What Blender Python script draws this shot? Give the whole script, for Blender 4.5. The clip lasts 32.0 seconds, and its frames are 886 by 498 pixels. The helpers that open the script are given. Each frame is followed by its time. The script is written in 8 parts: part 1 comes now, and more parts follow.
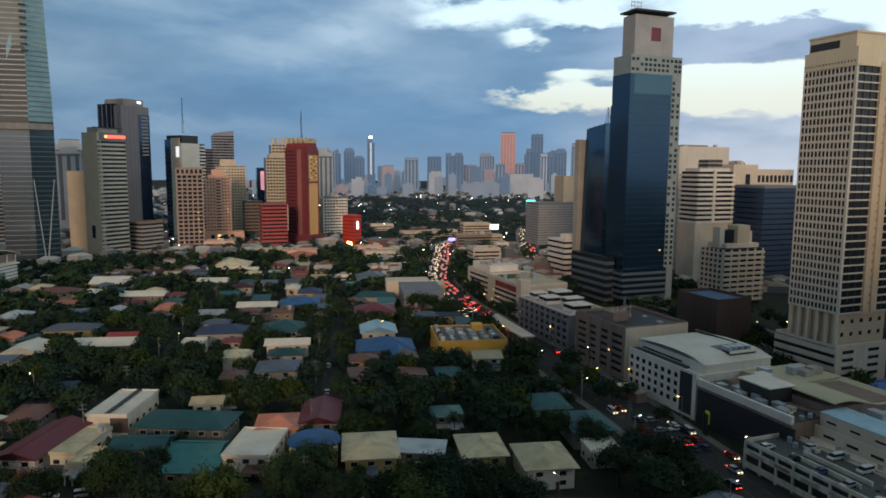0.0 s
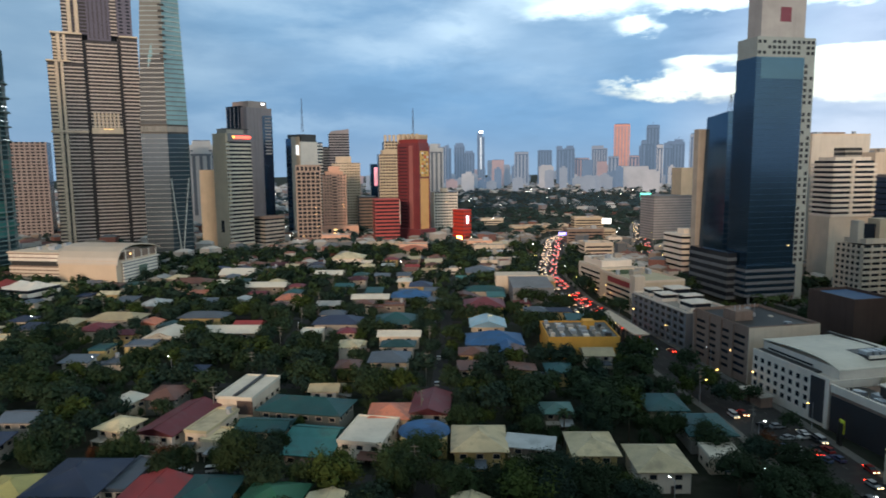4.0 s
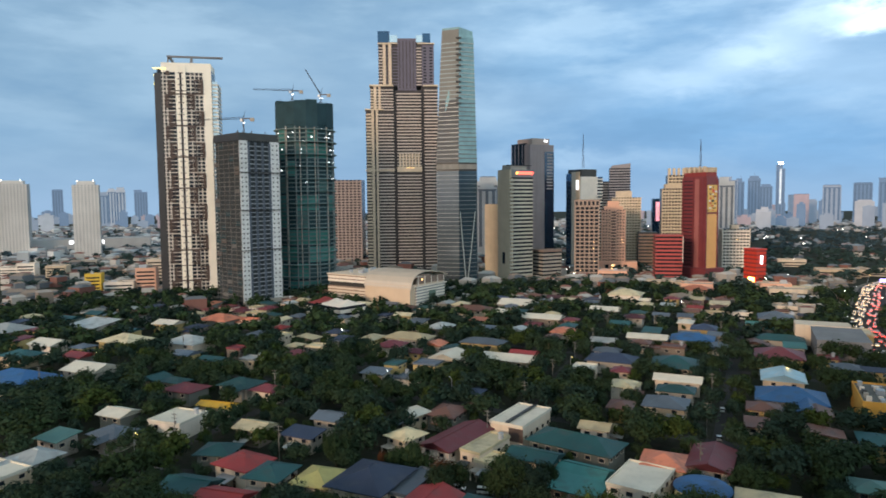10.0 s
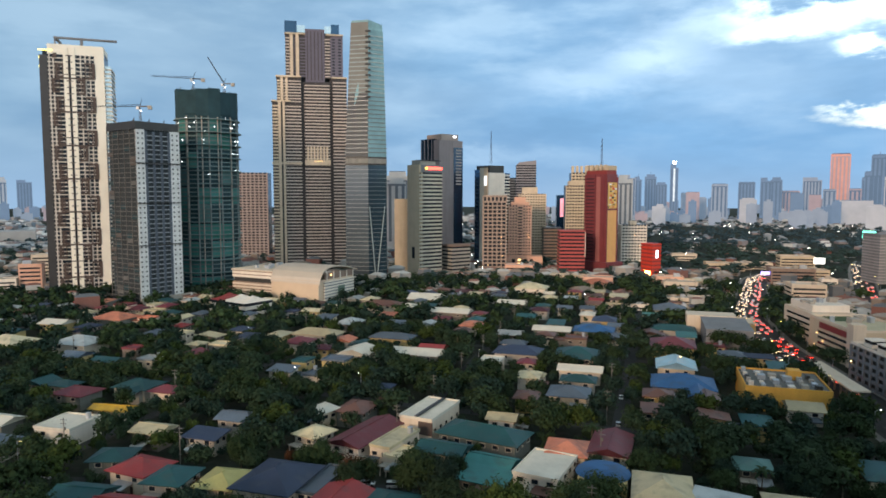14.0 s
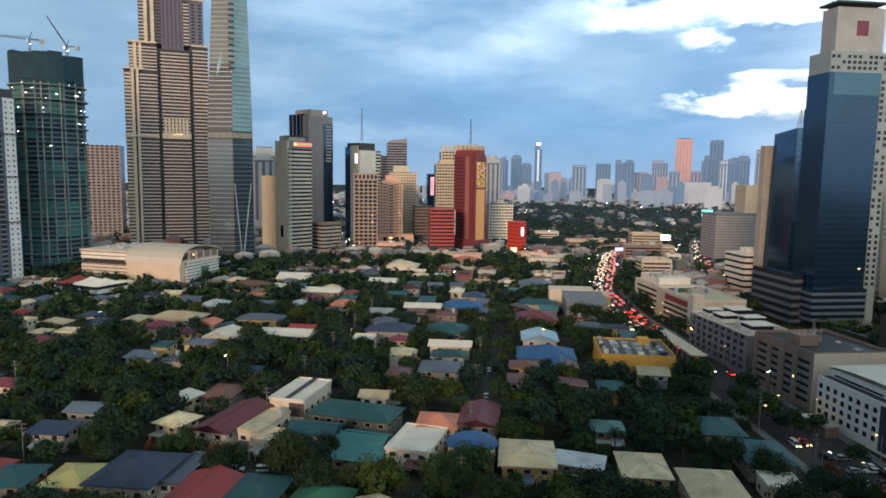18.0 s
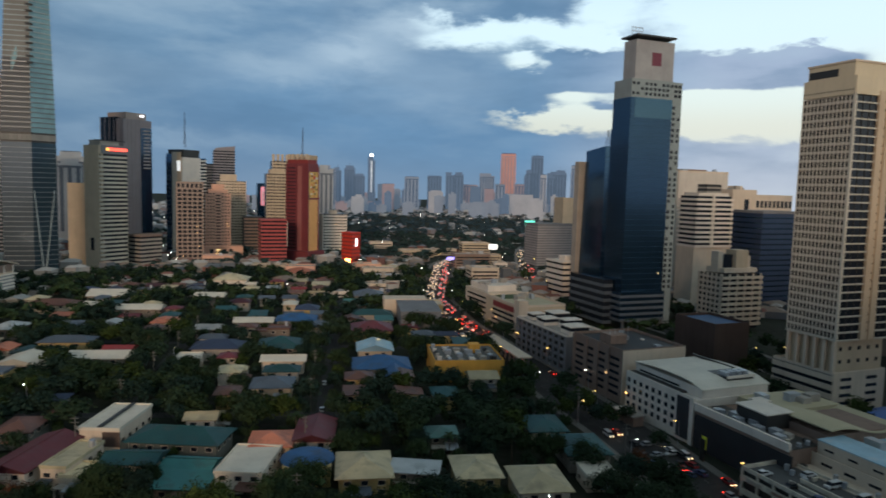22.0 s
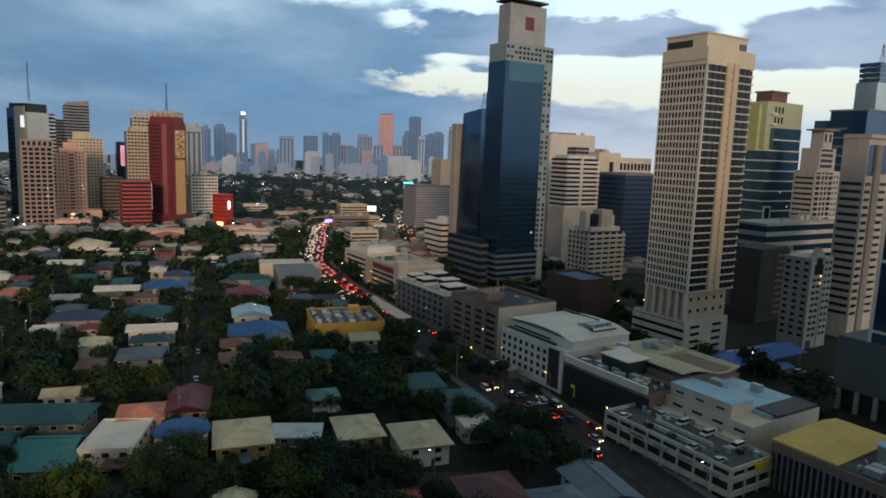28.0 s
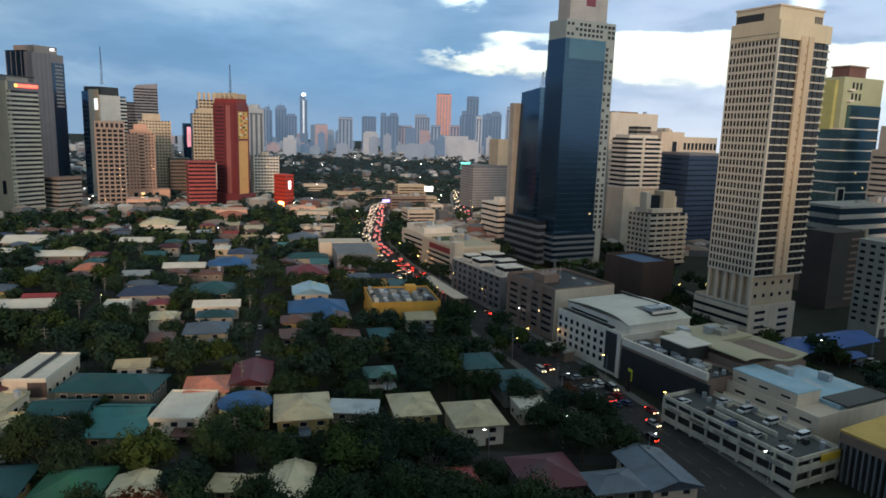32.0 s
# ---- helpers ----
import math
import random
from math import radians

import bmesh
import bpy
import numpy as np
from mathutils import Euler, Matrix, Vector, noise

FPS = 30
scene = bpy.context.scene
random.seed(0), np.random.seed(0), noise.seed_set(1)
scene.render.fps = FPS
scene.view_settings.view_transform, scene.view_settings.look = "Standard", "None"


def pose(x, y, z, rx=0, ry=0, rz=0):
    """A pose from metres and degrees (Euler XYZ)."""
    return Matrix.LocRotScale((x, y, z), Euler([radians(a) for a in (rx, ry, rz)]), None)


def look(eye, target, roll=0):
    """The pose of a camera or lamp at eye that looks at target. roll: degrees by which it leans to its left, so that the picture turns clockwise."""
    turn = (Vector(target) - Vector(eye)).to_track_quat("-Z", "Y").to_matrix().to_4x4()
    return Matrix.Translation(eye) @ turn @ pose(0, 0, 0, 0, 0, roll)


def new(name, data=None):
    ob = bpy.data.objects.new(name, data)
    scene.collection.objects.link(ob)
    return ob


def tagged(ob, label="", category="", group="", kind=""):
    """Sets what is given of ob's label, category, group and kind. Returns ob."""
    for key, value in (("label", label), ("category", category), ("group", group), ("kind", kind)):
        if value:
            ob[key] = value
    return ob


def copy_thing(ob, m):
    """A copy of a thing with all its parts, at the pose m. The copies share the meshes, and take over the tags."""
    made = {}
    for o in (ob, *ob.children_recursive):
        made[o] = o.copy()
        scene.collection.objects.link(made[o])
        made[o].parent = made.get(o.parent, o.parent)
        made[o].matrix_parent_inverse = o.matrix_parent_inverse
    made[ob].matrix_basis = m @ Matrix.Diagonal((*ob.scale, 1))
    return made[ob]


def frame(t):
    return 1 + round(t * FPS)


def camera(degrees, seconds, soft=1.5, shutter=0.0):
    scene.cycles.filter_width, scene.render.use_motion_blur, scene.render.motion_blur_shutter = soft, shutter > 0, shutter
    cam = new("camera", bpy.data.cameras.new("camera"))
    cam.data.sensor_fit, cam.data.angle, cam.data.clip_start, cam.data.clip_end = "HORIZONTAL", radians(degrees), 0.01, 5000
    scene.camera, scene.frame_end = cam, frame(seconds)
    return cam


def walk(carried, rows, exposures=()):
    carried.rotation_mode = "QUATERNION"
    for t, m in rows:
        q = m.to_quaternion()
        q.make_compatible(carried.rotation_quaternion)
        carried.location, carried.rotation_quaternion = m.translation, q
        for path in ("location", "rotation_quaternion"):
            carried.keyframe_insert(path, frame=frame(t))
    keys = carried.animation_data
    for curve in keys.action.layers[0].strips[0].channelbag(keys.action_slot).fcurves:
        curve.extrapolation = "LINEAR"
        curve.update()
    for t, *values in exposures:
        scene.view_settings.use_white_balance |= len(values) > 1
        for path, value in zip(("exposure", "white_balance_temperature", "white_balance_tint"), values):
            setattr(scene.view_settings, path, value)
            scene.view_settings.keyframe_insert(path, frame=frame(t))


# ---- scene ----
cam = camera(66.87, 32.0, soft=1.7, shutter=0.4)
EYE = (0, 0, 85)
PATH = [
    (0, -6.85, -0.41, -0.08),
    (0.5, -7.19, -0.59, -0.64),
    (1, -7.08, -0.64, -0.56),
    (1.5, -7.36, -0.60, -0.42),
    (2, -7.91, -0.74, -0.74),
    (2.5, -7.96, -0.50, -0.11),
    (3, -8.89, -0.82, 2.49),
    (3.5, -8.09, -0.27, 5.28),
    (4, -7.32, 0.51, 9.21),
    (4.5, -7.13, 0.36, 12.08),
    (6.5, -8.21, 0.82, 20.06),
    (7, -7.94, 0.73, 22.50),
    (7.5, -7.79, 1.14, 24.69),
    (8, -5.46, 0.99, 25.33),
    (8.5, -4.02, 0.83, 26.75),
    (9, -4.83, 0.83, 28.29),
    (9.5, -5.28, 0.52, 28.72),
    (10, -4.18, 0.52, 32.61),
    (10.5, -5.23, 0.64, 33.61),
    (11, -5.92, 0.45, 32.59),
    (11.5, -6.44, 0.22, 31.47),
    (12, -6.84, 0.03, 30.86),
    (12.5, -6.33, -0.31, 30.15),
    (13, -3.92, -0.70, 26.96),
    (13.5, -4.14, -0.33, 25.42),
    (15.5, -6.22, -0.09, 23.65),
    (16, -6.15, -0.45, 21.59),
    (16.5, -6.07, -0.39, 18.12),
    (17, -5.83, -0.64, 16.11),
    (17.5, -5.84, -0.68, 14.95),
    (18, -6.43, -0.82, 14.00),
    (18.5, -6.47, -0.78, 12.21),
    (19, -6.73, -1.12, 11.44),
    (19.5, -6.60, -1.14, 10.32),
    (20, -6.83, -1.22, 9.54),
    (20.5, -7.09, -1.18, 7.93),
    (21, -7.35, -1.09, 5.43),
    (21.5, -7.50, -1.62, 3.71),
    (22, -5.23, -1.55, -0.08),
    (22.5, -5.50, -2.31, -4.58),
    (23, -5.70, -2.28, -5.05),
    (23.5, -5.79, -2.30, -6.64),
    (24, -6.14, -2.04, -7.81),
    (24.5, -6.43, -1.37, -8.39),
    (25, -6.38, -1.47, -8.83),
    (25.5, -6.31, -1.87, -9.87),
    (27.5, -7.65, -2.03, -10.78),
    (28, -8.18, -2.02, -10.39),
    (28.5, -8.69, -1.97, -9.86),
    (29, -8.20, -1.82, -9.89),
    (29.5, -8.06, -1.69, -9.60),
    (30, -8.26, -1.42, -8.48),
    (30.5, -8.91, -1.62, -7.54),
    (31, -9.83, -1.84, -6.64),
    (31.5, -10.22, -1.97, -5.81),
    (32, -10.00, -1.78, -5.55),
]
walk(cam, [(t, pose(*EYE, 90 + pitch, roll, yaw)) for t, pitch, roll, yaw in PATH],
     exposures=[(0, 0.05), (2.5, 0.12), (4, 0.54), (7, 0.72), (13.5, 0.75), (19, 0.72), (21, 0.45), (22, -0.08), (25.5, -0.2), (28, 0.03), (29, 0.2), (30, 0.28), (31, 0.2), (32, 0.42)])

# ---- world: dusk sky, closed cloud on one side and clear on the other ----
world = bpy.data.worlds.new("dusk_sky")
scene.world = world
world.use_nodes = True
WN, WL = world.node_tree.nodes, world.node_tree.links
WN.clear()


def wmath(op, a, b=None, c=None, clamp=False):
    n = WN.new("ShaderNodeMath")
    n.operation, n.use_clamp = op, clamp
    for i, v in enumerate((a, b, c)):
        if v is None:
            continue
        if isinstance(v, (int, float)):
            n.inputs[i].default_value = v
        else:
            WL.new(v, n.inputs[i])
    return n.outputs[0]


def wmix(fac, a, b):
    n = WN.new("ShaderNodeMix")
    n.data_type = "RGBA"
    for s, v in ((n.inputs[0], fac), (n.inputs[6], a), (n.inputs[7], b)):
        if isinstance(v, (int, float)):
            s.default_value = v
        elif isinstance(v, tuple):
            s.default_value = (*v, 1)
        else:
            WL.new(v, s)
    return n.outputs[2]


def wramp(fac, stops):
    n = WN.new("ShaderNodeValToRGB")
    n.color_ramp.interpolation = "EASE"
    while len(n.color_ramp.elements) < len(stops):
        n.color_ramp.elements.new(0.5)
    for e, (p, c) in zip(n.color_ramp.elements, stops):
        e.position, e.color = p, (*c, 1)
    WL.new(fac, n.inputs[0])
    return n.outputs[0]


def wnoise(vec, scale, detail, rough, warp=0.0):
    n = WN.new("ShaderNodeTexNoise")
    n.inputs["Scale"].default_value, n.inputs["Detail"].default_value = scale, detail
    n.inputs["Roughness"].default_value, n.inputs["Distortion"].default_value = rough, warp
    WL.new(vec, n.inputs["Vector"])
    return n.outputs["Fac"]


coord = WN.new("ShaderNodeTexCoord").outputs["Generated"]
sep = WN.new("ShaderNodeSeparateXYZ")
WL.new(coord, sep.inputs[0])
bearing = wmath("ARCTAN2", sep.outputs[0], sep.outputs[1])
rise = wmath("ARCSINE", sep.outputs[2])
flat = WN.new("ShaderNodeCombineXYZ")
WL.new(wmath("MULTIPLY", bearing, 1.0), flat.inputs[0])
WL.new(wmath("MULTIPLY", rise, 2.6), flat.inputs[1])
flat = flat.outputs[0]
billow = wnoise(flat, 4.2, 8, 0.56, 0.25)
fine = wnoise(flat, 13, 6, 0.6, 0.2)
shade = wnoise(flat, 2.6, 7, 0.5, 0.5)
wob_b = wmath("ADD", bearing, wmath("MULTIPLY", wmath("SUBTRACT", shade, 0.5), 0.2))
wob_e = wmath("ADD", rise, wmath("MULTIPLY", wmath("SUBTRACT", fine, 0.5), 0.07))


def lump(b0, e0, sb, se, amount):
    """A soft cloud bank or break at a bearing and height (degrees)."""
    p = wmath("POWER", wmath("DIVIDE", wmath("SUBTRACT", wob_b, radians(b0)), radians(sb)), 2.0)
    q = wmath("POWER", wmath("DIVIDE", wmath("SUBTRACT", wob_e, radians(e0)), radians(se)), 2.0)
    return wmath("MULTIPLY", wmath("EXPONENT", wmath("MULTIPLY", wmath("ADD", p, q), -1.0)), amount)


cover = wmath("ADD", billow, wmath("MULTIPLY_ADD", fine, 0.30, -0.15))
side = wmath("SUBTRACT", 1.0, wmath("DIVIDE", wmath("SUBTRACT", bearing, 0.12), 0.25, clamp=True))
cover = wmath("ADD", cover, wmath("MULTIPLY_ADD", side, 0.46, -0.17))
for bank in ((9.5, 12.4, 3, 1.0, -0.30), (2.8, 12.8, 5.4, 1.5, -0.52), (6.8, 10.3, 1.5, 0.7, -0.40), (12.6, 11.9, 1.6, 0.8, -0.36), (8.6, 5.7, 5.4, 0.95, -0.56), (10.8, 8.0, 1.8, 1.2, -0.36),
             (24, 6.4, 8, 1.7, -0.30), (29, 13.6, 12, 2.3, -0.40), (12.4, 14.4, 2, 0.8, -0.3), (36, 6.2, 6, 1.3, -0.15),
             (41.5, 12, 2.6, 3, 0.30), (13.2, 6.9, 1.6, 0.6, 0.42), (3, 8.3, 4, 1.3, 0.15), (6, 3.4, 7, 0.9, 0.2)):
    cover = wmath("ADD", cover, lump(*bank))


def step_up(v, a, b):
    n = WN.new("ShaderNodeMapRange")
    n.interpolation_type = "SMOOTHSTEP"
    n.inputs["From Min"].default_value, n.inputs["From Max"].default_value = radians(a), radians(b)
    WL.new(v, n.inputs["Value"])
    return n.outputs[0]


def flat_bank(b0, b1, e0, e1, amount):
    """A long cloud with a level base and a heaped top, between two bearings (degrees)."""
    heap = wmath("ADD", rise, wmath("ADD", wmath("MULTIPLY", wmath("SUBTRACT", billow, 0.5), 0.11), wmath("MULTIPLY", wmath("SUBTRACT", fine, 0.5), 0.05)))
    base = wmath("ADD", rise, wmath("MULTIPLY", wmath("SUBTRACT", fine, 0.5), 0.008))
    m = wmath("MULTIPLY", step_up(base, e0 - 0.3, e0 + 0.3), wmath("SUBTRACT", 1.0, step_up(heap, e1 - 0.9, e1 + 0.3)))
    m = wmath("MULTIPLY", m, wmath("MULTIPLY", step_up(wob_b, b0 - 1.2, b0 + 1.2), wmath("SUBTRACT", 1.0, step_up(wob_b, b1 - 2, b1 + 2))))
    return wmath("MULTIPLY", m, amount)


for bank in ((9.0, 30, 8.2, 11.2, 0.62), (33, 52, 7.0, 11.0, 0.55), (5, 30, 0.6, 4.3, 0.34), (15, 24, 5.6, 6.2, 0.16)):
    cover = wmath("ADD", cover, flat_bank(*bank))
veil = WN.new("ShaderNodeMapRange")
veil.interpolation_type = "SMOOTHSTEP"
veil.inputs["From Min"].default_value, veil.inputs["From Max"].default_value = 0.31, 0.63
WL.new(cover, veil.inputs["Value"])
veil = veil.outputs[0]
high = wmath("DIVIDE", rise, 0.35, clamp=True)
air = WN.new("ShaderNodeTexSky")
air.sky_type = "NISHITA"
air.sun_disc, air.sun_elevation, air.sun_rotation = False, radians(13), radians(187)
air_light = WN.new("ShaderNodeVectorMath")
air_light.operation = "SCALE"
air_light.inputs["Scale"].default_value = 0.05
WL.new(air.outputs[0], air_light.inputs[0])
clear = wramp(high, [(0.0, (0.46, 0.58, 0.72)), (0.12, (0.66, 0.76, 0.86)), (0.24, (0.98, 0.95, 0.80)), (0.40, (1.00, 1.07, 1.00)), (0.62, (0.94, 1.12, 1.20)), (1.0, (0.72, 0.95, 1.15))])
clear = wmix(0.22, clear, air_light.outputs[0])
left_blue = wramp(high, [(0.0, (0.130, 0.262, 0.43)), (0.2, (0.130, 0.276, 0.465)), (0.5, (0.165, 0.30, 0.47)), (1.0, (0.235, 0.35, 0.485))])
lilac = wramp(high, [(0.0, (0.50, 0.56, 0.66)), (0.22, (0.44, 0.51, 0.64)), (0.7, (0.40, 0.48, 0.64)), (1.0, (0.46, 0.57, 0.70))])
body = wmix(side, lilac, left_blue)
tone = wmath("MULTIPLY_ADD", wmath("ADD", shade, wmath("MULTIPLY_ADD", billow, 0.5, -0.25)), 2.4, -0.7, clamp=True)
body = wmix(wmath("MULTIPLY", tone, 0.65), body, (0.075, 0.163, 0.295))
body = wmix(wmath("MULTIPLY", lump(-58, 8, 32, 16, 1.0), 0.6), body, (0.20, 0.285, 0.36))
thin = WN.new("ShaderNodeMapRange")
thin.interpolation_type = "SMOOTHSTEP"
thin.inputs["From Min"].default_value, thin.inputs["From Max"].default_value = 0.46, 0.66
layer = WN.new("ShaderNodeCombineXYZ")
WL.new(bearing, layer.inputs[0])
WL.new(wmath("MULTIPLY", rise, 3.4), layer.inputs[1])
puff = wmath("ADD", wnoise(layer.outputs[0], 4.4, 7, 0.52, 0.1), wmath("MULTIPLY_ADD", wnoise(layer.outputs[0], 15, 5, 0.55, 0.1), 0.16, -0.08))
WL.new(puff, thin.inputs["Value"])
body = wmix(wmath("MULTIPLY", thin.outputs[0], wmath("MULTIPLY_ADD", high, 0.42, 0.12)), body, (0.40, 0.52, 0.63))
under = WN.new("ShaderNodeMapRange")
under.interpolation_type = "SMOOTHSTEP"
under.inputs["From Min"].default_value, under.inputs["From Max"].default_value = 0.50, 0.34
WL.new(puff, under.inputs["Value"])
body = wmix(wmath("MULTIPLY", under.outputs[0], 0.45), body, (0.082, 0.180, 0.310))
for spot in ((-3, 12.8, 5, 1.3, 0.8), (-1, 8.5, 8, 2.6, 0.28), (-8, 10.8, 4.5, 1.3, 0.75), (-13, 9.0, 5, 1.0, 0.35), (-30, 8, 10, 1.5, 0.25), (-48, 11, 9, 3, 0.25), (-23, 3.2, 9, 0.7, 0.3), (-30, 13, 8, 1.2, 0.25)):
    body = wmix(lump(*spot), body, (0.46, 0.575, 0.69))
body = wmix(wmath("MULTIPLY", step_up(bearing, -14, -42), 0.34), body, (0.125, 0.19, 0.26))
sky = wmix(veil, clear, body)
tint = WN.new("ShaderNodeVectorMath")
tint.operation = "MULTIPLY"
tint.inputs[1].default_value = (0.94, 1.0, 1.02)
WL.new(sky, tint.inputs[0])
sky = tint.outputs[0]
haze = wmath("EXPONENT", wmath("MULTIPLY", wmath("MAXIMUM", rise, 0.0), -17.0))
sky = wmix(wmath("MULTIPLY", haze, 0.8), sky, wmix(side, (0.52, 0.57, 0.66), (0.19, 0.285, 0.41)))
deck = WN.new("ShaderNodeMapRange")
deck.interpolation_type = "SMOOTHSTEP"
deck.inputs["From Min"].default_value, deck.inputs["From Max"].default_value = radians(17), radians(42)
deck.inputs["To Min"].default_value, deck.inputs["To Max"].default_value = 1.12, 0.62
WL.new(rise, deck.inputs["Value"])
dim = WN.new("ShaderNodeVectorMath")
dim.operation = "SCALE"
WL.new(sky, dim.inputs[0])
WL.new(deck.outputs[0], dim.inputs["Scale"])
warm = WN.new("ShaderNodeVectorMath")
warm.operation = "MULTIPLY"
WL.new(dim.outputs[0], warm.inputs[0])
WL.new(wramp(wmath("DIVIDE", wmath("SUBTRACT", rise, 0.3), 0.45, clamp=True), [(0.0, (1.0, 1.0, 1.0)), (1.0, (1.10, 0.96, 0.80))]), warm.inputs[1])
sky = warm.outputs[0]
out = WN.new("ShaderNodeOutputWorld")
bg = WN.new("ShaderNodeBackground")
bg.inputs["Strength"].default_value = 1.0
WL.new(sky, bg.inputs[0])
WL.new(bg.outputs[0], out.inputs[0])

sun = new("sun", bpy.data.lights.new("sun", "SUN"))
sun.data.energy, sun.data.angle, sun.data.color = 1.45, radians(14), (1.0, 0.73, 0.50)
sun.matrix_world = look((-14, -116, 27), (0, 0, 0))

# ---- materials ----
MATS = {}


def mat(name, col, rough=0.85, metal=0.0, var=0.25, s1=0.12, s2=2.5, bump=0.15, rand=0.0, streak=0.0, ribs=0.0, emit=0.0, spec=0.4, stain=None):
    """A surface with broad and fine variation; streak: rain stains down walls; ribs: roofing sheet pitch in metres."""
    if name in MATS:
        return MATS[name]
    m = bpy.data.materials.new(name)
    m.use_nodes = True
    N, L = m.node_tree.nodes, m.node_tree.links
    b = N["Principled BSDF"]
    b.inputs["Roughness"].default_value, b.inputs["Metallic"].default_value = rough, metal
    b.inputs["Specular IOR Level"].default_value = spec
    pos = N.new("ShaderNodeNewGeometry").outputs["Position"]

    def noi(scale, stretch=None, detail=5):
        n = N.new("ShaderNodeTexNoise")
        n.inputs["Scale"].default_value, n.inputs["Detail"].default_value = scale, detail
        v = pos
        if stretch:
            mp = N.new("ShaderNodeMapping")
            mp.inputs["Scale"].default_value = stretch
            L.new(pos, mp.inputs[0])
            v = mp.outputs[0]
        L.new(v, n.inputs["Vector"])
        return n.outputs["Fac"]

    def ma(op, a, b_, c=None):
        n = N.new("ShaderNodeMath")
        n.operation = op
        for i, v in enumerate((a, b_, c)):
            if v is None:
                continue
            if isinstance(v, (int, float)):
                n.inputs[i].default_value = v
            else:
                L.new(v, n.inputs[i])
        return n.outputs[0]

    big, small = noi(s1), noi(s2)
    k = ma("MULTIPLY_ADD", ma("SUBTRACT", big, 0.5), 2.2 * var, 1.0)
    k = ma("ADD", k, ma("MULTIPLY", ma("SUBTRACT", small, 0.5), 1.4 * var))
    if streak:
        k = ma("MULTIPLY", k, ma("SUBTRACT", 1.0, ma("MULTIPLY", ma("MAXIMUM", ma("SUBTRACT", noi(1.0, (0.45, 0.45, 0.03)), 0.5), 0.0), 1.3 * streak)))
    if rand:
        r = N.new("ShaderNodeObjectInfo").outputs["Random"]
        k = ma("MULTIPLY", k, ma("MULTIPLY_ADD", r, 2 * rand, 1 - rand))
    sc = N.new("ShaderNodeVectorMath")
    sc.operation = "SCALE"
    sc.inputs[0].default_value = col
    L.new(k, sc.inputs["Scale"])
    colour = sc.outputs[0]
    if stain:
        mx = N.new("ShaderNodeMix")
        mx.data_type = "RGBA"
        mx.inputs[7].default_value = (*stain, 1)
        L.new(ma("MULTIPLY", ma("MAXIMUM", ma("SUBTRACT", noi(0.22, None, 8), 0.52), 0.0), 5.0), mx.inputs[0])
        L.new(colour, mx.inputs[6])
        colour = mx.outputs[2]
    L.new(colour, b.inputs["Base Color"])
    if bump:
        bp = N.new("ShaderNodeBump")
        bp.inputs["Strength"].default_value = bump
        bp.inputs["Distance"].default_value = 0.05
        h = small
        if ribs:
            w = N.new("ShaderNodeTexWave")
            w.wave_type, w.bands_direction = "BANDS", "X"
            w.inputs["Scale"].default_value = 0.314 / ribs
            tc = N.new("ShaderNodeTexCoord").outputs["Object"]
            L.new(tc, w.inputs["Vector"])
            h = ma("ADD", small, ma("MULTIPLY", w.outputs["Fac"], 2.0))
        L.new(h, bp.inputs["Height"])
        L.new(bp.outputs[0], b.inputs["Normal"])
    if emit:
        b.inputs["Emission Color"].default_value = (*col, 1)
        b.inputs["Emission Strength"].default_value = emit
    MATS[name] = m
    return m


def lamp_mat(name, col, power):
    if name not in MATS:
        m = bpy.data.materials.new(name)
        m.use_nodes = True
        b = m.node_tree.nodes["Principled BSDF"]
        b.inputs["Base Color"].default_value = (*col, 1)
        b.inputs["Emission Color"].default_value = (*col, 1)
        b.inputs["Emission Strength"].default_value = power
        MATS[name] = m
    return MATS[name]


def glass(name, col, rough=0.08, metal=0.55):
    """Mirror-coated facade glass, pane by pane a little out of true."""
    return mat(name, col, rough, metal, var=0.18, s1=0.05, s2=0.5, bump=0.03, rand=0.15, spec=0.8 if metal else 0.25)


def haze_mat(name, col, glow):
    """Backdrop high-rises on the horizon; haze painted in by bluish colour and glow."""
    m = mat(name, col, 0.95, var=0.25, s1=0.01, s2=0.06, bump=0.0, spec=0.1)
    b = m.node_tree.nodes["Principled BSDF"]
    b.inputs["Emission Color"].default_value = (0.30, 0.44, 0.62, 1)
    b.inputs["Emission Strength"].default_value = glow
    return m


# Distant surfaces: haze is put into paler, greyer base colours, without emission.
def far_mat(name, col):
    return mat(name, col, 0.95, var=0.25, s1=0.01, s2=0.06, bump=0.0, spec=0.1)


# ---- building blocks ----
def part(name, bm, material, parent, label=""):
    me = bpy.data.meshes.new(name)
    bm.to_mesh(me)
    bm.free()
    me.materials.append(material)
    ob = new(name, me)
    ob.parent = parent
    if label:
        ob["label"] = label
    return ob


def share(name, mesh, parent, m):
    """One more object on a mesh that is there already."""
    ob = new(name, mesh)
    ob.parent = parent
    ob.matrix_basis = m
    return ob


def thing(name, m, label, category, group="", kind=""):
    return_ob = new(name)
    return_ob.matrix_basis = m
    return tagged(return_ob, label, category, group, kind)


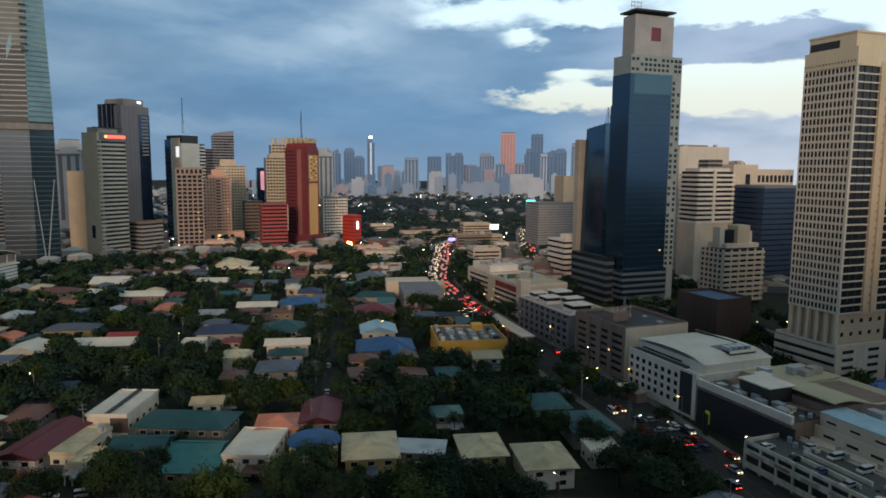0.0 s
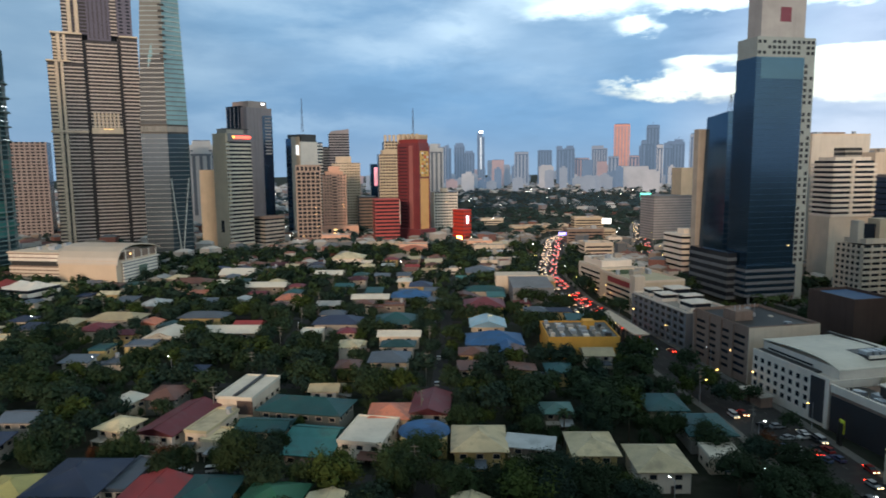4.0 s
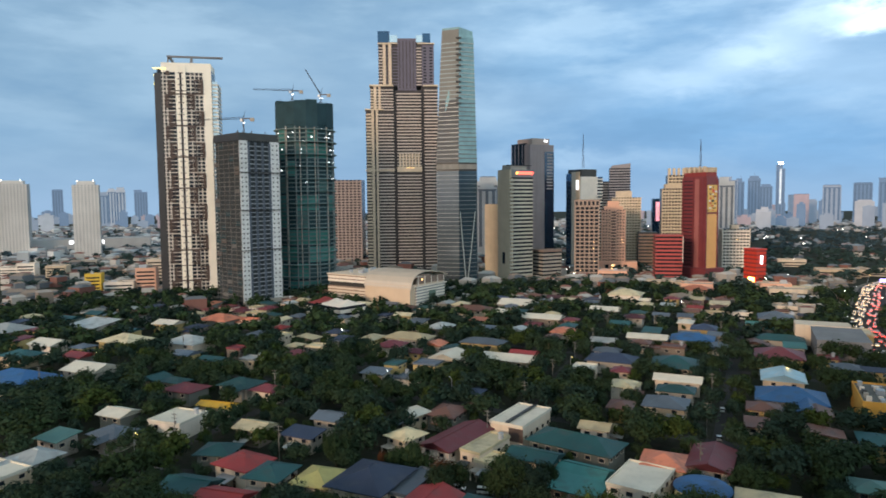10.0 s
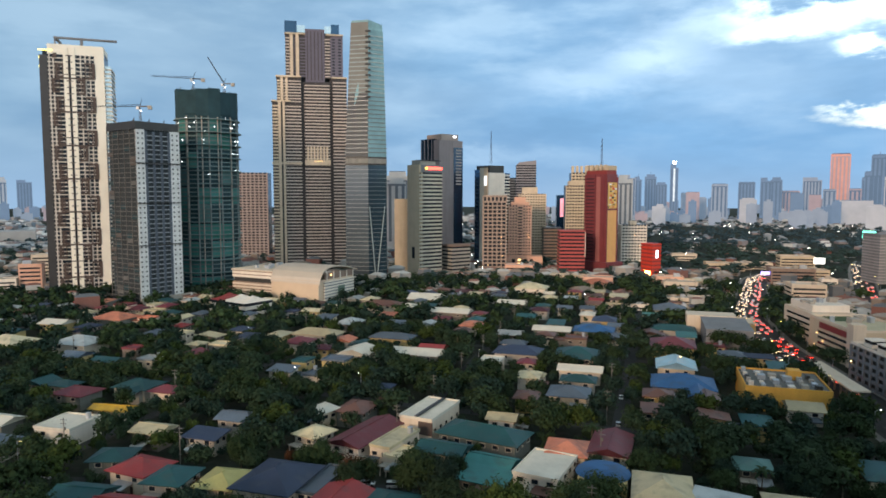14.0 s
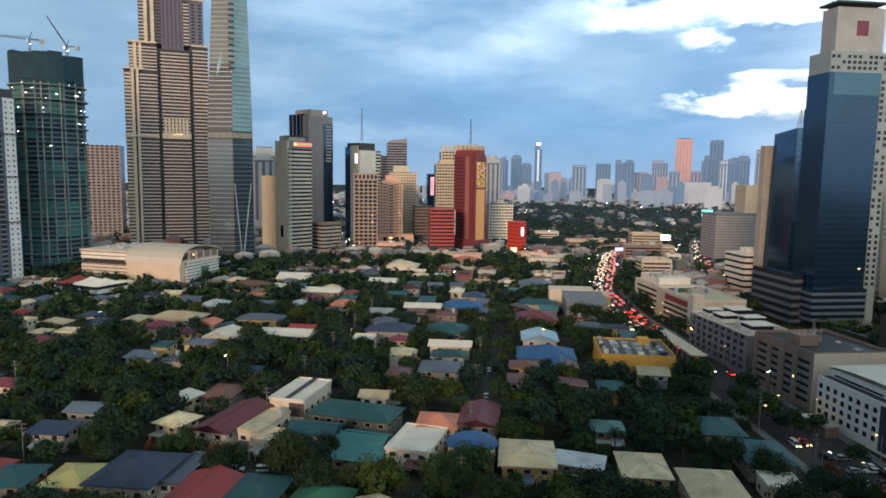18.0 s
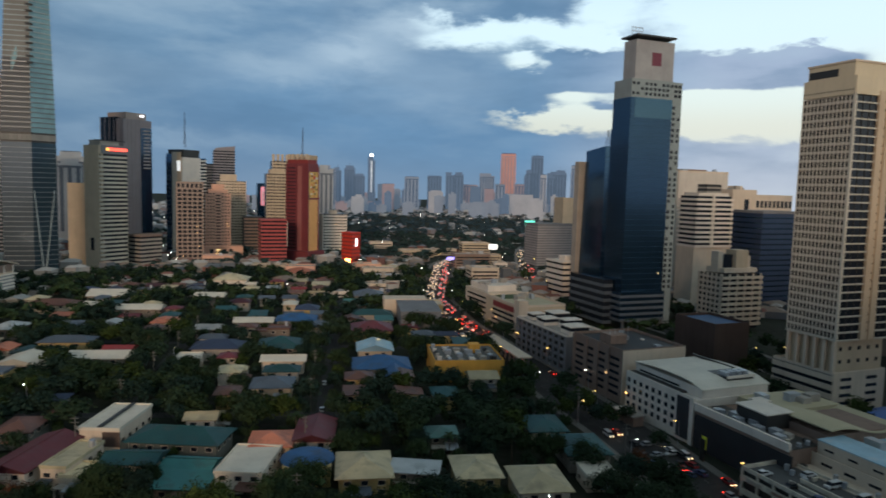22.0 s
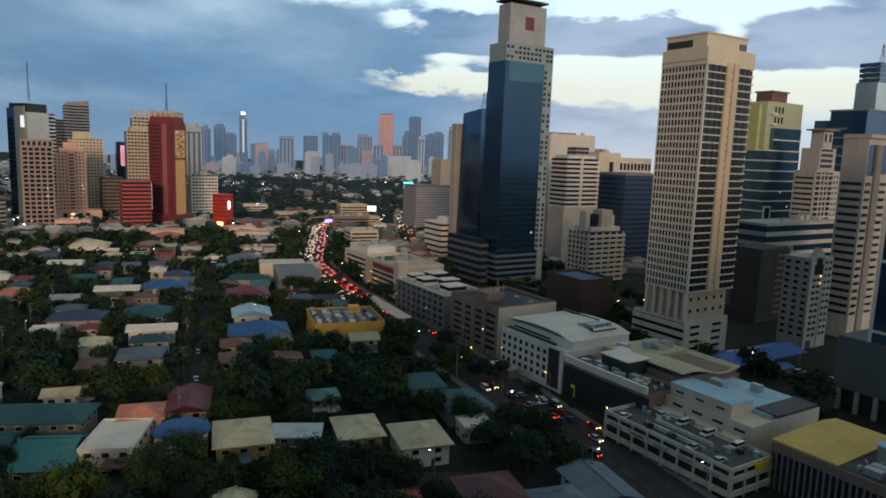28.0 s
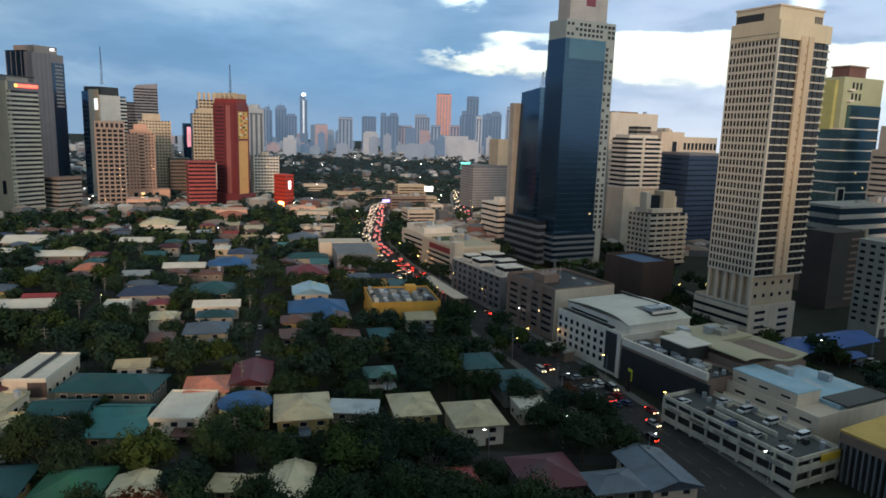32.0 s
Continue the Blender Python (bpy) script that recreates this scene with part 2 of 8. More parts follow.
def add_box(bm, x0, x1, y0, y1, z0, z1, m=None):
    vs = [bm.verts.new(p) for p in ((x0, y0, z0), (x1, y0, z0), (x1, y1, z0), (x0, y1, z0), (x0, y0, z1), (x1, y0, z1), (x1, y1, z1), (x0, y1, z1))]
    if m is not None:
        for v in vs:
            v.co = m @ v.co
    for f in ((0, 3, 2, 1), (4, 5, 6, 7), (0, 1, 5, 4), (1, 2, 6, 5), (2, 3, 7, 6), (3, 0, 4, 7)):
        bm.faces.new([vs[i] for i in f])
    return vs


def box(x0, x1, y0, y1, z0, z1):
    bm = bmesh.new()
    add_box(bm, x0, x1, y0, y1, z0, z1)
    return bm


def add_tube(bm, a, b, ra, rb, n=6):
    a, b = Vector(a), Vector(b)
    q = (b - a).to_track_quat("Z", "Y")
    r1 = [bm.verts.new(a + q @ Vector((ra * math.cos(6.2832 * i / n), ra * math.sin(6.2832 * i / n), 0))) for i in range(n)]
    r2 = [bm.verts.new(b + q @ Vector((rb * math.cos(6.2832 * i / n), rb * math.sin(6.2832 * i / n), 0))) for i in range(n)]
    for i in range(n):
        bm.faces.new((r1[i], r1[(i + 1) % n], r2[(i + 1) % n], r2[i]))
    bm.faces.new(r1[::-1])
    bm.faces.new(r2)


def tube(a, b, ra, rb, n=6):
    bm = bmesh.new()
    add_tube(bm, a, b, ra, rb, n)
    return bm


def prism(pts, z0, z1):
    bm = bmesh.new()
    lo = [bm.verts.new((x, y, z0)) for x, y in pts]
    hi = [bm.verts.new((x, y, z1)) for x, y in pts]
    n = len(pts)
    for i in range(n):
        bm.faces.new((lo[i], lo[(i + 1) % n], hi[(i + 1) % n], hi[i]))
    bm.faces.new(lo[::-1])
    bm.faces.new(hi)
    return bm


def face_pose(face, w, d, x0=0.0, y0=0.0):
    """Local frame of one side of a block: x along it seen from outside, y into the wall, z up."""
    if face == "front":
        return pose(x0, y0, 0)
    if face == "right":
        return pose(x0 + w, y0, 0, 0, 0, 90)
    if face == "left":
        return pose(x0, y0 + d, 0, 0, 0, -90)
    return pose(x0 + w, y0 + d, 0, 0, 0, 180)


def floors_on(parent, fp, length, z0, z1, n, solid, proud, material, name="spandrel", thick=0.3, a=0.0, label=""):
    """One wall band a floor, standing proud of the glazing behind it."""
    step = (z1 - z0) / n
    bm = box(a, length, -proud, thick, 0, step * solid)
    first = part(name, bm, material, parent, label)
    first.matrix_basis = fp @ pose(0, 0, z0)
    for i in range(1, n):
        share(name, first.data, parent, fp @ pose(0, 0, z0 + i * step))


def piers_on(parent, fp, length, z0, z1, n, wide, proud, material, name="pier", thick=0.3, a=0.0, ends=True):
    step = (length - a - (wide if ends else 0)) / n
    bm = box(0, wide, -proud, thick, z0, z1)
    first = None
    for i in range(n + 1 if ends else n):
        at = fp @ pose(a + i * step + (0 if ends else step / 2 - wide / 2), 0, 0)
        if first is None:
            first = part(name, bm, material, parent)
            first.matrix_basis = at
        else:
            share(name, first.data, parent, at)


def panes_on(parent, fp, length, z0, z1, rows, cols, pw, ph, material, name="window", proud=0.04, a=0.0, skip=0.0, rng=None, deep=0.25):
    """Single windows set in a wall."""
    sx, sz = (length - a) / cols, (z1 - z0) / rows
    first = None
    for i in range(cols):
        for j in range(rows):
            if skip and rng.random() < skip:
                continue
            at = fp @ pose(a + (i + 0.5) * sx, 0, z0 + (j + 0.5) * sz)
            if first is None:
                first = part(name, box(-pw / 2, pw / 2, -proud, deep, -ph / 2, ph / 2), material, parent)
                first.matrix_basis = at
            else:
                share(name, first.data, parent, at)


def parapet(parent, w, d, h, material, high=1.2, thick=0.35, x0=0.0, y0=0.0):
    bm = bmesh.new()
    for q in ((0, w, 0, thick), (0, w, d - thick, d), (0, thick, thick, d - thick), (w - thick, w, thick, d - thick)):
        add_box(bm, x0 + q[0], x0 + q[1], y0 + q[2], y0 + q[3], h, h + high)
    return part("parapet", bm, material, parent)


def roof_gear(parent, w, d, h, rng, n=4, x0=0.0, y0=0.0):
    """Plant rooms, tanks and cooling units on a flat roof."""
    for i in range(n):
        a, b, c = rng.uniform(1.5, min(6, w / 3)), rng.uniform(1.5, min(6, d / 3)), rng.uniform(1.2, 3.2)
        x, y = rng.uniform(1, max(1.1, w - a - 1)), rng.uniform(1, max(1.1, d - b - 1))
        part("plant_room" if c > 2.2 else "cooling_unit", box(x0 + x, x0 + x + a, y0 + y, y0 + y + b, h, h + c), M_conc if rng.random() < 0.5 else M_galv, parent)


M_conc = mat("concrete", (0.39, 0.345, 0.295), 0.9, streak=0.5, var=0.25)
M_galv = mat("galvanised_steel", (0.45, 0.47, 0.5), 0.5, 0.6, var=0.3)
# Dark steel; also the fill that paints shade in open decks and undercrofts.
M_dark = mat("dark_steel_and_shade", (0.054, 0.052, 0.05), 0.5, 0.4)
M_white = mat("white_paint", (0.78, 0.68, 0.58), 0.8, streak=0.35, var=0.15)
M_cream = mat("cream_paint", (0.66, 0.54, 0.42), 0.85, streak=0.4, var=0.15)
M_tan = mat("tan_render", (0.56, 0.44, 0.31), 0.85, streak=0.3, var=0.15)
M_brown = mat("brown_render", (0.27, 0.185, 0.145), 0.9, streak=0.6, var=0.2)
M_grey = mat("grey_render", (0.20, 0.20, 0.21), 0.9, streak=0.5, var=0.2)
M_pink = mat("pink_render", (0.74, 0.42, 0.30), 0.85, streak=0.2, var=0.12)
M_red = mat("red_cladding", (0.25, 0.038, 0.036), 0.6, var=0.15)
M_redglow = mat("bright_red_cladding", (0.60, 0.05, 0.025), 0.5, var=0.15)
M_orange = mat("orange_banner", (0.72, 0.38, 0.14), 0.7, var=0.1)
M_lilacgrey = mat("mauve_grey_cladding", (0.135, 0.115, 0.15), 0.6, var=0.12)
M_winglass = glass("window_glass", (0.018, 0.022, 0.030), 0.2, 0.0)
M_blueglass = glass("blue_mirror_glass", (0.055, 0.115, 0.19), 0.1, 0.75)
M_deepglass = glass("deep_blue_glass", (0.028, 0.070, 0.125), 0.14, 0.7)
M_tealglass = glass("teal_mirror_glass", (0.11, 0.22, 0.27), 0.1, 0.75)
M_paleglass = glass("pale_silver_glass", (0.45, 0.52, 0.55), 0.12, 0.75)
M_warmlit = lamp_mat("lit_room", (1.0, 0.62, 0.26), 1.5)
M_neon_r = lamp_mat("red_neon", (1.0, 0.08, 0.05), 3.0)
M_neon_w = lamp_mat("white_sign_light", (0.95, 0.97, 1.0), 2.5)
M_neon_y = lamp_mat("amber_lamp", (1.0, 0.52, 0.12), 9.0)

# ---- ground and roads ----
M_ground = mat("garden_ground", (0.030, 0.034, 0.024), 0.95, var=0.5, s1=0.02, s2=0.3, stain=(0.045, 0.042, 0.036), spec=0.1)
M_asphalt = mat("asphalt", (0.042, 0.040, 0.040), 0.8, var=0.3, s1=0.06, s2=1.5, stain=(0.055, 0.053, 0.05), spec=0.15)
M_pave = mat("pavement_concrete", (0.16, 0.15, 0.135), 0.9, var=0.3, s1=0.1, s2=1.0)
M_paint = mat("road_paint", (0.13, 0.13, 0.12), 0.8, var=0.3)

bm = bmesh.new()
RING = [bm.verts.new((4600 * math.cos(i * 0.19635), 4600 * math.sin(i * 0.19635), 0)) for i in range(32)]
bm.faces.new(RING)
ground = part("ground", bm, M_ground, None)
tagged(ground, "dark green and earthy ground of a wide city plain", "ground", kind="structure")

ROADS = []
ROAD_Z = [0.10]


def ribbon(pts, wide, z, off=0.0):
    bm = bmesh.new()
    rows = []
    for i, p in enumerate(pts):
        a, b = Vector(pts[max(i - 1, 0)]), Vector(pts[min(i + 1, len(pts) - 1)])
        n = (b - a).normalized()
        n = Vector((-n.y, n.x))
        c = Vector(p) + n * off
        rows.append((bm.verts.new((*(c + n * wide / 2), z)), bm.verts.new((*(c - n * wide / 2), z))))
    for (a, b), (c, d) in zip(rows, rows[1:]):
        bm.faces.new((a, b, d, c))
    return bm


def smooth(pts, k=6):
    """A flowing line through the given corners."""
    out = []
    P = [Vector(p) for p in pts]
    P = [2 * P[0] - P[1]] + P + [2 * P[-1] - P[-2]]
    for i in range(1, len(P) - 2):
        for j in range(k):
            t = j / k
            out.append(0.5 * (2 * P[i] + (P[i + 1] - P[i - 1]) * t + (2 * P[i - 1] - 5 * P[i] + 4 * P[i + 1] - P[i + 2]) * t * t + (3 * P[i] - P[i - 1] - 3 * P[i + 1] + P[i + 2]) * t ** 3))
    out.append(P[-2])
    return [(p.x, p.y) for p in out]


def road(pts, wide, label, walks=True, lines=True):
    line = smooth(pts)
    ROAD_Z[0] -= 0.005
    z = ROAD_Z[0]
    ob = part("road", ribbon(line, wide, z), M_asphalt, None)
    tagged(ob, label, "road", kind="structure")
    ROADS.append((line, wide))
    if walks:
        for s in (-1, 1):
            bm = ribbon(line, 3.0, 0.24, s * (wide / 2 + 1.5))
            for f in bmesh.ops.extrude_face_region(bm, geom=bm.faces[:])["geom"]:
                if isinstance(f, bmesh.types.BMVert):
                    f.co.z = 0.02
            q = part("pavement", bm, M_pave, None)
            tagged(q, "worn grey concrete pavement along the road", "pavement", kind="structure")
    if lines:
        bm = bmesh.new()
        for lane in ((0,) if wide < 14 else (-wide / 4, 0, wide / 4)):
            for a, b in zip(line, line[1:]):
                a, b = Vector(a), Vector(b)
                n = (b - a).normalized()
                s, k = Vector((-n.y, n.x)), 0.0
                while k < (b - a).length - 2:
                    c = a + n * k + s * lane
                    e = c + n * 2.2
                    bm.faces.new([bm.verts.new((*p, z + 0.01)) for p in (c + s * 0.09, c - s * 0.09, e - s * 0.09, e + s * 0.09)])
                    k += 5.5
        tagged(part("lane_marking", bm, M_paint, None), "faded white dashed lane lines on asphalt", "road marking", kind="structure")
    return line


AVENUE = road([(96, 30), (92, 100), (87, 145), (76, 190), (67, 230), (57, 265), (45, 309), (32, 350), (24, 378), (12, 416), (1, 480), (-3, 519), (0, 620), (4, 740), (26, 800), (60, 850)], 22, "broad asphalt avenue jammed with evening traffic")
BYPASS = road([(172, 310), (158, 380), (126, 460), (97, 560), (88, 640), (98, 760), (112, 900), (130, 1000)], 18, "curving asphalt road with heavy traffic at dusk")
LANES = []
for pts in (((-24, 100), (-43, 250), (-80, 545)), ((-95, 100), (-118, 250), (-165, 560)), ((-190, 60), (-230, 330), (-262, 480)), ((-300, 80), (-330, 300)),
            ((-300, 90), (-190, 125), (-100, 162), (0, 166), (68, 160)), ((-420, 130), (-250, 218), (-110, 236), (50, 250)), ((-440, 260), (-250, 335), (-60, 348), (15, 350)), ((-300, 440), (-150, 470), (-8, 480)),
            ((-280, 560), (-120, 580), (-8, 590))):
    LANES.append(road(pts, 5.6, "narrow asphalt village street under trees", walks=False, lines=False))

# ---- towers and large buildings ----
FOOT = []


def site(name, x, y, th, w, d, label, category="tower", group=""):
    FOOT.append((x, y, radians(th), w, d))
    return thing(name, pose(x, y, 0, 0, 0, th), label, category, group)


def stair_box(ob, x, y, w, d, z0, z1, material, name="lift_room"):
    return part(name, box(x, x + w, y, y + d, z0, z1), material, ob)


def mast(ob, x, y, z0, z1, r=0.5):
    """Lattice mast: four legs, rungs and braces."""
    bm = bmesh.new()
    top = 0.15 * r
    for sx, sy in ((-1, -1), (1, -1), (1, 1), (-1, 1)):
        add_tube(bm, (x + sx * r, y + sy * r, z0), (x + sx * top, y + sy * top, z1), 0.14, 0.1, 4)
    n = max(3, int((z1 - z0) / 3))
    for i in range(n):
        k0, k1 = i / n, (i + 1) / n
        a, b = r + (top - r) * k0, r + (top - r) * k1
        z, zz = z0 + (z1 - z0) * k0, z0 + (z1 - z0) * k1
        add_tube(bm, (x - a, y - a, z), (x + b, y - b, zz), 0.07, 0.07, 4)
        add_tube(bm, (x + a, y - a, z), (x + b, y + b, zz), 0.07, 0.07, 4)
        add_tube(bm, (x - a, y + a, z), (x - b, y - b, zz), 0.07, 0.07, 4)
    return part("mast", bm, M_dark, ob, "thin steel lattice mast")


def slabs(ob, x0, y0, w, d, z0, z1, n, solid, proud, material, faces=("front", "left", "right"), core=None, name="spandrel", core_name="glazing", piers=0, pier_w=0.6, pmat=None):
    """A glazed core with wall bands floor by floor, and piers where asked."""
    if core:
        part(core_name, box(x0, x0 + w, y0, y0 + d, z0, z1), core, ob)
    for f in faces:
        fp = face_pose(f, w, d, x0, y0)
        run = w if f in ("front", "back") else d
        floors_on(ob, fp, run + (proud if f == "right" else 0), z0, z1, n, solid, proud, material, name, a=-proud if f == "front" else 0.0)
        if piers:
            piers_on(ob, fp, run, z0, z1, max(2, round(run / piers)), pier_w, proud * 0.8, pmat or material)


def lit(ob, fp, length, z0, z1, n, rng, mat_=None, size=(1.3, 1.2), proud=0.06):
    first = None
    for i in range(n):
        at = fp @ pose(rng.uniform(1, length - 1), 0, z0 + int(rng.uniform(0, (z1 - z0) / 3.4)) * 3.4 + 1.9)
        if first is None:
            first = part("lit_window", box(-size[0] / 2, size[0] / 2, -proud, 0.1, -size[1] / 2, size[1] / 2), mat_ or M_warmlit, ob)
            first.matrix_basis = at
        else:
            share("lit_window", first.data, ob, at)


R = random.Random(11)

# tan office tower on columns over a louvred podium
M_gridstone = mat("tan_grey_precast", (0.55, 0.51, 0.43), 0.85, streak=0.3, var=0.15)
M_sandstone = mat("sandy_cream_panel", (0.64, 0.54, 0.38), 0.8, streak=0.3, var=0.12)
t1 = site("office_tower", 150, 249, 21, 29, 28, "tan concrete office tower with gridded windows above podium")
part("podium_core", box(0.5, 27.5, 0.3, 27.5, 0, 17.5), M_winglass, t1)
floors_on(t1, face_pose("left", 28, 28, 0.5, 0), 28, 1.5, 18.9, 5, 0.58, 0.4, M_cream)
part("podium_front_wall", box(0.6, 28.4, -0.3, 0.6, 0, 18.7), M_cream, t1)
panes_on(t1, face_pose("front", 28, 30), 28, 2, 17.5, 5, 2, 6, 1.3, M_winglass, a=0, proud=0.36)
parapet(t1, 27.8, 28, 18.0, M_cream, 0.9, x0=0.6)
part("podium_roof", box(0.9, 28, 0.6, 27.6, 17.5, 18.1), M_conc, t1)
part("lobby_block", box(2.6, 28, 1.5, 22, 18.1, 31), M_tan, t1)
panes_on(t1, face_pose("front", 25, 20, 2.6, 1.5), 25, 20, 30, 2, 5, 1.6, 1.5, M_winglass, proud=0.05)
for i in range(6):
    part("column", box(0.5, 1.7, 0.4 + i * 4.1, 1.6 + i * 4.1, 18.1, 31), M_cream, t1)
part("core_glazing", box(0.05, 29.6, 0.05, 22, 31, 123), M_winglass, t1)
fl = face_pose("left", 29.6, 22, 0, 0)
floors_on(t1, fl, 22, 31, 123.3, 30, 0.32, 0.16, M_gridstone)
piers_on(t1, fl, 22, 31, 123.3, 13, 0.42, 0.3, M_gridstone)
fr = face_pose("front", 29.6, 22, 0, 0)
floors_on(t1, fr, 12, 31, 123.3, 30, 0.17, 0.6, M_gridstone, a=0.6)
floors_on(t1, fr, 29.9, 31, 123.3, 30, 0.17, 0.6, M_gridstone, a=19.5)
for x in (4.2, 8.0, 23, 26.4):
    part("thin_post", box(x, x + 0.25, -0.2, 0.2, 31, 123.3), M_dark, t1)
part("service_stripe", box(12, 15, -0.9, 0.4, 31, 125), M_tan, t1)
part("service_stripe", box(16.4, 19.5, -0.9, 0.4, 31, 125), M_tan, t1)
part("stripe_recess", box(15, 16.4, -0.3, 0.4, 31, 125), M_tan, t1)
panes_on(t1, fr, 16.3, 33, 123, 28, 1, 0.8, 1.0, M_winglass, a=15.1, proud=0.34)
part("corner_pier", box(-0.35, 0.6, -0.5, 0.5, 31, 124), M_gridstone, t1)
floors_on(t1, face_pose("right", 29.6, 22), 22, 31, 123.3, 30, 0.42, 0.25, M_gridstone)
part("crown", box(-0.35, 29.9, -0.5, 22, 123.3, 130), M_sandstone, t1, "blank tan crown wall")
part("crown_upper", box(0.6, 26, 1.2, 21, 130, 135.2), M_sandstone, t1)
part("crown_lid", box(0.2, 26.4, 0.8, 21.4, 135.2, 135.9), M_cream, t1)
for i in range(4):
    part("louvre", box(21 + i * 1.2, 21.8 + i * 1.2, 1.1, 1.4, 130.6, 133.2), M_dark, t1)
part("crown_opening", box(0.5, 0.8, 8, 20.5, 130.6, 133.4), M_dark, t1)
panes_on(t1, fl, 22, 124, 126, 1, 17, 0.5, 0.7, M_dark, proud=0.38)
part("roof_house", box(8, 18, 7, 15, 135.9, 137), M_brown, t1)

# blue mirror-glass tower
bt = site("glass_tower", 113, 413, 21, 39, 22, "tall dark blue mirror-glass tower with stone-clad crown")
part("glass_shaft", box(0, 31, 0, 18, 20, 143), M_deepglass, bt)
part("side_wing", box(2, 30, 18, 22, 20, 125), M_blueglass, bt)
part("stone_strip", box(31, 38.5, 0.6, 18, 0, 154), mat("green_grey_stone", (0.255, 0.29, 0.28), 0.5, var=0.2), bt)
panes_on(bt, face_pose("front", 7.5, 18, 31, 0.6), 7.5, 24, 140, 34, 2, 1.9, 2.0, M_winglass, proud=0.05, skip=0.15, rng=R)
part("crown_block", box(0.3, 31, 0.3, 18, 143, 154.2), mat("green_grey_stone", (0.255, 0.29, 0.28)), bt, "stone-clad upper storeys")
panes_on(bt, face_pose("front", 38, 18, 0.3, 0.3), 38, 144, 153, 3, 12, 2.0, 1.7, M_winglass, proud=0.05, skip=0.2, rng=R)
part("upper_glass", box(3, 31, -0.12, 0.3, 131, 142.9), glass("grey_teal_glass", (0.055, 0.115, 0.16), 0.1, 0.7), bt)
part("crown_tower", box(3.5, 32, 2, 14, 154.2, 178), mat("grey_stone", (0.34, 0.33, 0.32), 0.6, streak=0.3), bt)
part("emblem", box(15.5, 22.5, 1.85, 2.0, 163, 171), mat("dull_red_panel", (0.16, 0.04, 0.06), 0.6), bt, "square dull red emblem panel")
part("helipad", box(1.5, 31, -1, 15, 179.6, 180.6), M_dark, bt, "dark flat helipad deck")
for x, y in ((6, 4), (28, 4), (6, 12), (28, 12)):
    part("helipad_leg", box(x, x + 0.8, y, y + 0.8, 178, 179.6), M_dark, bt)
for q in range(4):
    part("antenna_frame", tube((6 + 2.4 * q, 10, 180.6), (6 + 2.4 * q, 10, 187.5), 0.18, 0.18, 5), M_galv, bt)
for q in range(3):
    part("antenna_rail", box(5.6, 13.8, 9.8, 10.2, 182.2 + q * 2.3, 182.5 + q * 2.3), M_galv, bt)
floors_on(bt, face_pose("front", 31, 18), 31, 21, 143, 36, 0.035, 0.08, mat("blue_mullion", (0.035, 0.07, 0.10), 0.4, 0.3), "mullion", 0.02)
slabs(bt, -1.5, -2, 33, 22, 5, 23.5, 5, 0.42, 0.5, mat("blue_grey_band", (0.115, 0.13, 0.145), 0.6), ("front", "left"), M_deepglass)
for i in range(6):
    part("column", box(0.5 + i * 6, 1.7 + i * 6, -2, -0.8, 0, 5), M_grey, bt)
slabs(bt, -7, 8, 6, 40, 2, 30, 6, 0.42, 0.4, mat("blue_grey_band", (0.115, 0.13, 0.145)), ("front", "left"), M_winglass)

b2 = site("glass_tower", 120, 500, 21, 24, 30, "dark blue glass tower with a slanted top")
bm = box(0, 10, 0, 30, 0, 119)
bm.verts.ensure_lookup_table()
for v in bm.verts:
    if v.co.z > 100:
        v.co.z = 119 if v.co.y < 15 else 116
        v.co.x += 1.5 if v.co.x < 5 else 0
        v.co.y += 2.0 if v.co.y < 15 else -3
part("glass_shaft", bm, M_blueglass, b2)
part("edge_fin", box(10, 11.5, -1.2, 2, 0, 120), M_galv, b2, "pale metal corner fin")
part("rear_block", box(11.5, 26, 2, 28, 0, 112), M_deepglass, b2)
part("rear_shaft", box(-3, 8, 30, 36, 0, 108), M_conc, b2)
for i in range(28):
    part("floor_line", box(-0.06, 10, -0.05, 0.05, 6 + i * 3.9, 6.25 + i * 3.9), M_dark, b2)
mast(b2, 6, 6, 118, 131, 1.6)

w1 = site("slab_tower", 205, 585, 21, 55, 30, "plain cream slab tower with blank end wall")
part("wall", box(0, 55, 0, 30, 0, 104), mat("cream_wall", (0.62, 0.55, 0.47), 0.85, streak=0.4, var=0.12), w1)
parapet(w1, 55, 30, 104, M_cream, 1.5)
part("roof_screen", box(10, 35, 5, 25, 104, 107), M_brown, w1)
roof_gear(w1, 50, 28, 105, R, 3)

w2 = site("balcony_tower", 192, 505, 21, 35, 20, "white apartment tower with stacked balconies")
part("base_wall", box(0, 35, 1, 20, 0, 45), M_cream, w2)
part("recess", box(0.8, 34.2, 1.2, 19, 45, 84), M_winglass, w2)
for a, b in ((0, 15.5), (17.5, 35)):
    floors_on(w2, face_pose("front", 35, 20), b, 45, 84, 11, 0.5, 0.8, M_white, "balcony", a=a)
floors_on(w2, face_pose("left", 35, 20), 20, 45, 84, 11, 0.5, 0.6, M_white, "balcony")
part("spine", box(15.5, 17.5, 0, 2, 45, 85), M_white, w2)
part("roof_wall", box(3, 32, 2, 18, 84, 86.5), M_white, w2)
slabs(w2, 12, 4, 14, 10, 86.5, 93, 2, 0.4, 0.3, M_conc, ("front", "left"), M_dark)

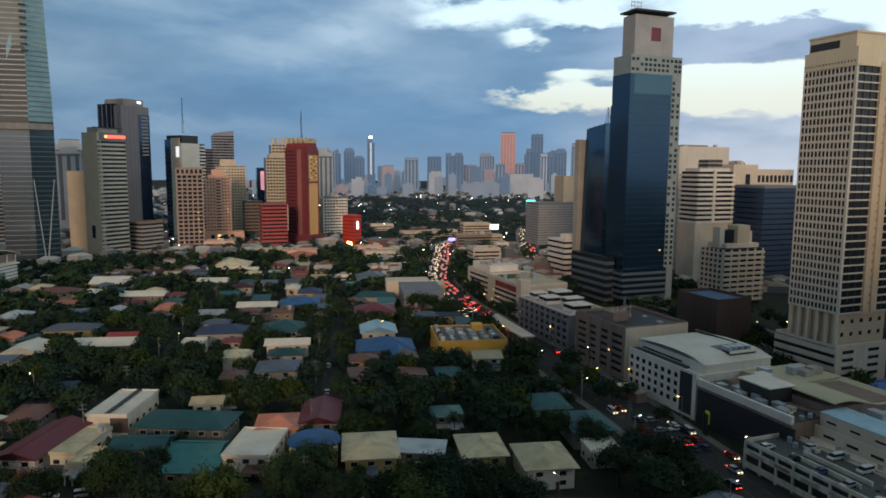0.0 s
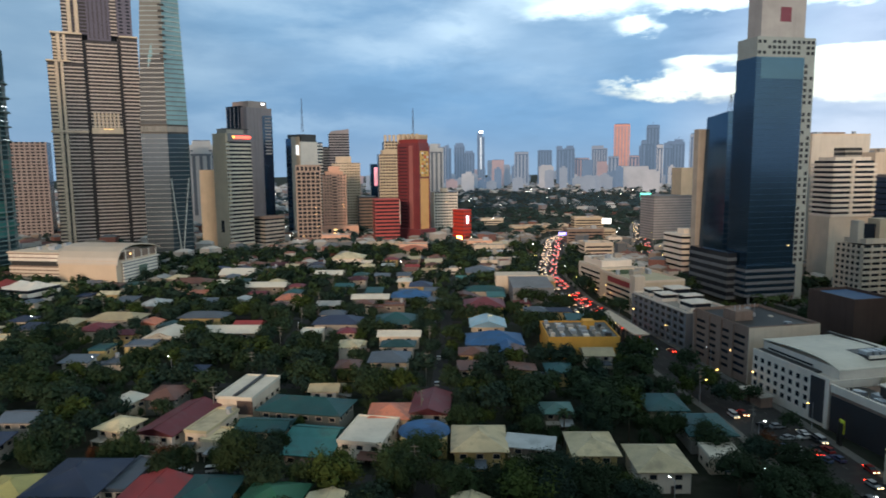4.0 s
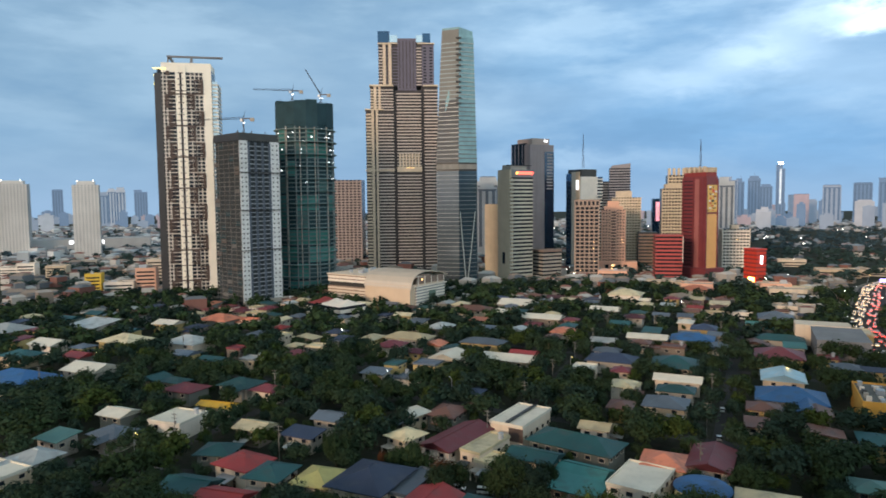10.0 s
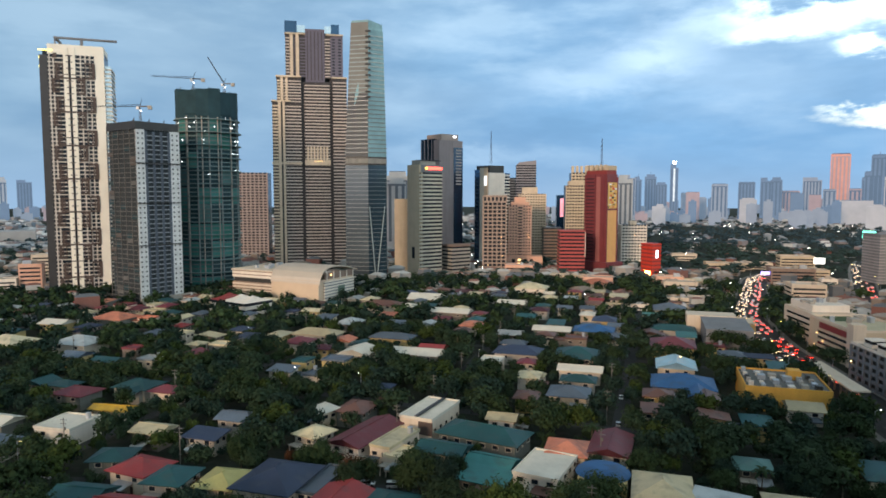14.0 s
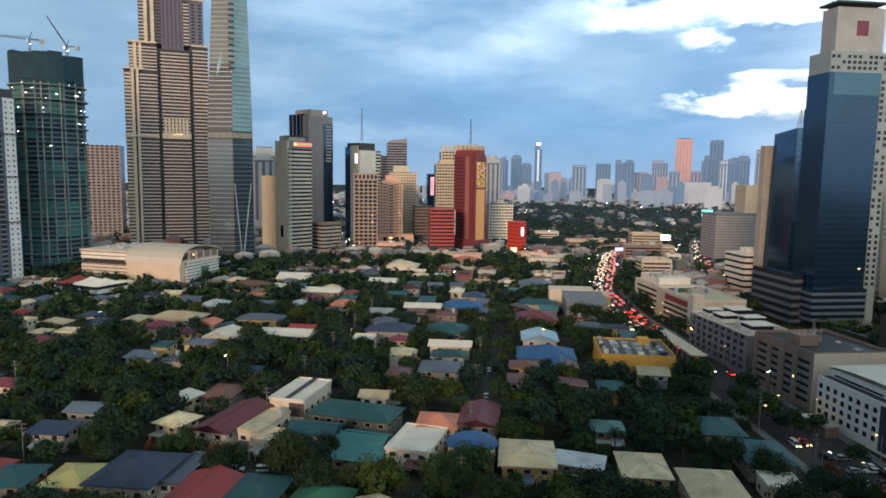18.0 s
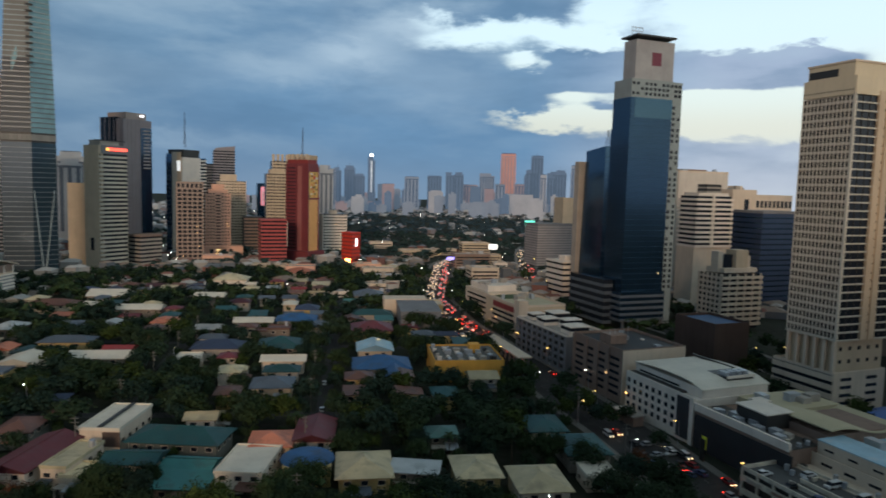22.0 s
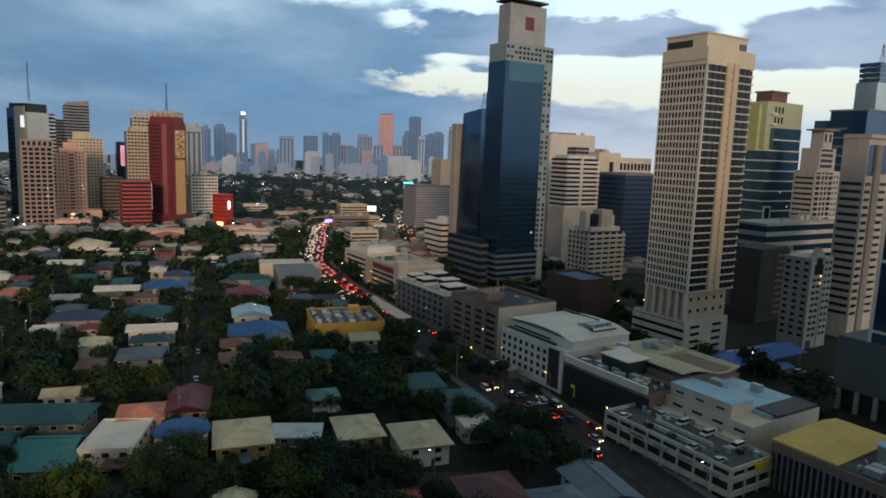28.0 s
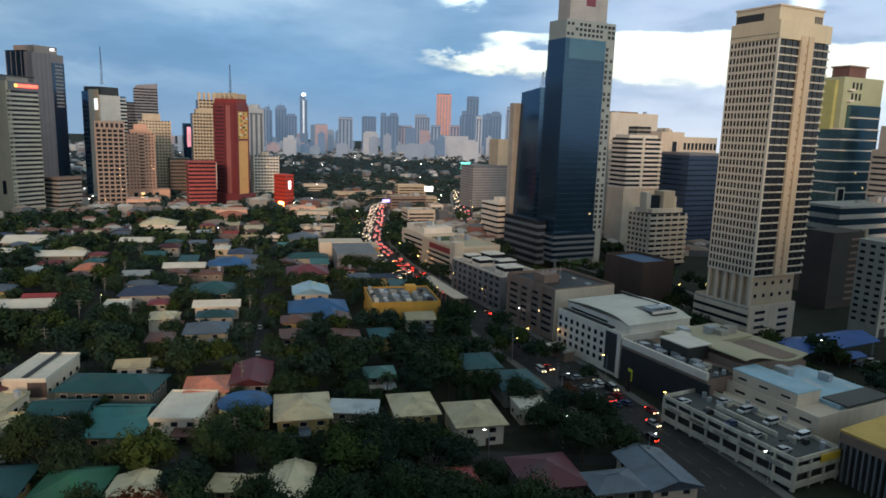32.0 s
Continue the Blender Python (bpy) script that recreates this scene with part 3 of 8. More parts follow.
w3 = site("balcony_block", 177, 418, 21, 33, 20, "cream apartment block with deep balconies and roof towers")
part("recess", box(0.6, 32.4, 0.8, 19.4, 0, 35), M_winglass, w3)
floors_on(w3, face_pose("front", 33, 20), 33.3, 2, 35.6, 10, 0.5, 1.3, M_cream, "balcony")
floors_on(w3, face_pose("left", 33, 20), 20, 2, 35.6, 10, 0.45, 0.3, M_cream, "balcony")
piers_on(w3, face_pose("front", 33, 20), 33, 2, 35.6, 5, 0.9, 0.35, M_cream)
piers_on(w3, face_pose("left", 33, 20), 20, 2, 35.6, 5, 1.2, 0.25, M_cream)
part("upper_storeys", box(6, 33, 4, 20, 35.6, 38.5), M_cream, w3)
part("lift_tower", box(16, 26, 5, 14, 35.6, 50), M_tan, w3)
part("lift_tower", box(4, 8, 8, 14, 35.6, 49), M_cream, w3)
part("dark_screen", box(8, 16, 8, 14, 35.6, 47), M_winglass, w3)
part("lift_tower", box(28, 31, 8, 14, 35.6, 46), M_cream, w3)

w4 = site("slab_tower", 238, 551, 21, 26, 20, "cream concrete tower with one dark vertical slot")
part("wall", box(0, 26, 0, 20, 0, 90), M_cream, w4)
part("window_slot", box(13, 18, -0.08, 0.3, 10, 82), M_winglass, w4)
stair_box(w4, 6, 4, 8, 8, 90, 93, M_cream)
roof_gear(w4, 24, 18, 90, R, 3)
w5 = site("slab_tower", 271, 580, 21, 42, 20, "pale office slab with a top window row")
part("wall", box(0, 42, 0, 20, 0, 85), M_cream, w5)
panes_on(w5, face_pose("front", 42, 20), 42, 74, 82, 1, 9, 3.2, 6, M_winglass)
parapet(w5, 42, 20, 85, M_cream)
b3 = site("glass_block", 242, 505, 21, 34, 30, "dark navy glass office block")
slabs(b3, 0, 0, 34, 30, 0, 72, 18, 0.25, 0.15, M_deepglass, ("front", "left"), mat("navy_panel", (0.03, 0.05, 0.10), 0.4, var=0.2))
part("roof_slab", box(-0.3, 34.3, -0.3, 30, 72, 74), M_grey, b3)

g1 = site("glass_tower", 304, 421, 21, 42, 24, "stepped tower of teal glass and yellow-green panels")
M_lime = mat("yellow_green_panel", (0.42, 0.43, 0.27), 0.6, var=0.12)
part("glass_lower", box(-2, 37, -2, 20, 0, 94), M_tealglass, g1)
part("panel_upper", box(0, 42, 2, 23, 94, 128), M_lime, g1)
part("panel_side", box(-3, 0, 6, 24, 94, 126), mat("yellow_panel", (0.47, 0.44, 0.17), 0.6), g1)
part("glass_bay", box(6, 38, -1, 2, 94, 110), M_tealglass, g1)
for i in range(7):
    part("white_band", box(-2.3, 37.3, -2.4, -1.8, 52 + i * 7, 52.8 + i * 7), M_white, g1)
    part("white_band", box(-2.4, -1.8, -1.8, 20, 52 + i * 7, 52.8 + i * 7), M_white, g1)
part("white_band", box(5.6, 38.4, -1.4, -0.8, 101.5, 102.3), M_white, g1)
panes_on(g1, face_pose("front", 42, 21, 0, 2), 20, 112, 126, 2, 3, 2.2, 4.4, M_winglass, a=8, proud=0.06)
for z in (112, 119):
    part("balcony", box(4, 9, -0.4, 2.4, z, z + 1.4), M_white, g1)
part("roof_house", box(10, 28, 6, 18, 128, 135), mat("brick_red_wall", (0.17, 0.085, 0.075), 0.8), g1)
part("house_lid", box(9, 29, 5, 19, 135, 136), M_brown, g1)
part("picture_frame", box(0, 8, -2.8, -2.0, 46, 56), M_white, g1)
part("picture_pane", box(1.2, 6.8, -2.95, -2.7, 47.2, 54.8), M_winglass, g1)

M_dullcream = mat("dull_cream", (0.40, 0.355, 0.30), 0.85, streak=0.5, var=0.2)
w6 = site("apartment_tower", 304, 371, 21, 28, 14, "pale grey stepped apartment tower with window bays")
part("wall", box(0, 28, 0, 14, 0, 82), M_dullcream, w6)
part("wall_upper", box(4, 22, 1, 13, 82, 96), M_dullcream, w6)
part("bay_recess", box(1, 19.4, -0.1, 0.5, 20, 81), M_winglass, w6)
floors_on(w6, face_pose("front", 28, 14), 19.4, 20, 82, 19, 0.32, 0.6, M_dullcream, "balcony", a=1)
for x in (5.6, 9.6, 13.6):
    part("bay_post", box(x, x + 0.8, -0.45, 0.2, 20, 82), M_dullcream, w6)
part("bay_recess", box(5.5, 18.5, 0.85, 1.5, 82.5, 95.5), M_winglass, w6)
floors_on(w6, face_pose("front", 18, 12, 4, 1), 14.5, 82.5, 96, 4, 0.4, 0.5, M_dullcream, "balcony", a=1.5)
panes_on(w6, face_pose("front", 28, 14), 27, 42, 80, 11, 2, 1.6, 1.5, M_winglass, a=20)
floors_on(w6, face_pose("left", 28, 14), 13, 40, 80, 12, 0.4, 0.05, M_winglass, "window_band", a=1)
part("lift_room", box(8, 18, 2, 10, 96, 107), M_dullcream, w6)
panes_on(w6, face_pose("front", 10, 8, 8, 2), 10, 99, 106, 1, 2, 2.6, 5, M_winglass)
part("roof_plate", box(5, 21, -0.5, 12, 107, 108), M_brown, w6)

lg = site("office_block", 251, 340, 21, 90, 22, "long pale office block with dark window bands")
slabs(lg, 0, 0, 90, 22, 20, 50, 5, 0.42, 0.5, M_conc, ("front", "left"), M_deepglass)
part("lower_wall", box(0, 90, 0.5, 22, 0, 20), M_brown, lg)
part("roof_slab", box(-0.6, 90.6, -0.6, 22.4, 50, 51.4), M_conc, lg)
roof_gear(lg, 88, 20, 51.4, R, 8)
bk = site("apartment_tower", 232, 316, 21, 26, 16, "dark brown apartment block with thin balconies")
part("wall", box(0, 26, 0, 16, 0, 40), mat("dark_brown_wall", (0.075, 0.058, 0.05), 0.85), bk)
floors_on(bk, face_pose("front", 26, 16), 24, 4, 39, 10, 0.3, 0.5, M_brown, "balcony", a=14)
part("dark_bay", box(2, 13, -0.1, 0.3, 3, 38), M_dark, bk)
part("end_fin", box(24.5, 26.5, -1, 1, 0, 41), M_tan, bk)

w7 = site("gabled_tower", 222, 267, 21, 18, 13, "cream apartment tower with a gabled crown")
part("wall", box(0, 18, 0, 13, 0, 43), M_dullcream, w7)
g = part("gable", prism([(0, 0), (9, 0), (4.5, 4.6)], 0, 3), M_dullcream, w7)
g.matrix_basis = pose(2, 2.7, 43, 90, 0, 0)
panes_on(w7, face_pose("front", 18, 13), 9, 5, 34, 10, 2, 2.6, 1.3, M_winglass, a=2)
panes_on(w7, face_pose("front", 18, 13), 17.5, 5, 42, 12, 2, 2.2, 1.3, M_winglass, a=11)
panes_on(w7, face_pose("left", 18, 13), 13, 5, 42, 12, 3, 2.2, 1.3, M_winglass)
part("pilaster", box(10, 11, -0.4, 0.3, 0, 43.5), M_dullcream, w7)
part("arched_window", box(3, 10, -0.1, 0.2, 35, 40), M_winglass, w7)
part("arched_window", tube((6.5, -0.12, 41.5), (6.5, 0.2, 41.5), 2.6, 2.6, 16), M_winglass, w7)
part("base_arch", box(2, 6, -0.15, 0.2, 0, 4), M_dark, w7)

w8 = site("apartment_tower", 259, 283, 21, 22, 12, "cream and grey striped apartment tower")
part("wall", box(0, 22, 0, 12, 0, 99), M_dullcream, w8)
part("pilaster", box(7, 12, -1.0, 0.5, 0, 96), mat("taupe_render", (0.20, 0.18, 0.165), 0.85), w8)
floors_on(w8, face_pose("front", 22, 12), 6, 12, 80, 18, 0.42, 0.06, M_winglass, "window_band", a=1)
floors_on(w8, face_pose("left", 22, 12), 11, 12, 80, 18, 0.42, 0.06, M_winglass, "window_band", a=1)
floors_on(w8, face_pose("front", 22, 12), 20.5, 12, 80, 18, 0.5, 0.06, M_winglass, "window_band", a=14.5)
floors_on(w8, face_pose("front", 22, 12), 21.5, 13.6, 81.6, 18, 0.2, 1.0, M_dullcream, "balcony", a=13)
part("top_glass", box(0.8, 6.6, -0.1, 0.4, 81, 96), M_deepglass, w8)
part("top_glass", box(12.4, 21.6, -0.1, 0.4, 82, 96), M_deepglass, w8)
part("roof_slab", box(-0.5, 22.5, -1.2, 12, 99, 101), M_dullcream, w8)

b4 = site("glass_tower", 353, 390, 21, 60, 30, "blue glass tower with a slim tiered top")
part("glass_body", box(0, 60, 0, 24, 0, 122), M_blueglass, b4)
part("glass_wing", box(-1, 6, 24, 34, 0, 116), M_blueglass, b4)
for i in range(10):
    part("white_band", box(-1.3, -0.8, 24, 34, 56 + i * 6, 56.9 + i * 6), M_paleglass, b4)
    part("white_band", box(-0.3, 0.1, 12, 24, 56 + i * 6, 56.9 + i * 6), M_paleglass, b4)
part("roof_slab", box(-0.6, 60.6, -0.6, 24.6, 122, 123.2), M_grey, b4)
part("upper_shaft", box(16, 36, 4, 18, 123.2, 142), M_paleglass, b4)
for i in range(4):
    part("tier", box(17 - i * 0.3, 35, 3.7, 17, 142 + i * 3.4, 144.6 + i * 3.4), M_blueglass, b4)
mast(b4, 26, 8, 155, 168, 1.2)

b5 = site("glass_tower", 195, 163, 21, 60, 40, "dark glass tower with white frames on grey podium")
part("podium", box(0, 60, 0, 40, 8, 26.5), mat("grey_panel_wall", (0.115, 0.115, 0.11), 0.7, var=0.12), b5)
# A solid dark block paints the shade behind the columns.
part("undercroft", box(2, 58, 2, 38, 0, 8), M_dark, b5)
for i in range(7):
    part("column", box(0.2, 1.6, i * 6.2 + 0.2, i * 6.2 + 1.6, 0, 8), M_conc, b5)
part("glass_body", box(0.4, 60, 0.4, 30, 26.5, 104), M_deepglass, b5)
part("frame_edge", box(-0.2, 0.6, 29.4, 30.3, 26.5, 104), M_white, b5)
for i in range(3):
    part("frame_band", box(-0.2, 0.4, 0.4, 29.4, 30 + i * 24, 30.8 + i * 24), M_white, b5)
part("frame_post", box(-0.2, 0.4, 21, 21.8, 26.5, 60), M_white, b5)

# ---- commercial row along the avenue ----
wb = site("office_building", 87, 221, 21, 34, 37, "white five-storey office block with small square windows")
part("wall", box(0, 34, 0, 37, 0, 15.6), M_white, wb)
panes_on(wb, face_pose("left", 34, 37), 28.6, 2.4, 14.6, 4, 8, 1.7, 1.7, M_winglass, proud=0.03)
part("dark_glass_bay", box(-0.12, 0.4, 1.4, 8, 1, 15.4), mat("grey_glass_panel", (0.045, 0.048, 0.055), 0.35, var=0.2), wb)
part("corner_pillar", box(-0.5, 0.6, -0.4, 1.4, 0, 16.4), M_white, wb)
part("parapet", box(0, 0.5, 0, 37, 15.6, 16.4), M_white, wb)
# Flat dark slab painting the shade of the set-back above the ledge.
part("ledge_recess", box(0.5, 4, 8, 36.6, 15.6, 16.2), M_dark, wb)
part("upper_wall", box(4, 33.6, 0.6, 36.6, 15.6, 19.0), M_white, wb)
part("upper_slots", box(3.85, 4.2, 12, 34, 16.6, 17.3), M_winglass, wb)
M_whiteroof = mat("white_roof_sheet", (0.66, 0.60, 0.50), 0.6, ribs=0.8, var=0.2, streak=0.3)
bm = bmesh.new()
rows = []
for i in range(13):
    u = i / 12
    z_ = 19.1 + 1.5 * math.sin(u * 2.6 + 0.4) - (1.2 * max(0, 0.18 - u) / 0.18)
    rows.append([bm.verts.new((q, 0.2 + u * 36.6, z_ + dz)) for q in (3.4, 34) for dz in (0, 0.3)])
for a, b in zip(rows, rows[1:]):
    for p, q in ((0, 1), (1, 3), (3, 2), (2, 0)):
        bm.faces.new((a[p], a[q], b[q], b[p]))
bm.faces.new((rows[0][0], rows[0][2], rows[0][3], rows[0][1]))
bm.faces.new((rows[-1][0], rows[-1][1], rows[-1][3], rows[-1][2]))
part("roof_sheet", bm, M_whiteroof, wb, "long bowed whitish roof sheet")
part("roof_well", box(18, 30, 4, 14, 19.4, 20.9), M_dark, wb)
for i in range(4):
    part("cooling_unit", box(19 + i * 2.8, 21 + i * 2.8, 6, 9.5, 20.9, 22.2), M_galv, wb)
part("well_rail", box(17.6, 30.4, 3.6, 3.9, 20.6, 21.6), M_white, wb)
part("rear_gutter", box(30.5, 31.3, 14, 36, 20.3, 21.2), M_dark, wb)
for i, (a, b) in enumerate(((20, 27), (27, 33))):
    part("kiosk_roof", box(-9, -3.5, a, b - 0.6, 3.6, 4.0), (M_conc, M_white)[i], wb)
    part("kiosk_wall", box(-8.6, -4, a + 0.3, b - 1, 0, 3.6), M_brown, wb)

m2 = site("mall_building", 101, 185, 21, 46, 38, "low commercial building with vast dark wall and terraces")
part("wall", box(0, 46, 0, 38, 0, 13), M_brown, m2)
part("dark_wall", box(-0.5, 0.3, -1, 37.5, 0.3, 11.5), mat("black_net", (0.028, 0.028, 0.032), 0.8, var=0.25), m2, "dark blank screen wall")
part("terrace_wall", box(-0.4, 0.6, 0, 38, 12.6, 15), M_white, m2)
part("terrace_floor", box(0.6, 12, 0, 38, 13, 13.2), M_dark, m2)
for i in range(7):
    part("cooling_unit", box(2 + (i % 2) * 3, 4.6 + (i % 2) * 3, 5 + i * 4, 8.2 + i * 4, 13.2, 15), M_galv, m2)
stair_box(m2, 6, 14, 10, 12, 13.2, 18, M_dark, "roof_house")
part("house_lid", box(5.5, 16.5, 13.5, 26.5, 18, 18.4), M_white, m2)
bm = bmesh.new()
N = 16
M_strawroof = mat("straw_roof_sheet", (0.50, 0.43, 0.28), 0.7, ribs=0.9, var=0.15)
rows = []
for i in range(N + 1):
    u = i / N
    z = 16 + 1.5 * math.sin(u * 5.2 + 0.9)
    rows.append([bm.verts.new((15 + u * 30, y, z + dz)) for y in (-1, 20) for dz in (0, 0.35)])
for a, b in zip(rows, rows[1:]):
    for p, q in ((0, 1), (1, 3), (3, 2), (2, 0)):
        bm.faces.new((a[p], a[q], b[q], b[p]))
bm.faces.new((rows[0][0], rows[0][1], rows[0][3], rows[0][2]))
bm.faces.new((rows[-1][0], rows[-1][2], rows[-1][3], rows[-1][1]))
part("wave_roof", bm, M_strawroof, m2, "wavy straw-coloured roof sheets")
part("upper_wall", box(15.5, 44.5, 0.2, 19, 13, 15.4), M_brown, m2)
part("rear_roof", box(18, 45.5, 20.5, 37.5, 13, 16), M_strawroof, m2)
roof_gear(m2, 26, 16, 16, R, 5, 18, 21)
part("white_tank", box(16, 21, 26, 31, 13.2, 17.5), M_white, m2)

br = site("office_building", 74, 263, 21, 31, 36, "weathered brown office block with recessed windows")
part("wall", box(0, 31, 0, 36, 0, 21), M_brown, br)
for a, b in ((2, 8), (10.5, 15.5), (18, 24), (26, 34)):
    floors_on(br, face_pose("left", 31, 36), b, 3, 20, 6, 0.42, 0.04, M_winglass, "window_band", a=a)
for y in (8.6, 16.4, 24.6, 34.6):
    part("pilaster", box(-0.6, 0.3, y, y + 1.6, 0, 21.5), M_brown, br)
parapet(br, 31, 36, 21, M_brown, 1.3)
part("end_wall", box(0, 31, -0.3, 0.1, 0, 21.9), M_cream, br)
part("roof_deck", box(0.4, 30.6, 0.4, 35.6, 21, 21.15), M_dark, br)
stair_box(br, 4, 14, 8, 8, 21.1, 25, M_brown, "roof_house")
for i in range(5):
    part("roof_post", tube((5 + i * 3, 16 + i, 21), (5 + i * 3, 16 + i, 27), 0.15, 0.12, 5), M_galv, br)

gp = site("parking_block", 60, 308, 21, 24, 50, "grey parking block with open decks and white roof houses")
# Open decks are one solid block, their shade put into its dark colour.
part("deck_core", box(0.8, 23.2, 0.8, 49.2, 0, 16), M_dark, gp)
floors_on(gp, face_pose("left", 24, 50), 50, 0, 16.8, 5, 0.42, 0.25, M_grey, "deck_rail")
piers_on(gp, face_pose("left", 24, 50), 50, 0, 16.8, 9, 1.4, 0.5, M_grey)
part("end_wall", box(-0.4, 24, -0.4, 0.8, 0, 17), M_grey, gp)
part("roof_deck", box(0, 24, 0, 50, 16.6, 17), M_conc, gp)
parapet(gp, 24, 50, 17, M_white, 0.9)
for i, (x, y, a, b, h) in enumerate(((4, 3, 10, 9, 3.5), (9, 16, 9, 6, 4.2), (3, 26, 8, 8, 3.2), (12, 32, 9, 9, 4.5), (4, 40, 7, 6, 3))):
    slabs(gp, x, y, a, b, 17, 17 + h, 1, 0.5, 0.3, M_white, ("front", "left"), M_winglass)
    part("house_roof", box(x - 0.4, x + a + 0.4, y - 0.4, y + b + 0.3, 17 + h, 17.4 + h), M_white, gp)

tn = site("shop_building", 46, 377, 21, 30, 46, "tan shopping block with red cornice and flat roof")
part("wall", box(0, 30, 0, 46, 0, 18), M_tan, tn)
part("cornice", box(-0.5, 0.3, 4, 34, 14, 17), M_red, tn, "dull red cornice band")
floors_on(tn, face_pose("left", 30, 46), 40, 2, 14, 4, 0.45, 0.05, M_winglass, "window_band", a=10)
parapet(tn, 30, 46, 18, M_cream)
part("corner_tower", box(-1, 5, -1, 5, 0, 22), M_cream, tn)
part("roof_lawn", box(6, 20, 30, 44, 18, 18.3), mat("roof_grass", (0.06, 0.09, 0.035), 0.95), tn, "green planted roof patch")
part("roof_deck", box(0.5, 29.5, 0.5, 29.5, 18, 18.15), M_strawroof, tn)
roof_gear(tn, 28, 40, 18.2, R, 5)
t3 = site("shop_building", 33, 430, 21, 30, 40, "cream commercial block with stepped roofs")
part("wall", box(0, 26, 0, 40, 0, 17), M_cream, t3)
part("upper", box(3, 24, 10, 38, 17, 21), M_white, t3)
floors_on(t3, face_pose("left", 26, 40), 38, 3, 16, 4, 0.4, 0.05, M_winglass, "window_band", a=4)
floors_on(t3, face_pose("front", 26, 40), 24, 3, 16, 4, 0.4, 0.05, M_winglass, "window_band", a=2)
roof_gear(t3, 24, 36, 21, R, 5)
cn = site("station_canopy", 40, 300, 16, 8, 60, "long cream canopy roof beside the avenue", "canopy")
part("roof", box(0, 7, 8, 58, 6.2, 6.8), M_cream, cn)
for i in range(9):
    part("post", box(3.2, 3.7, 9 + i * 6, 9.5 + i * 6, 0, 6.2), M_conc, cn)

M_worn = mat("weathered_white", (0.64, 0.57, 0.46), 0.85, streak=0.9, var=0.3)
cp = site("parking_block", 103, 143, 21, 17, 44, "white two-deck car park with rooftop parking")
# No hollow decks: this dark fill paints the shade between the rails.
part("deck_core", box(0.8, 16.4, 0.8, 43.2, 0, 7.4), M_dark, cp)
floors_on(cp, face_pose("left", 17, 44), 44, 0.9, 8.7, 2, 0.40, 0.3, M_worn, "deck_rail")
floors_on(cp, face_pose("front", 17, 44), 17.3, 0.9, 8.7, 2, 0.40, 0.3, M_worn, "deck_rail", a=-0.3)
piers_on(cp, face_pose("left", 17, 44), 44, 0, 8.2, 8, 0.7, 0.2, M_worn)
piers_on(cp, face_pose("front", 17, 44), 17, 0, 8.2, 3, 0.7, 0.2, M_worn)
part("roof_deck", box(0, 17, 0, 44, 7.4, 7.7), mat("worn_deck", (0.085, 0.085, 0.085), 0.85, var=0.4, s1=0.15), cp)
parapet(cp, 17, 44, 7.7, M_worn, 1.1)
part("ramp_wall", box(4.5, 5, 12, 32, 7.7, 8.9), M_worn, cp)
part("ramp_wall", box(8.5, 9, 12, 32, 7.7, 8.9), M_worn, cp)
part("name_board", box(9, 16.5, -0.5, -0.3, 6.2, 8.2), mat("yellow_board", (0.75, 0.48, 0.05), 0.6), cp, "plain yellow sign board")

cr = site("office_building", 120, 160, 21, 34, 36, "cream stepped office block with pale blue roof")
part("wall", box(0, 34, 0, 36, 0, 11), M_cream, cr)
part("step", box(-6, 0, 2, 34, 0, 8), M_cream, cr)
panes_on(cr, face_pose("left", 6, 32, -6, 2), 32, 4.5, 7.5, 1, 12, 1.3, 1.6, M_winglass)
panes_on(cr, face_pose("left", 34, 36), 36, 8.4, 10.6, 1, 5, 3.6, 0.8, M_winglass)
part("roof_block", box(2, 12, 8, 30, 11, 15), M_cream, cr)
panes_on(cr, face_pose("left", 10, 22, 2, 8), 22, 12, 14, 1, 3, 3, 0.6, M_winglass)
M_skyroof = mat("pale_blue_roof_sheet", (0.34, 0.52, 0.62), 0.6, ribs=0.8, var=0.3, stain=(0.55, 0.58, 0.6))
part("roof_sheet", box(12.2, 34, 2, 34, 11, 12.2), M_skyroof, cr, "pale blue patched roof sheet")
part("block_lid", box(1.8, 12.2, 7.8, 30.2, 15, 15.3), M_skyroof, cr)
part("roof_step", box(12.4, 15.5, 20, 30, 12.2, 12.5), mat("pale_green_sheet", (0.30, 0.46, 0.43), 0.6, ribs=0.8), cr)
part("dark_deck", box(13, 33.6, 0.4, 8, 12.2, 12.6), M_dark, cr)
for i in range(4):
    part("roof_vent", box(15 + i * 4.6, 16.6 + i * 4.6, 31, 32.6, 12.2, 13.4), M_dark, cr)
part("outer_stair", box(-9, -6, 20, 33, 0, 5.5), M_worn, cr)
part("canopy", box(-6, 0, -0.6, 1.9, 4.5, 4.9), M_conc, cr)
parapet(cr, 34, 36, 11, M_cream, 0.8)
roof_gear(cr, 16, 20, 12.2, R, 2, 15, 9)

tr = site("office_building", 133, 111, 21, 32, 41, "dark finned office block with straw-yellow roof")
part("wall", box(0.8, 32, 0.8, 40.2, 0, 13), M_dark, tr)
piers_on(tr, face_pose("left", 32, 41), 41, 0, 10.2, 26, 0.5, 0.1, M_grey, "fin", thick=0.9)
piers_on(tr, face_pose("front", 32, 41), 32, 0, 10.2, 20, 0.5, 0.1, M_grey, "fin", thick=0.9)
part("roof_edge", box(0, 32, 0, 41, 10.2, 12.6), M_brown, tr)
part("roof_deck", box(0.4, 31.6, 0.4, 24, 12.6, 12.8), M_grey, tr)
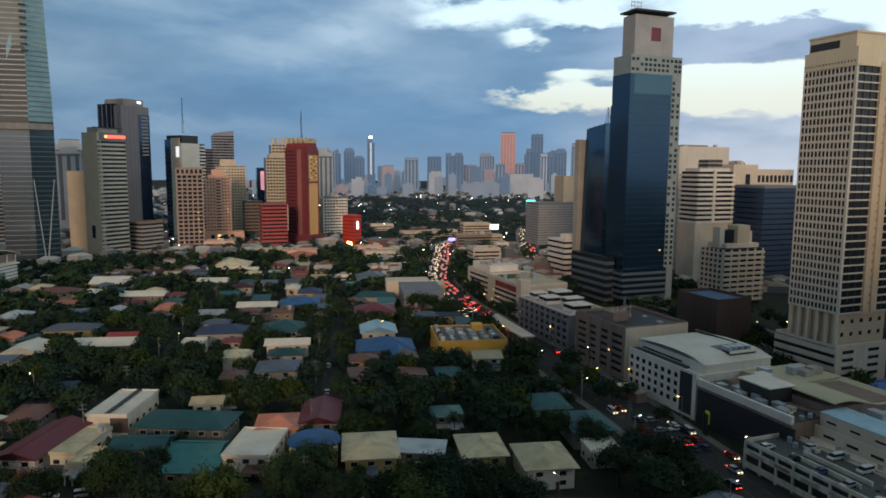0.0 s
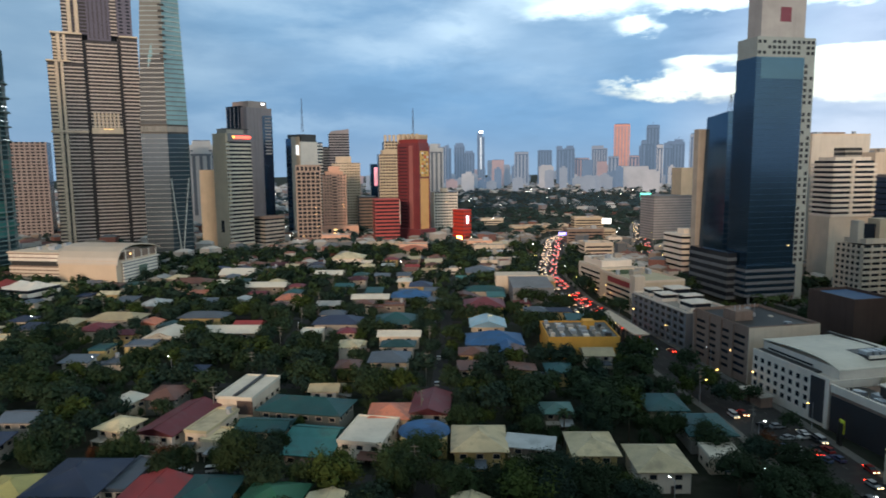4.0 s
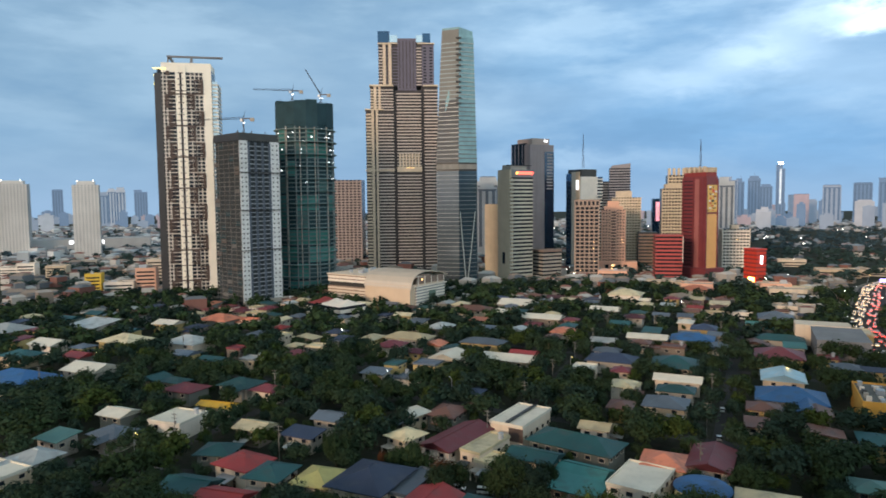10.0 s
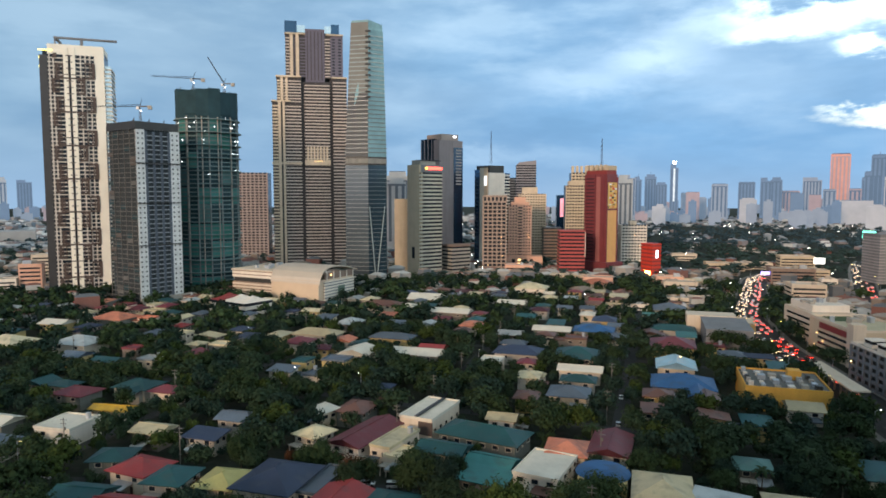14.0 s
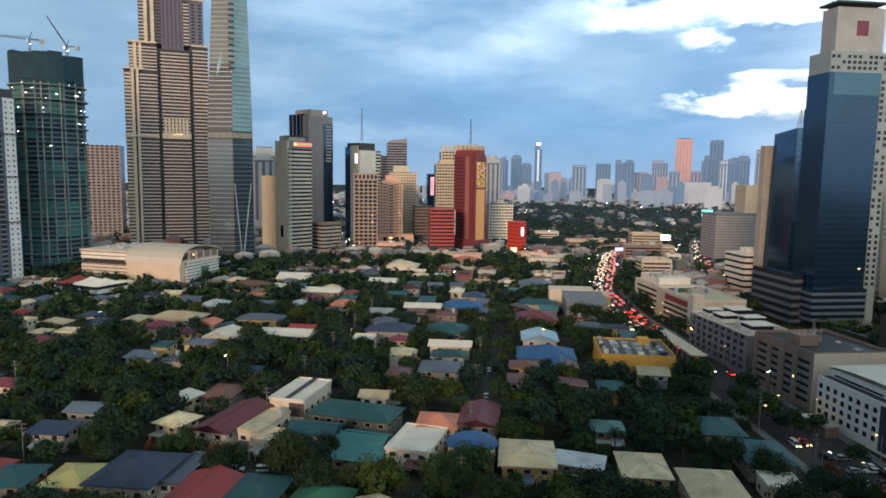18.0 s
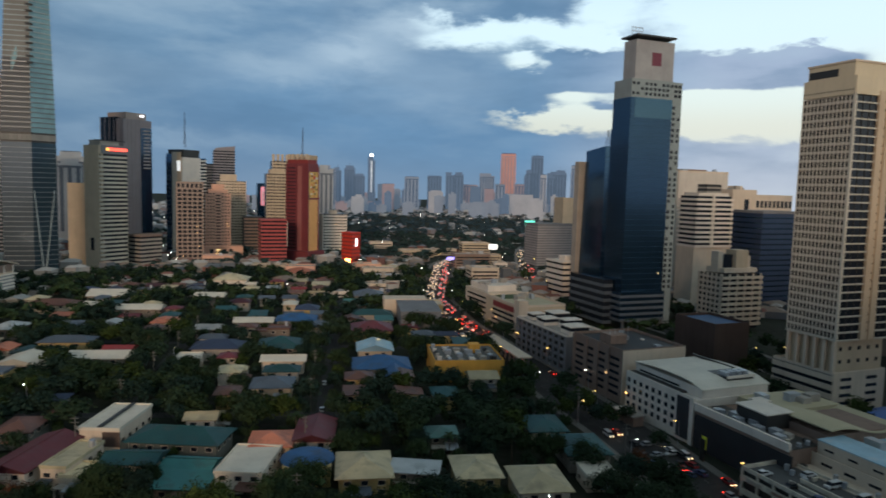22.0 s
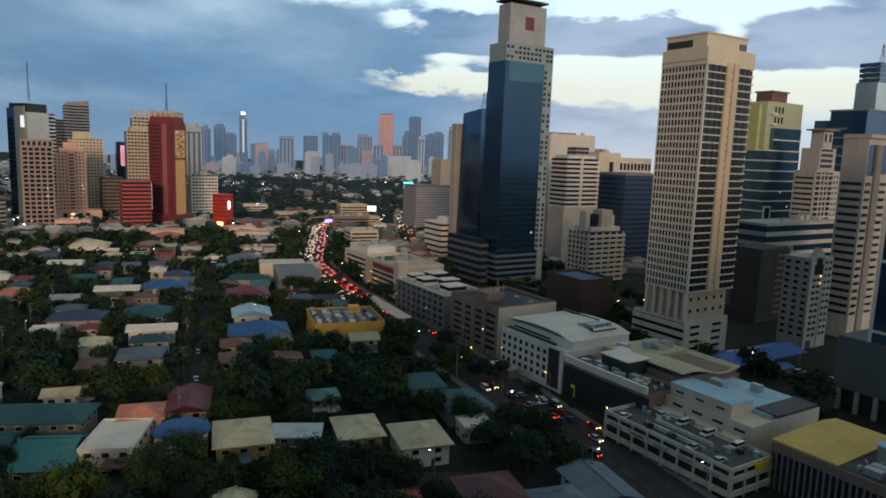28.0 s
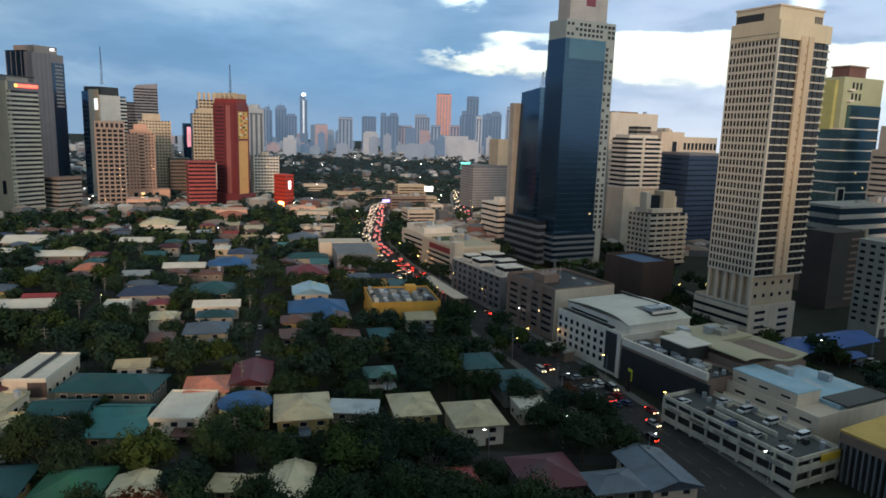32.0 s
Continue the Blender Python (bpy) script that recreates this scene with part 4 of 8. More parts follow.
bm = prism([(0, 0), (31, 0), (31, 0.5), (24, 1.2), (0, 0.5)], 0, 17.4)
r = part("roof_sheet", bm, mat("mustard_roof_sheet", (0.64, 0.41, 0.11), 0.7, ribs=0.9, var=0.25, streak=0.4), tr)
r.matrix_basis = pose(0.4, 41.4, 12.7, 90, 0, 0)
for i in range(6):
    part("cooling_unit", box(2 + (i % 2) * 3, 4.4 + (i % 2) * 3, 4 + (i // 2) * 5.6, 8 + (i // 2) * 5.6, 12.8, 14.6), M_galv, tr)
part("roof_house", box(12, 26, 10, 21, 12.8, 17), M_conc, tr)
part("house_lid", box(11.6, 26.4, 9.6, 21.4, 17, 17.4), M_skyroof, tr)

KL = random.Random(19)
for ob, x0, x1, y0, y1, z_, n in ((cp, 1, 16, 2, 12, 7.7, 5), (cp, 9.4, 16, 30, 43, 7.7, 4), (m2, 1.5, 14, 1, 13, 13.2, 9), (m2, 1.5, 6, 27, 37, 13.2, 6), (cr, -5.5, -0.5, 4, 32, 8, 6), (tr, 2, 11, 16, 23, 12.8, 4), (br, 14, 29, 3, 33, 21.15, 7), (gp, 2, 22, 2, 48, 17, 6)):
    for i in range(n):
        x, y = KL.uniform(x0, x1 - 1.5), KL.uniform(y0, y1 - 1.5)
        a, b, c = KL.uniform(0.6, 2.2), KL.uniform(0.6, 2.6), KL.uniform(0.4, 1.6)
        q = KL.random()
        if q < 0.3:
            part("water_tank", tube((x, y, z_), (x, y, z_ + c + 0.6), 0.7, 0.7, 10), M_galv, ob)
        elif q < 0.45:
            part("vent_pipe", tube((x, y, z_ + 0.3), (x + a * 2, y + b, z_ + 0.3), 0.18, 0.18, 6), M_worn, ob)
        else:
            part("cooling_unit", box(x, x + a, y, y + b, z_, z_ + c), KL.choice((M_worn, M_galv, M_conc, M_dark, M_white)), ob)
for i in range(5):
    part("stained_panel", box(-0.42, -0.3, 3 + i * 8.4, 8 + i * 8.4, 4.9 + (i % 2) * 0.3, 6.0), KL.choice((M_dullcream, M_conc, M_brown)), cp)

yb = site("yellow_warehouse", -1, 287, 8, 31, 30, "low mustard-yellow building with cluttered roof", "building")
part("wall", box(0, 31, 0, 30, 0, 9), mat("mustard_wall", (0.74, 0.37, 0.065), 0.8, streak=0.3), yb)
part("roof_deck", box(0.4, 30.6, 0.4, 29.6, 8.6, 9.1), mat("grimy_deck", (0.13, 0.125, 0.115), 0.9, var=0.4), yb)
parapet(yb, 31, 30, 9, mat("mustard_wall", (0.74, 0.37, 0.065)), 0.8)
YR = random.Random(8)
for i in range(26):
    x, y, w_, h_2 = 1.5 + (i % 6) * 4.8, 2 + (i // 6) * 5.6, YR.uniform(1.2, 3.6), YR.uniform(0.7, 2.0)
    part("cooling_unit", box(x, x + w_, y, y + YR.uniform(1.2, 3.4), 9.1, 9.1 + h_2), YR.choice((M_white, M_galv, M_dark, M_conc)), yb)
part("stair_tower", box(18, 23, 16, 21, 9.1, 13), mat("mustard_wall", (0.74, 0.37, 0.065)), yb)
dg = site("warehouse", -22, 391, 8, 24, 44, "dark grey warehouse with pale flat roof", "building")
part("wall", box(0, 24, 0, 40, 0, 11), M_grey, dg)
part("roof_sheet", box(-0.4, 24.4, -0.4, 40, 11, 11.6), M_grey, dg)
part("rear_roof", box(-8, 20, 41, 56, 0, 12), M_cream, dg)

wl = site("office_building", 99, 536, 21, 24, 26, "white banded office block beside the road")
slabs(wl, 0, 0, 22, 26, 0, 27, 6, 0.6, 0.5, M_white, ("front", "left"), M_winglass)
part("roof_slab", box(-0.8, 23, -0.8, 26, 27, 28.2), M_white, wl)
stair_box(wl, 6, 8, 9, 9, 28.2, 32, M_white)
part("lit_sign", box(22, 30, -0.4, 0, 22.5, 25), M_neon_y, wl, "glowing amber sign box")
st = site("office_building", 109, 753, 21, 48, 32, "grey office block with many thin louvre bands")
slabs(st, 0, 0, 48, 30, 0, 46, 16, 0.5, 0.4, mat("mauve_grey", (0.34, 0.31, 0.31), 0.8), ("front", "left"), M_grey)
part("roof_slab", box(-0.6, 48.6, -0.6, 30, 46, 47.5), M_grey, st)
ts = site("slab_tower", 140, 775, 21, 20, 20, "plain tan slab tower")
part("wall", box(0, 22, 0, 20, 0, 76), M_tan, ts)
parapet(ts, 22, 20, 76, M_tan)
p2_ = site("slab_tower", 158, 700, 21, 10, 30, "narrow grey concrete tower with roof rack")
part("wall", box(0, 10, 0, 30, 0, 92), M_conc, p2_)
mast(p2_, 4, 4, 92, 100, 1.5)

# ---- office cluster across the village ----
a_ = site("office_tower", -358, 645, 21, 15, 20, "narrow tan office tower")
slabs(a_, 0, 0, 15, 20, 0, 80, 20, 0.85, 0.3, M_tan, ("front",), M_winglass, piers=7, pier_w=5)
b_ = site("office_tower", -319, 628, 62, 29, 22, "tan tower with dark window bands and red sign")
part("blank_wall", box(-0.3, 4, 0, 22, 0, 116), M_tan, b_)
slabs(b_, 0, 0, 29.5, 21.7, 0, 108, 27, 0.5, 0.35, mat("beige_band", (0.50, 0.45, 0.36), 0.8), ("front",), M_winglass)
part("crown", box(2, 29.5, -0.4, 22, 108, 116), M_grey, b_)
part("roof_frame", box(4, 24, 4, 20, 116, 121), M_conc, b_)
part("red_sign", box(10, 29, -1.0, -0.4, 111, 113.6), M_neon_r, b_, "glowing red sign bar")
part("amber_sign", box(7.5, 9.8, -1.0, -0.4, 111, 113.6), lamp_mat("amber_sign_light", (1.0, 0.5, 0.1), 2.0), b_)
part("roof_bar", box(-1, 30, 3, 5, 120, 121), M_dark, b_)
panes_on(b_, face_pose("left", 29, 22), 22, 16, 30, 1, 1, 5, 12, M_winglass, proud=0.4)
c_ = site("office_tower", -324, 688, 62, 33, 36, "dark mauve tower with flat stepped crown")
M_taupe = mat("taupe_cladding", (0.26, 0.215, 0.215), 0.6, var=0.12)
part("wall", box(0, 33, 0, 36, 0, 146), M_taupe, c_)
part("front_glass", box(20, 33.2, -0.3, 4, 0, 138), M_deepglass, c_)
floors_on(c_, face_pose("front", 33, 36), 31, 96, 138, 12, 0.45, 0.55, mat("warm_stone", (0.36, 0.28, 0.24), 0.7), "window_frame", a=23)
piers_on(c_, face_pose("front", 33, 36), 19, 0, 146, 4, 0.8, 0.25, M_taupe)
piers_on(c_, face_pose("left", 33, 36), 36, 0, 147, 5, 0.7, 0.5, M_taupe)
part("side_glass", box(-0.3, 6, 11, 36.2, 0, 148), M_deepglass, c_)
part("crown", box(4, 28, 2, 30, 146, 153), mat("warm_stone", (0.36, 0.28, 0.24)), c_)
part("crown_lamp", box(21, 25, 1.6, 2, 149.5, 151.5), M_neon_w, c_)
part("shoulder", box(26, 34.5, 6, 30, 0, 140), M_deepglass, c_)
d_ = site("office_building", -297, 663, 62, 25, 19, "small tan office block")
slabs(d_, 0, 0, 25, 19, 0, 28, 7, 0.55, 0.4, M_conc, ("front", "left"), M_winglass)
part("roof_slab", box(-0.5, 25.5, -0.5, 19, 28, 30), M_brown, d_)
e_ = site("office_tower", -302, 785, 62, 27, 27, "white and gold tower with a dark top and mast")
part("wall", box(0, 27, 0, 27, 0, 112), M_white, e_)
part("gold_strip", box(-0.5, 0.2, 2, 9, 0, 118), mat("peach_gold_panel", (0.78, 0.52, 0.32), 0.5), e_, "golden vertical panel strip")
part("glass_side", box(-0.4, 0.3, 17, 27, 0, 116), M_blueglass, e_)
part("cream_side", box(-0.3, 0.2, 9, 17, 0, 118), M_cream, e_)
part("dark_top", box(2, 26, 1, 26, 112, 121), M_dark, e_)
part("lit_sign", box(-0.9, -0.5, 3, 8, 96, 108), lamp_mat("soft_white_sign", (0.95, 0.95, 0.92), 0.8), e_, "pale lit sign panel")
for i in range(22):
    part("floor_line", box(-0.55, -0.3, 17, 27, 6 + i * 5, 6.5 + i * 5), M_dark, e_)
slabs(e_, 27, 4, 12, 20, 0, 112, 28, 0.5, 0.3, M_white, ("front",), M_blueglass)
mast(e_, 14, 12, 124, 165, 1.0)
f_ = site("office_tower", -272, 690, 21, 26, 22, "brown-tan banded tower with crown windows")
M_rosebrown = mat("rose_brown_render", (0.36, 0.26, 0.21), 0.8, var=0.18, streak=0.3)
slabs(f_, 0, 0, 26, 22, 0, 76, 18, 0.36, 0.5, M_rosebrown, ("front", "left"), M_winglass, piers=5.2, pier_w=1.3)
part("crown", box(-0.4, 26.4, -0.4, 22, 76, 84), M_rosebrown, f_)
panes_on(f_, face_pose("front", 26, 22), 26, 77, 83, 1, 6, 2.4, 4, M_winglass, proud=0.5)
g_ = site("apartment_tower", -264.8, 754.8, 21, 27, 18, "salmon pink apartment tower with stepped crown")
slabs(g_, 0, 0, 27, 18, 0, 72, 20, 0.62, 0.25, M_pink, ("front", "left"), M_winglass, piers=3.4, pier_w=1.7)
part("shoulder", box(3, 24, 2, 17, 72, 76), M_pink, g_)
part("crown", box(7, 20, 3, 15, 76, 82), M_pink, g_)
part("centre_bay", box(10, 17, -1.2, 0, 0, 74), M_pink, g_)
floors_on(g_, face_pose("front", 27, 18), 16, 3, 72, 20, 0.4, 1.26, M_winglass, "window_band", a=11)
part("podium", box(-3, 40, -6, 14, 0, 12), M_pink, g_)
for i in range(4):
    part("podium_arch", box(4 + i * 7, 8 + i * 7, -6.1, -5.7, 1, 9), M_warmlit if i == 1 else M_winglass, g_)
h_ = site("apartment_tower", -273, 815, 21, 35, 22, "cream apartment tower with many small windows")
slabs(h_, 0, 0, 35, 22, 0, 86, 25, 0.6, 0.25, mat("peach_cream", (0.66, 0.52, 0.38), 0.85), ("front",), M_winglass, piers=3.5, pier_w=1.5)
part("crown", box(5, 24, 3, 16, 86, 94), mat("peach_cream", (0.66, 0.52, 0.38)), h_)
i_ = site("office_tower", -321, 947, 21, 29, 30, "grey tower with slanted roofline")
slabs(i_, 0, 0, 29, 30, 0, 128, 34, 0.55, 0.25, mat("rose_grey", (0.34, 0.29, 0.29), 0.8), ("front",), M_winglass)
bm = prism([(0, 0), (29, 0), (29, 7), (4, 4)], 0, 30)
q_ = part("slanted_top", bm, mat("rose_grey", (0.34, 0.29, 0.29)), i_)
q_.matrix_basis = pose(0, 30, 128, 90, 0, 0)
i2 = site("office_tower", -352, 960, 21, 22, 30, "plain grey office tower")
slabs(i2, 0, 0, 24, 30, 0, 110, 28, 0.55, 0.2, M_grey, ("front",), M_winglass)
j_ = site("office_building", -237, 806, 21, 20, 20, "dark brown office block")
slabs(j_, 0, 0, 22, 20, 0, 44, 11, 0.5, 0.3, M_brown, ("front",), M_dark)
M_rosered = mat("rose_red_cladding", (0.42, 0.075, 0.065), 0.6, var=0.15)
k_ = site("red_office_block", -185, 690, 21, 26, 25, "deep red office block with thin window bands")
slabs(k_, 0, 0, 26, 25, 0, 46, 12, 0.55, 0.35, M_rosered, ("front", "left"), M_winglass)
part("roof_slab", box(-0.4, 26.4, -0.4, 25, 46, 47.2), M_rosered, k_)
part("edge_sign", box(26, 26.6, -0.5, 0, 20, 46), M_white, k_)
M_wine = mat("wine_red_cladding", (0.19, 0.040, 0.046), 0.55, var=0.2, streak=0.3)
rt = site("red_tower", -145, 728, 62, 17.6, 30, "tall deep red tower with orange banner and crown")
part("wall", box(0, 17.6, 0, 30, 0, 107), M_wine, rt)
part("pale_rib", box(-0.7, 0.1, 8, 13.5, 10, 104), mat("dusty_rose_cladding", (0.34, 0.115, 0.105), 0.6, var=0.15), rt)
for i in range(24):
    part("window_band", box(-0.4, 0.1, 17, 28, 14 + i * 3.8, 15.2 + i * 3.8), mat("dark_wine_glass", (0.035, 0.012, 0.016), 0.3), rt)
for y_ in (2.4, 15.2, 28.6):
    part("red_rib", box(-0.9, 0.1, y_, y_ + 1.2, 6, 106), M_wine, rt)
part("edge_column", box(16.6, 18.2, -1.0, 0.2, 0, 104), M_wine, rt)
part("edge_column", box(-0.4, 1.0, -1.0, 0.2, 0, 104), M_wine, rt)
part("banner", box(1, 17, -0.5, -0.1, 12, 68), M_orange, rt, "plain orange banner sheet")
part("banner_upper", box(1, 17, -0.5, -0.1, 70, 98), mat("gold_panel", (0.70, 0.42, 0.12), 0.6), rt)
PR = random.Random(31)
for i in range(22):
    x, z = PR.uniform(1.5, 13), 71 + (i // 2) * 2.4
    part("screen_patch", box(x, x + PR.uniform(1.5, 4), -0.62, -0.5, z, z + PR.uniform(1.2, 2.2)), (M_dark, M_redglow, mat("white_panel", (0.7, 0.68, 0.62)))[i % 3], rt)
part("shoulder", box(17.6, 20, 2, 28, 0, 100), M_tan, rt)
part("crown_wall", box(1, 17, 1, 29, 107, 111), M_red, rt)
for i in range(5):
    part("crown_block", box(0, 3, 2 + i * 6, 4.4 + i * 6, 111, 117), M_tan, rt)
    part("crown_block", box(3 + i * 3, 4.6 + i * 3, 0.4, 3, 111, 116), M_tan, rt)
part("crown_core", box(4, 14, 6, 24, 111, 114), M_brown, rt)
part("podium", box(-6, 22, -6, 36, 0, 12), M_wine, rt)
mast(rt, 9, 15, 114, 146, 1.0)
rw = site("apartment_tower", -208, 800, 21, 28, 25, "tan apartment tower behind the red tower")
slabs(rw, 0, 0, 28, 25, 0, 96, 26, 0.5, 0.4, M_tan, ("front",), M_winglass, piers=3.5, pier_w=1.0)
part("crown", box(4, 22, 2, 20, 96, 101), M_tan, rw)
rw2 = site("apartment_tower", -207, 822, 21, 42, 25, "tan tower with a castellated golden crown")
slabs(rw2, 0, 0, 42, 25, 0, 112, 30, 0.5, 0.4, M_tan, ("front",), M_winglass, piers=4, pier_w=1.0)
for i in range(8):
    part("crown_block", box(i * 5.4, i * 5.4 + 3.0, 0, 4, 112, 120), M_tan, rw2)
l_ = site("white_apartment_block", -141, 800, 21, 29, 20, "white apartment block with a grid of balconies", "building")
slabs(l_, 0, 0, 29, 20, 0, 50, 14, 0.5, 0.5, M_white, ("front", "left"), M_winglass, piers=3.6, pier_w=0.9)
part("lift_room", box(10, 18, 5, 13, 50, 54), M_cream, l_)
m_ = site("red_office_block", -91, 689, 50, 11, 16, "small bright red office block with glowing sign")
slabs(m_, 0, 0, 11, 16, 0, 35, 9, 0.6, 0.3, M_redglow, ("front", "left"), M_red)
part("roof_slab", box(-0.4, 11.4, -0.4, 16.4, 35, 36.4), M_redglow, m_)
part("lit_sign", box(4.4, 6.6, -0.9, -0.4, 22, 30), M_neon_w, m_, "glowing white vertical sign")
part("lit_sign", box(-0.9, -0.4, 2, 9, 4, 9), M_neon_y, m_, "amber shop light panel")
part("lit_sign", box(1, 10.5, -0.9, -0.4, 1.0, 3), M_neon_r, m_, "red neon base strip")
n_ = site("screen_building", -317, 1157, 21, 16, 20, "dark block with a lit display board")
part("wall", box(0, 16, 0, 20, 0, 84), M_deepglass, n_)
part("display_board", box(6, 14, -0.6, 0, 46, 78), lamp_mat("pink_screen", (1.0, 0.35, 0.4), 0.7), n_)
part("display_text", box(8.6, 10.6, -0.8, -0.6, 54, 70), M_white, n_)

# ---- residential giants ----
tw = site("stepped_residential_tower", -497, 612, 36, 84, 44, "very tall residential tower with stepped wings and balconies")
# Near-black brown paints the shade in balcony recesses; spine ribs share it.
M_shadebrown = mat("dark_brown_shade", (0.050, 0.040, 0.040), 0.5, var=0.15)
M_pale = mat("pale_balcony", (0.62, 0.51, 0.44), 0.8, var=0.12)
M_peach = mat("peach_cream", (0.66, 0.52, 0.38), 0.85)


def zone(x0, x1, z0, z1, y, material, proud, solid=0.34, step=3.7):
    """A run of storeys with balcony bands on the broad side."""
    part("core", box(x0, x1, y, 40 - y, z0, z1), M_shadebrown, tw)
    floors_on(tw, face_pose("front", x1 - x0, 30, x0, y), x1 - x0 - 0.3, z0 + 1, z1 - 1, round((z1 - z0) / step), solid, proud, material, "balcony", a=0.3)


zone(0.5, 7, 0, 188, 1, M_peach, 0.7, 0.5)
part("bright_column", box(7, 10, -0.6, 30, 0, 189), M_peach, tw)
part("bright_column", box(12, 14.5, -0.6, 30, 0, 189), M_peach, tw)
part("dark_recess", box(10, 12, 0.5, 30, 0, 189), M_shadebrown, tw)
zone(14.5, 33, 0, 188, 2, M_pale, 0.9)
part("dark_recess", box(33, 36, 4.5, 36, 0, 212), M_shadebrown, tw)
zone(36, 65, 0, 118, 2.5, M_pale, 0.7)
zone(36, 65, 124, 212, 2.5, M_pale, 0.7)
part("dark_recess", box(65, 68, 4.5, 36, 0, 216), M_shadebrown, tw)
zone(68, 84, 0, 216, 2, M_pale, 0.9)
zone(6, 10, 188, 216, 2, M_peach, 0.7, 0.5)
part("bright_column", box(10, 13, 1, 28, 189, 217), M_peach, tw)
part("bright_column", box(15.5, 18, 1, 28, 189, 217), M_peach, tw)
zone(13, 33, 188, 216, 2.2, M_pale, 0.8)
part("tier_cap", box(-0.4, 21, -1, 32, 189, 190.6), M_peach, tw)
part("tier_cap", box(5, 33, 0, 32, 216.5, 218.2), M_peach, tw)
part("tier_cap", box(67, 84.5, 0.6, 34, 216.5, 218.2), M_peach, tw)
zone(16, 21, 217, 264, 3, M_pale, 0.6)
part("bright_column", box(21, 24.5, 2, 24, 217, 266), M_peach, tw)
part("bright_column", box(27.5, 31, 2, 24, 217, 266), M_peach, tw)
zone(24.5, 40, 217, 264, 3.4, M_lilacgrey, 0.6)
part("upper_spine", box(38, 59.5, 2.6, 38, 212, 271), M_lilacgrey, tw, "tall blank mauve spine wall")
for i in range(5):
    part("spine_rib", box(40 + i * 4, 40.8 + i * 4, 2.2, 2.8, 214, 268), M_shadebrown, tw)
zone(59.5, 66, 217, 264, 3.4, M_pale, 0.6)
part("upper_wing", box(66, 80, 3, 34, 217, 265), M_lilacgrey, tw)
panes_on(tw, face_pose("front", 14, 30, 66, 3), 14, 220, 262, 12, 2, 3.2, 1.7, M_winglass)
part("tier_cap", box(15.4, 38, 1.4, 32, 264.5, 266), M_peach, tw)
part("tier_cap", box(61, 80.5, 1.4, 32, 264.5, 266), M_peach, tw)
part("crown_cap", box(15.5, 29, 2, 30, 266, 279), M_deepglass, tw)
part("crown_cap", box(67, 76, 3, 30, 266, 277), M_deepglass, tw)
part("crown_panel", box(29, 38, 4, 20, 267, 275), M_paleglass, tw)
part("crown_panel", box(59.5, 67, 4, 20, 267, 275), M_paleglass, tw)
part("light_band", box(36, 65, 1.4, 4.2, 118, 124), M_peach, tw)
part("sky_recess", box(37, 64, 2.4, 4, 124, 139), M_shadebrown, tw)
for i in range(7):
    part("sky_terrace", box(38.5 + i * 3.6, 40.6 + i * 3.6, 1.4, 2.6, 124, 139), M_peach, tw)
# Emissive bar imitating the warm glow reflected by the facade here.
part("terrace_lamp", box(47, 56, 1.2, 1.5, 122.4, 123.0), M_warmlit, tw)
part("tier_cap", box(-0.6, 33, -1.2, 8, 119, 121), M_peach, tw)

def loft(lo, z0, hi, z1):
    """A shaft between two outlines of as many corners."""
    bm = bmesh.new()
    a, b = [bm.verts.new((x, y, z0)) for x, y in lo], [bm.verts.new((x, y, z1)) for x, y in hi]
    for i in range(len(a)):
        k = (i + 1) % len(a)
        bm.faces.new((a[i], a[k], b[k], b[i]))
    bm.faces.new(a[::-1])
    bm.faces.new(b)
    return bm


pn = site("glass_pinnacle", -348.2, 533.3, 31.5, 38, 26, "slender faceted silver-glass skyscraper with sloping top")
M_beigeglass = mat("dull_beige_grey", (0.24, 0.23, 0.21), 0.8, var=0.15, s1=0.06, rand=0.1, spec=0.1)
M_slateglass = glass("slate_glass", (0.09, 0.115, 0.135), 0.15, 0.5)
# Cyan of the right facet paints its sky reflection onto a matte surface.
M_cyanglass = mat("cyan_reflection_glass", (0.20, 0.35, 0.39), 0.5, var=0.3, s1=0.06, s2=0.3, rand=0.15, spec=0.25)
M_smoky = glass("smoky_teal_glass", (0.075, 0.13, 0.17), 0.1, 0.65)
PN_LOW = [(0, 3), (21, -3), (38, 4), (34, 26), (4, 26)]
PN_TOP = [(6.5, 5), (22, -1), (35, 5), (32, 23), (8, 23)]


def pn_outline(z, off=0.0):
    k = max(0.0, min(1.0, (z - 120) / 123))
    return [(a[0] + (b[0] - a[0]) * k + (a[0] - 19) * off / 19, a[1] + (b[1] - a[1]) * k + (a[1] - 12) * off / 14) for a, b in zip(PN_LOW, PN_TOP)]


def pn_face(i, z0, z1, name, material):
    """One glass facet hung just off the shaft."""
    o0, o1 = pn_outline(z0, 0.35), pn_outline(z1, 0.35)
    p0, p1 = pn_outline(z0, -0.4), pn_outline(z1, -0.4)
    k = (i + 1) % 5
    part(name, loft([o0[i], o0[k], p0[k], p0[i]], z0, [o1[i], o1[k], p1[k], p1[i]], z1), material, pn)


part("glass_shaft", loft(pn_outline(0), 0, pn_outline(120), 120), M_smoky, pn)
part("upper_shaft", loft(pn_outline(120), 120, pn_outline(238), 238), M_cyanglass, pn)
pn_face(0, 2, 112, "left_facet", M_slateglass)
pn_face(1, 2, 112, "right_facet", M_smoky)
pn_face(0, 120, 178, "left_facet", mat("dull_smoky_grey", (0.115, 0.115, 0.118), 0.75, var=0.2, s1=0.06, spec=0.1))
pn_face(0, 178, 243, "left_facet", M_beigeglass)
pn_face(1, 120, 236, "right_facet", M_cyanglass)
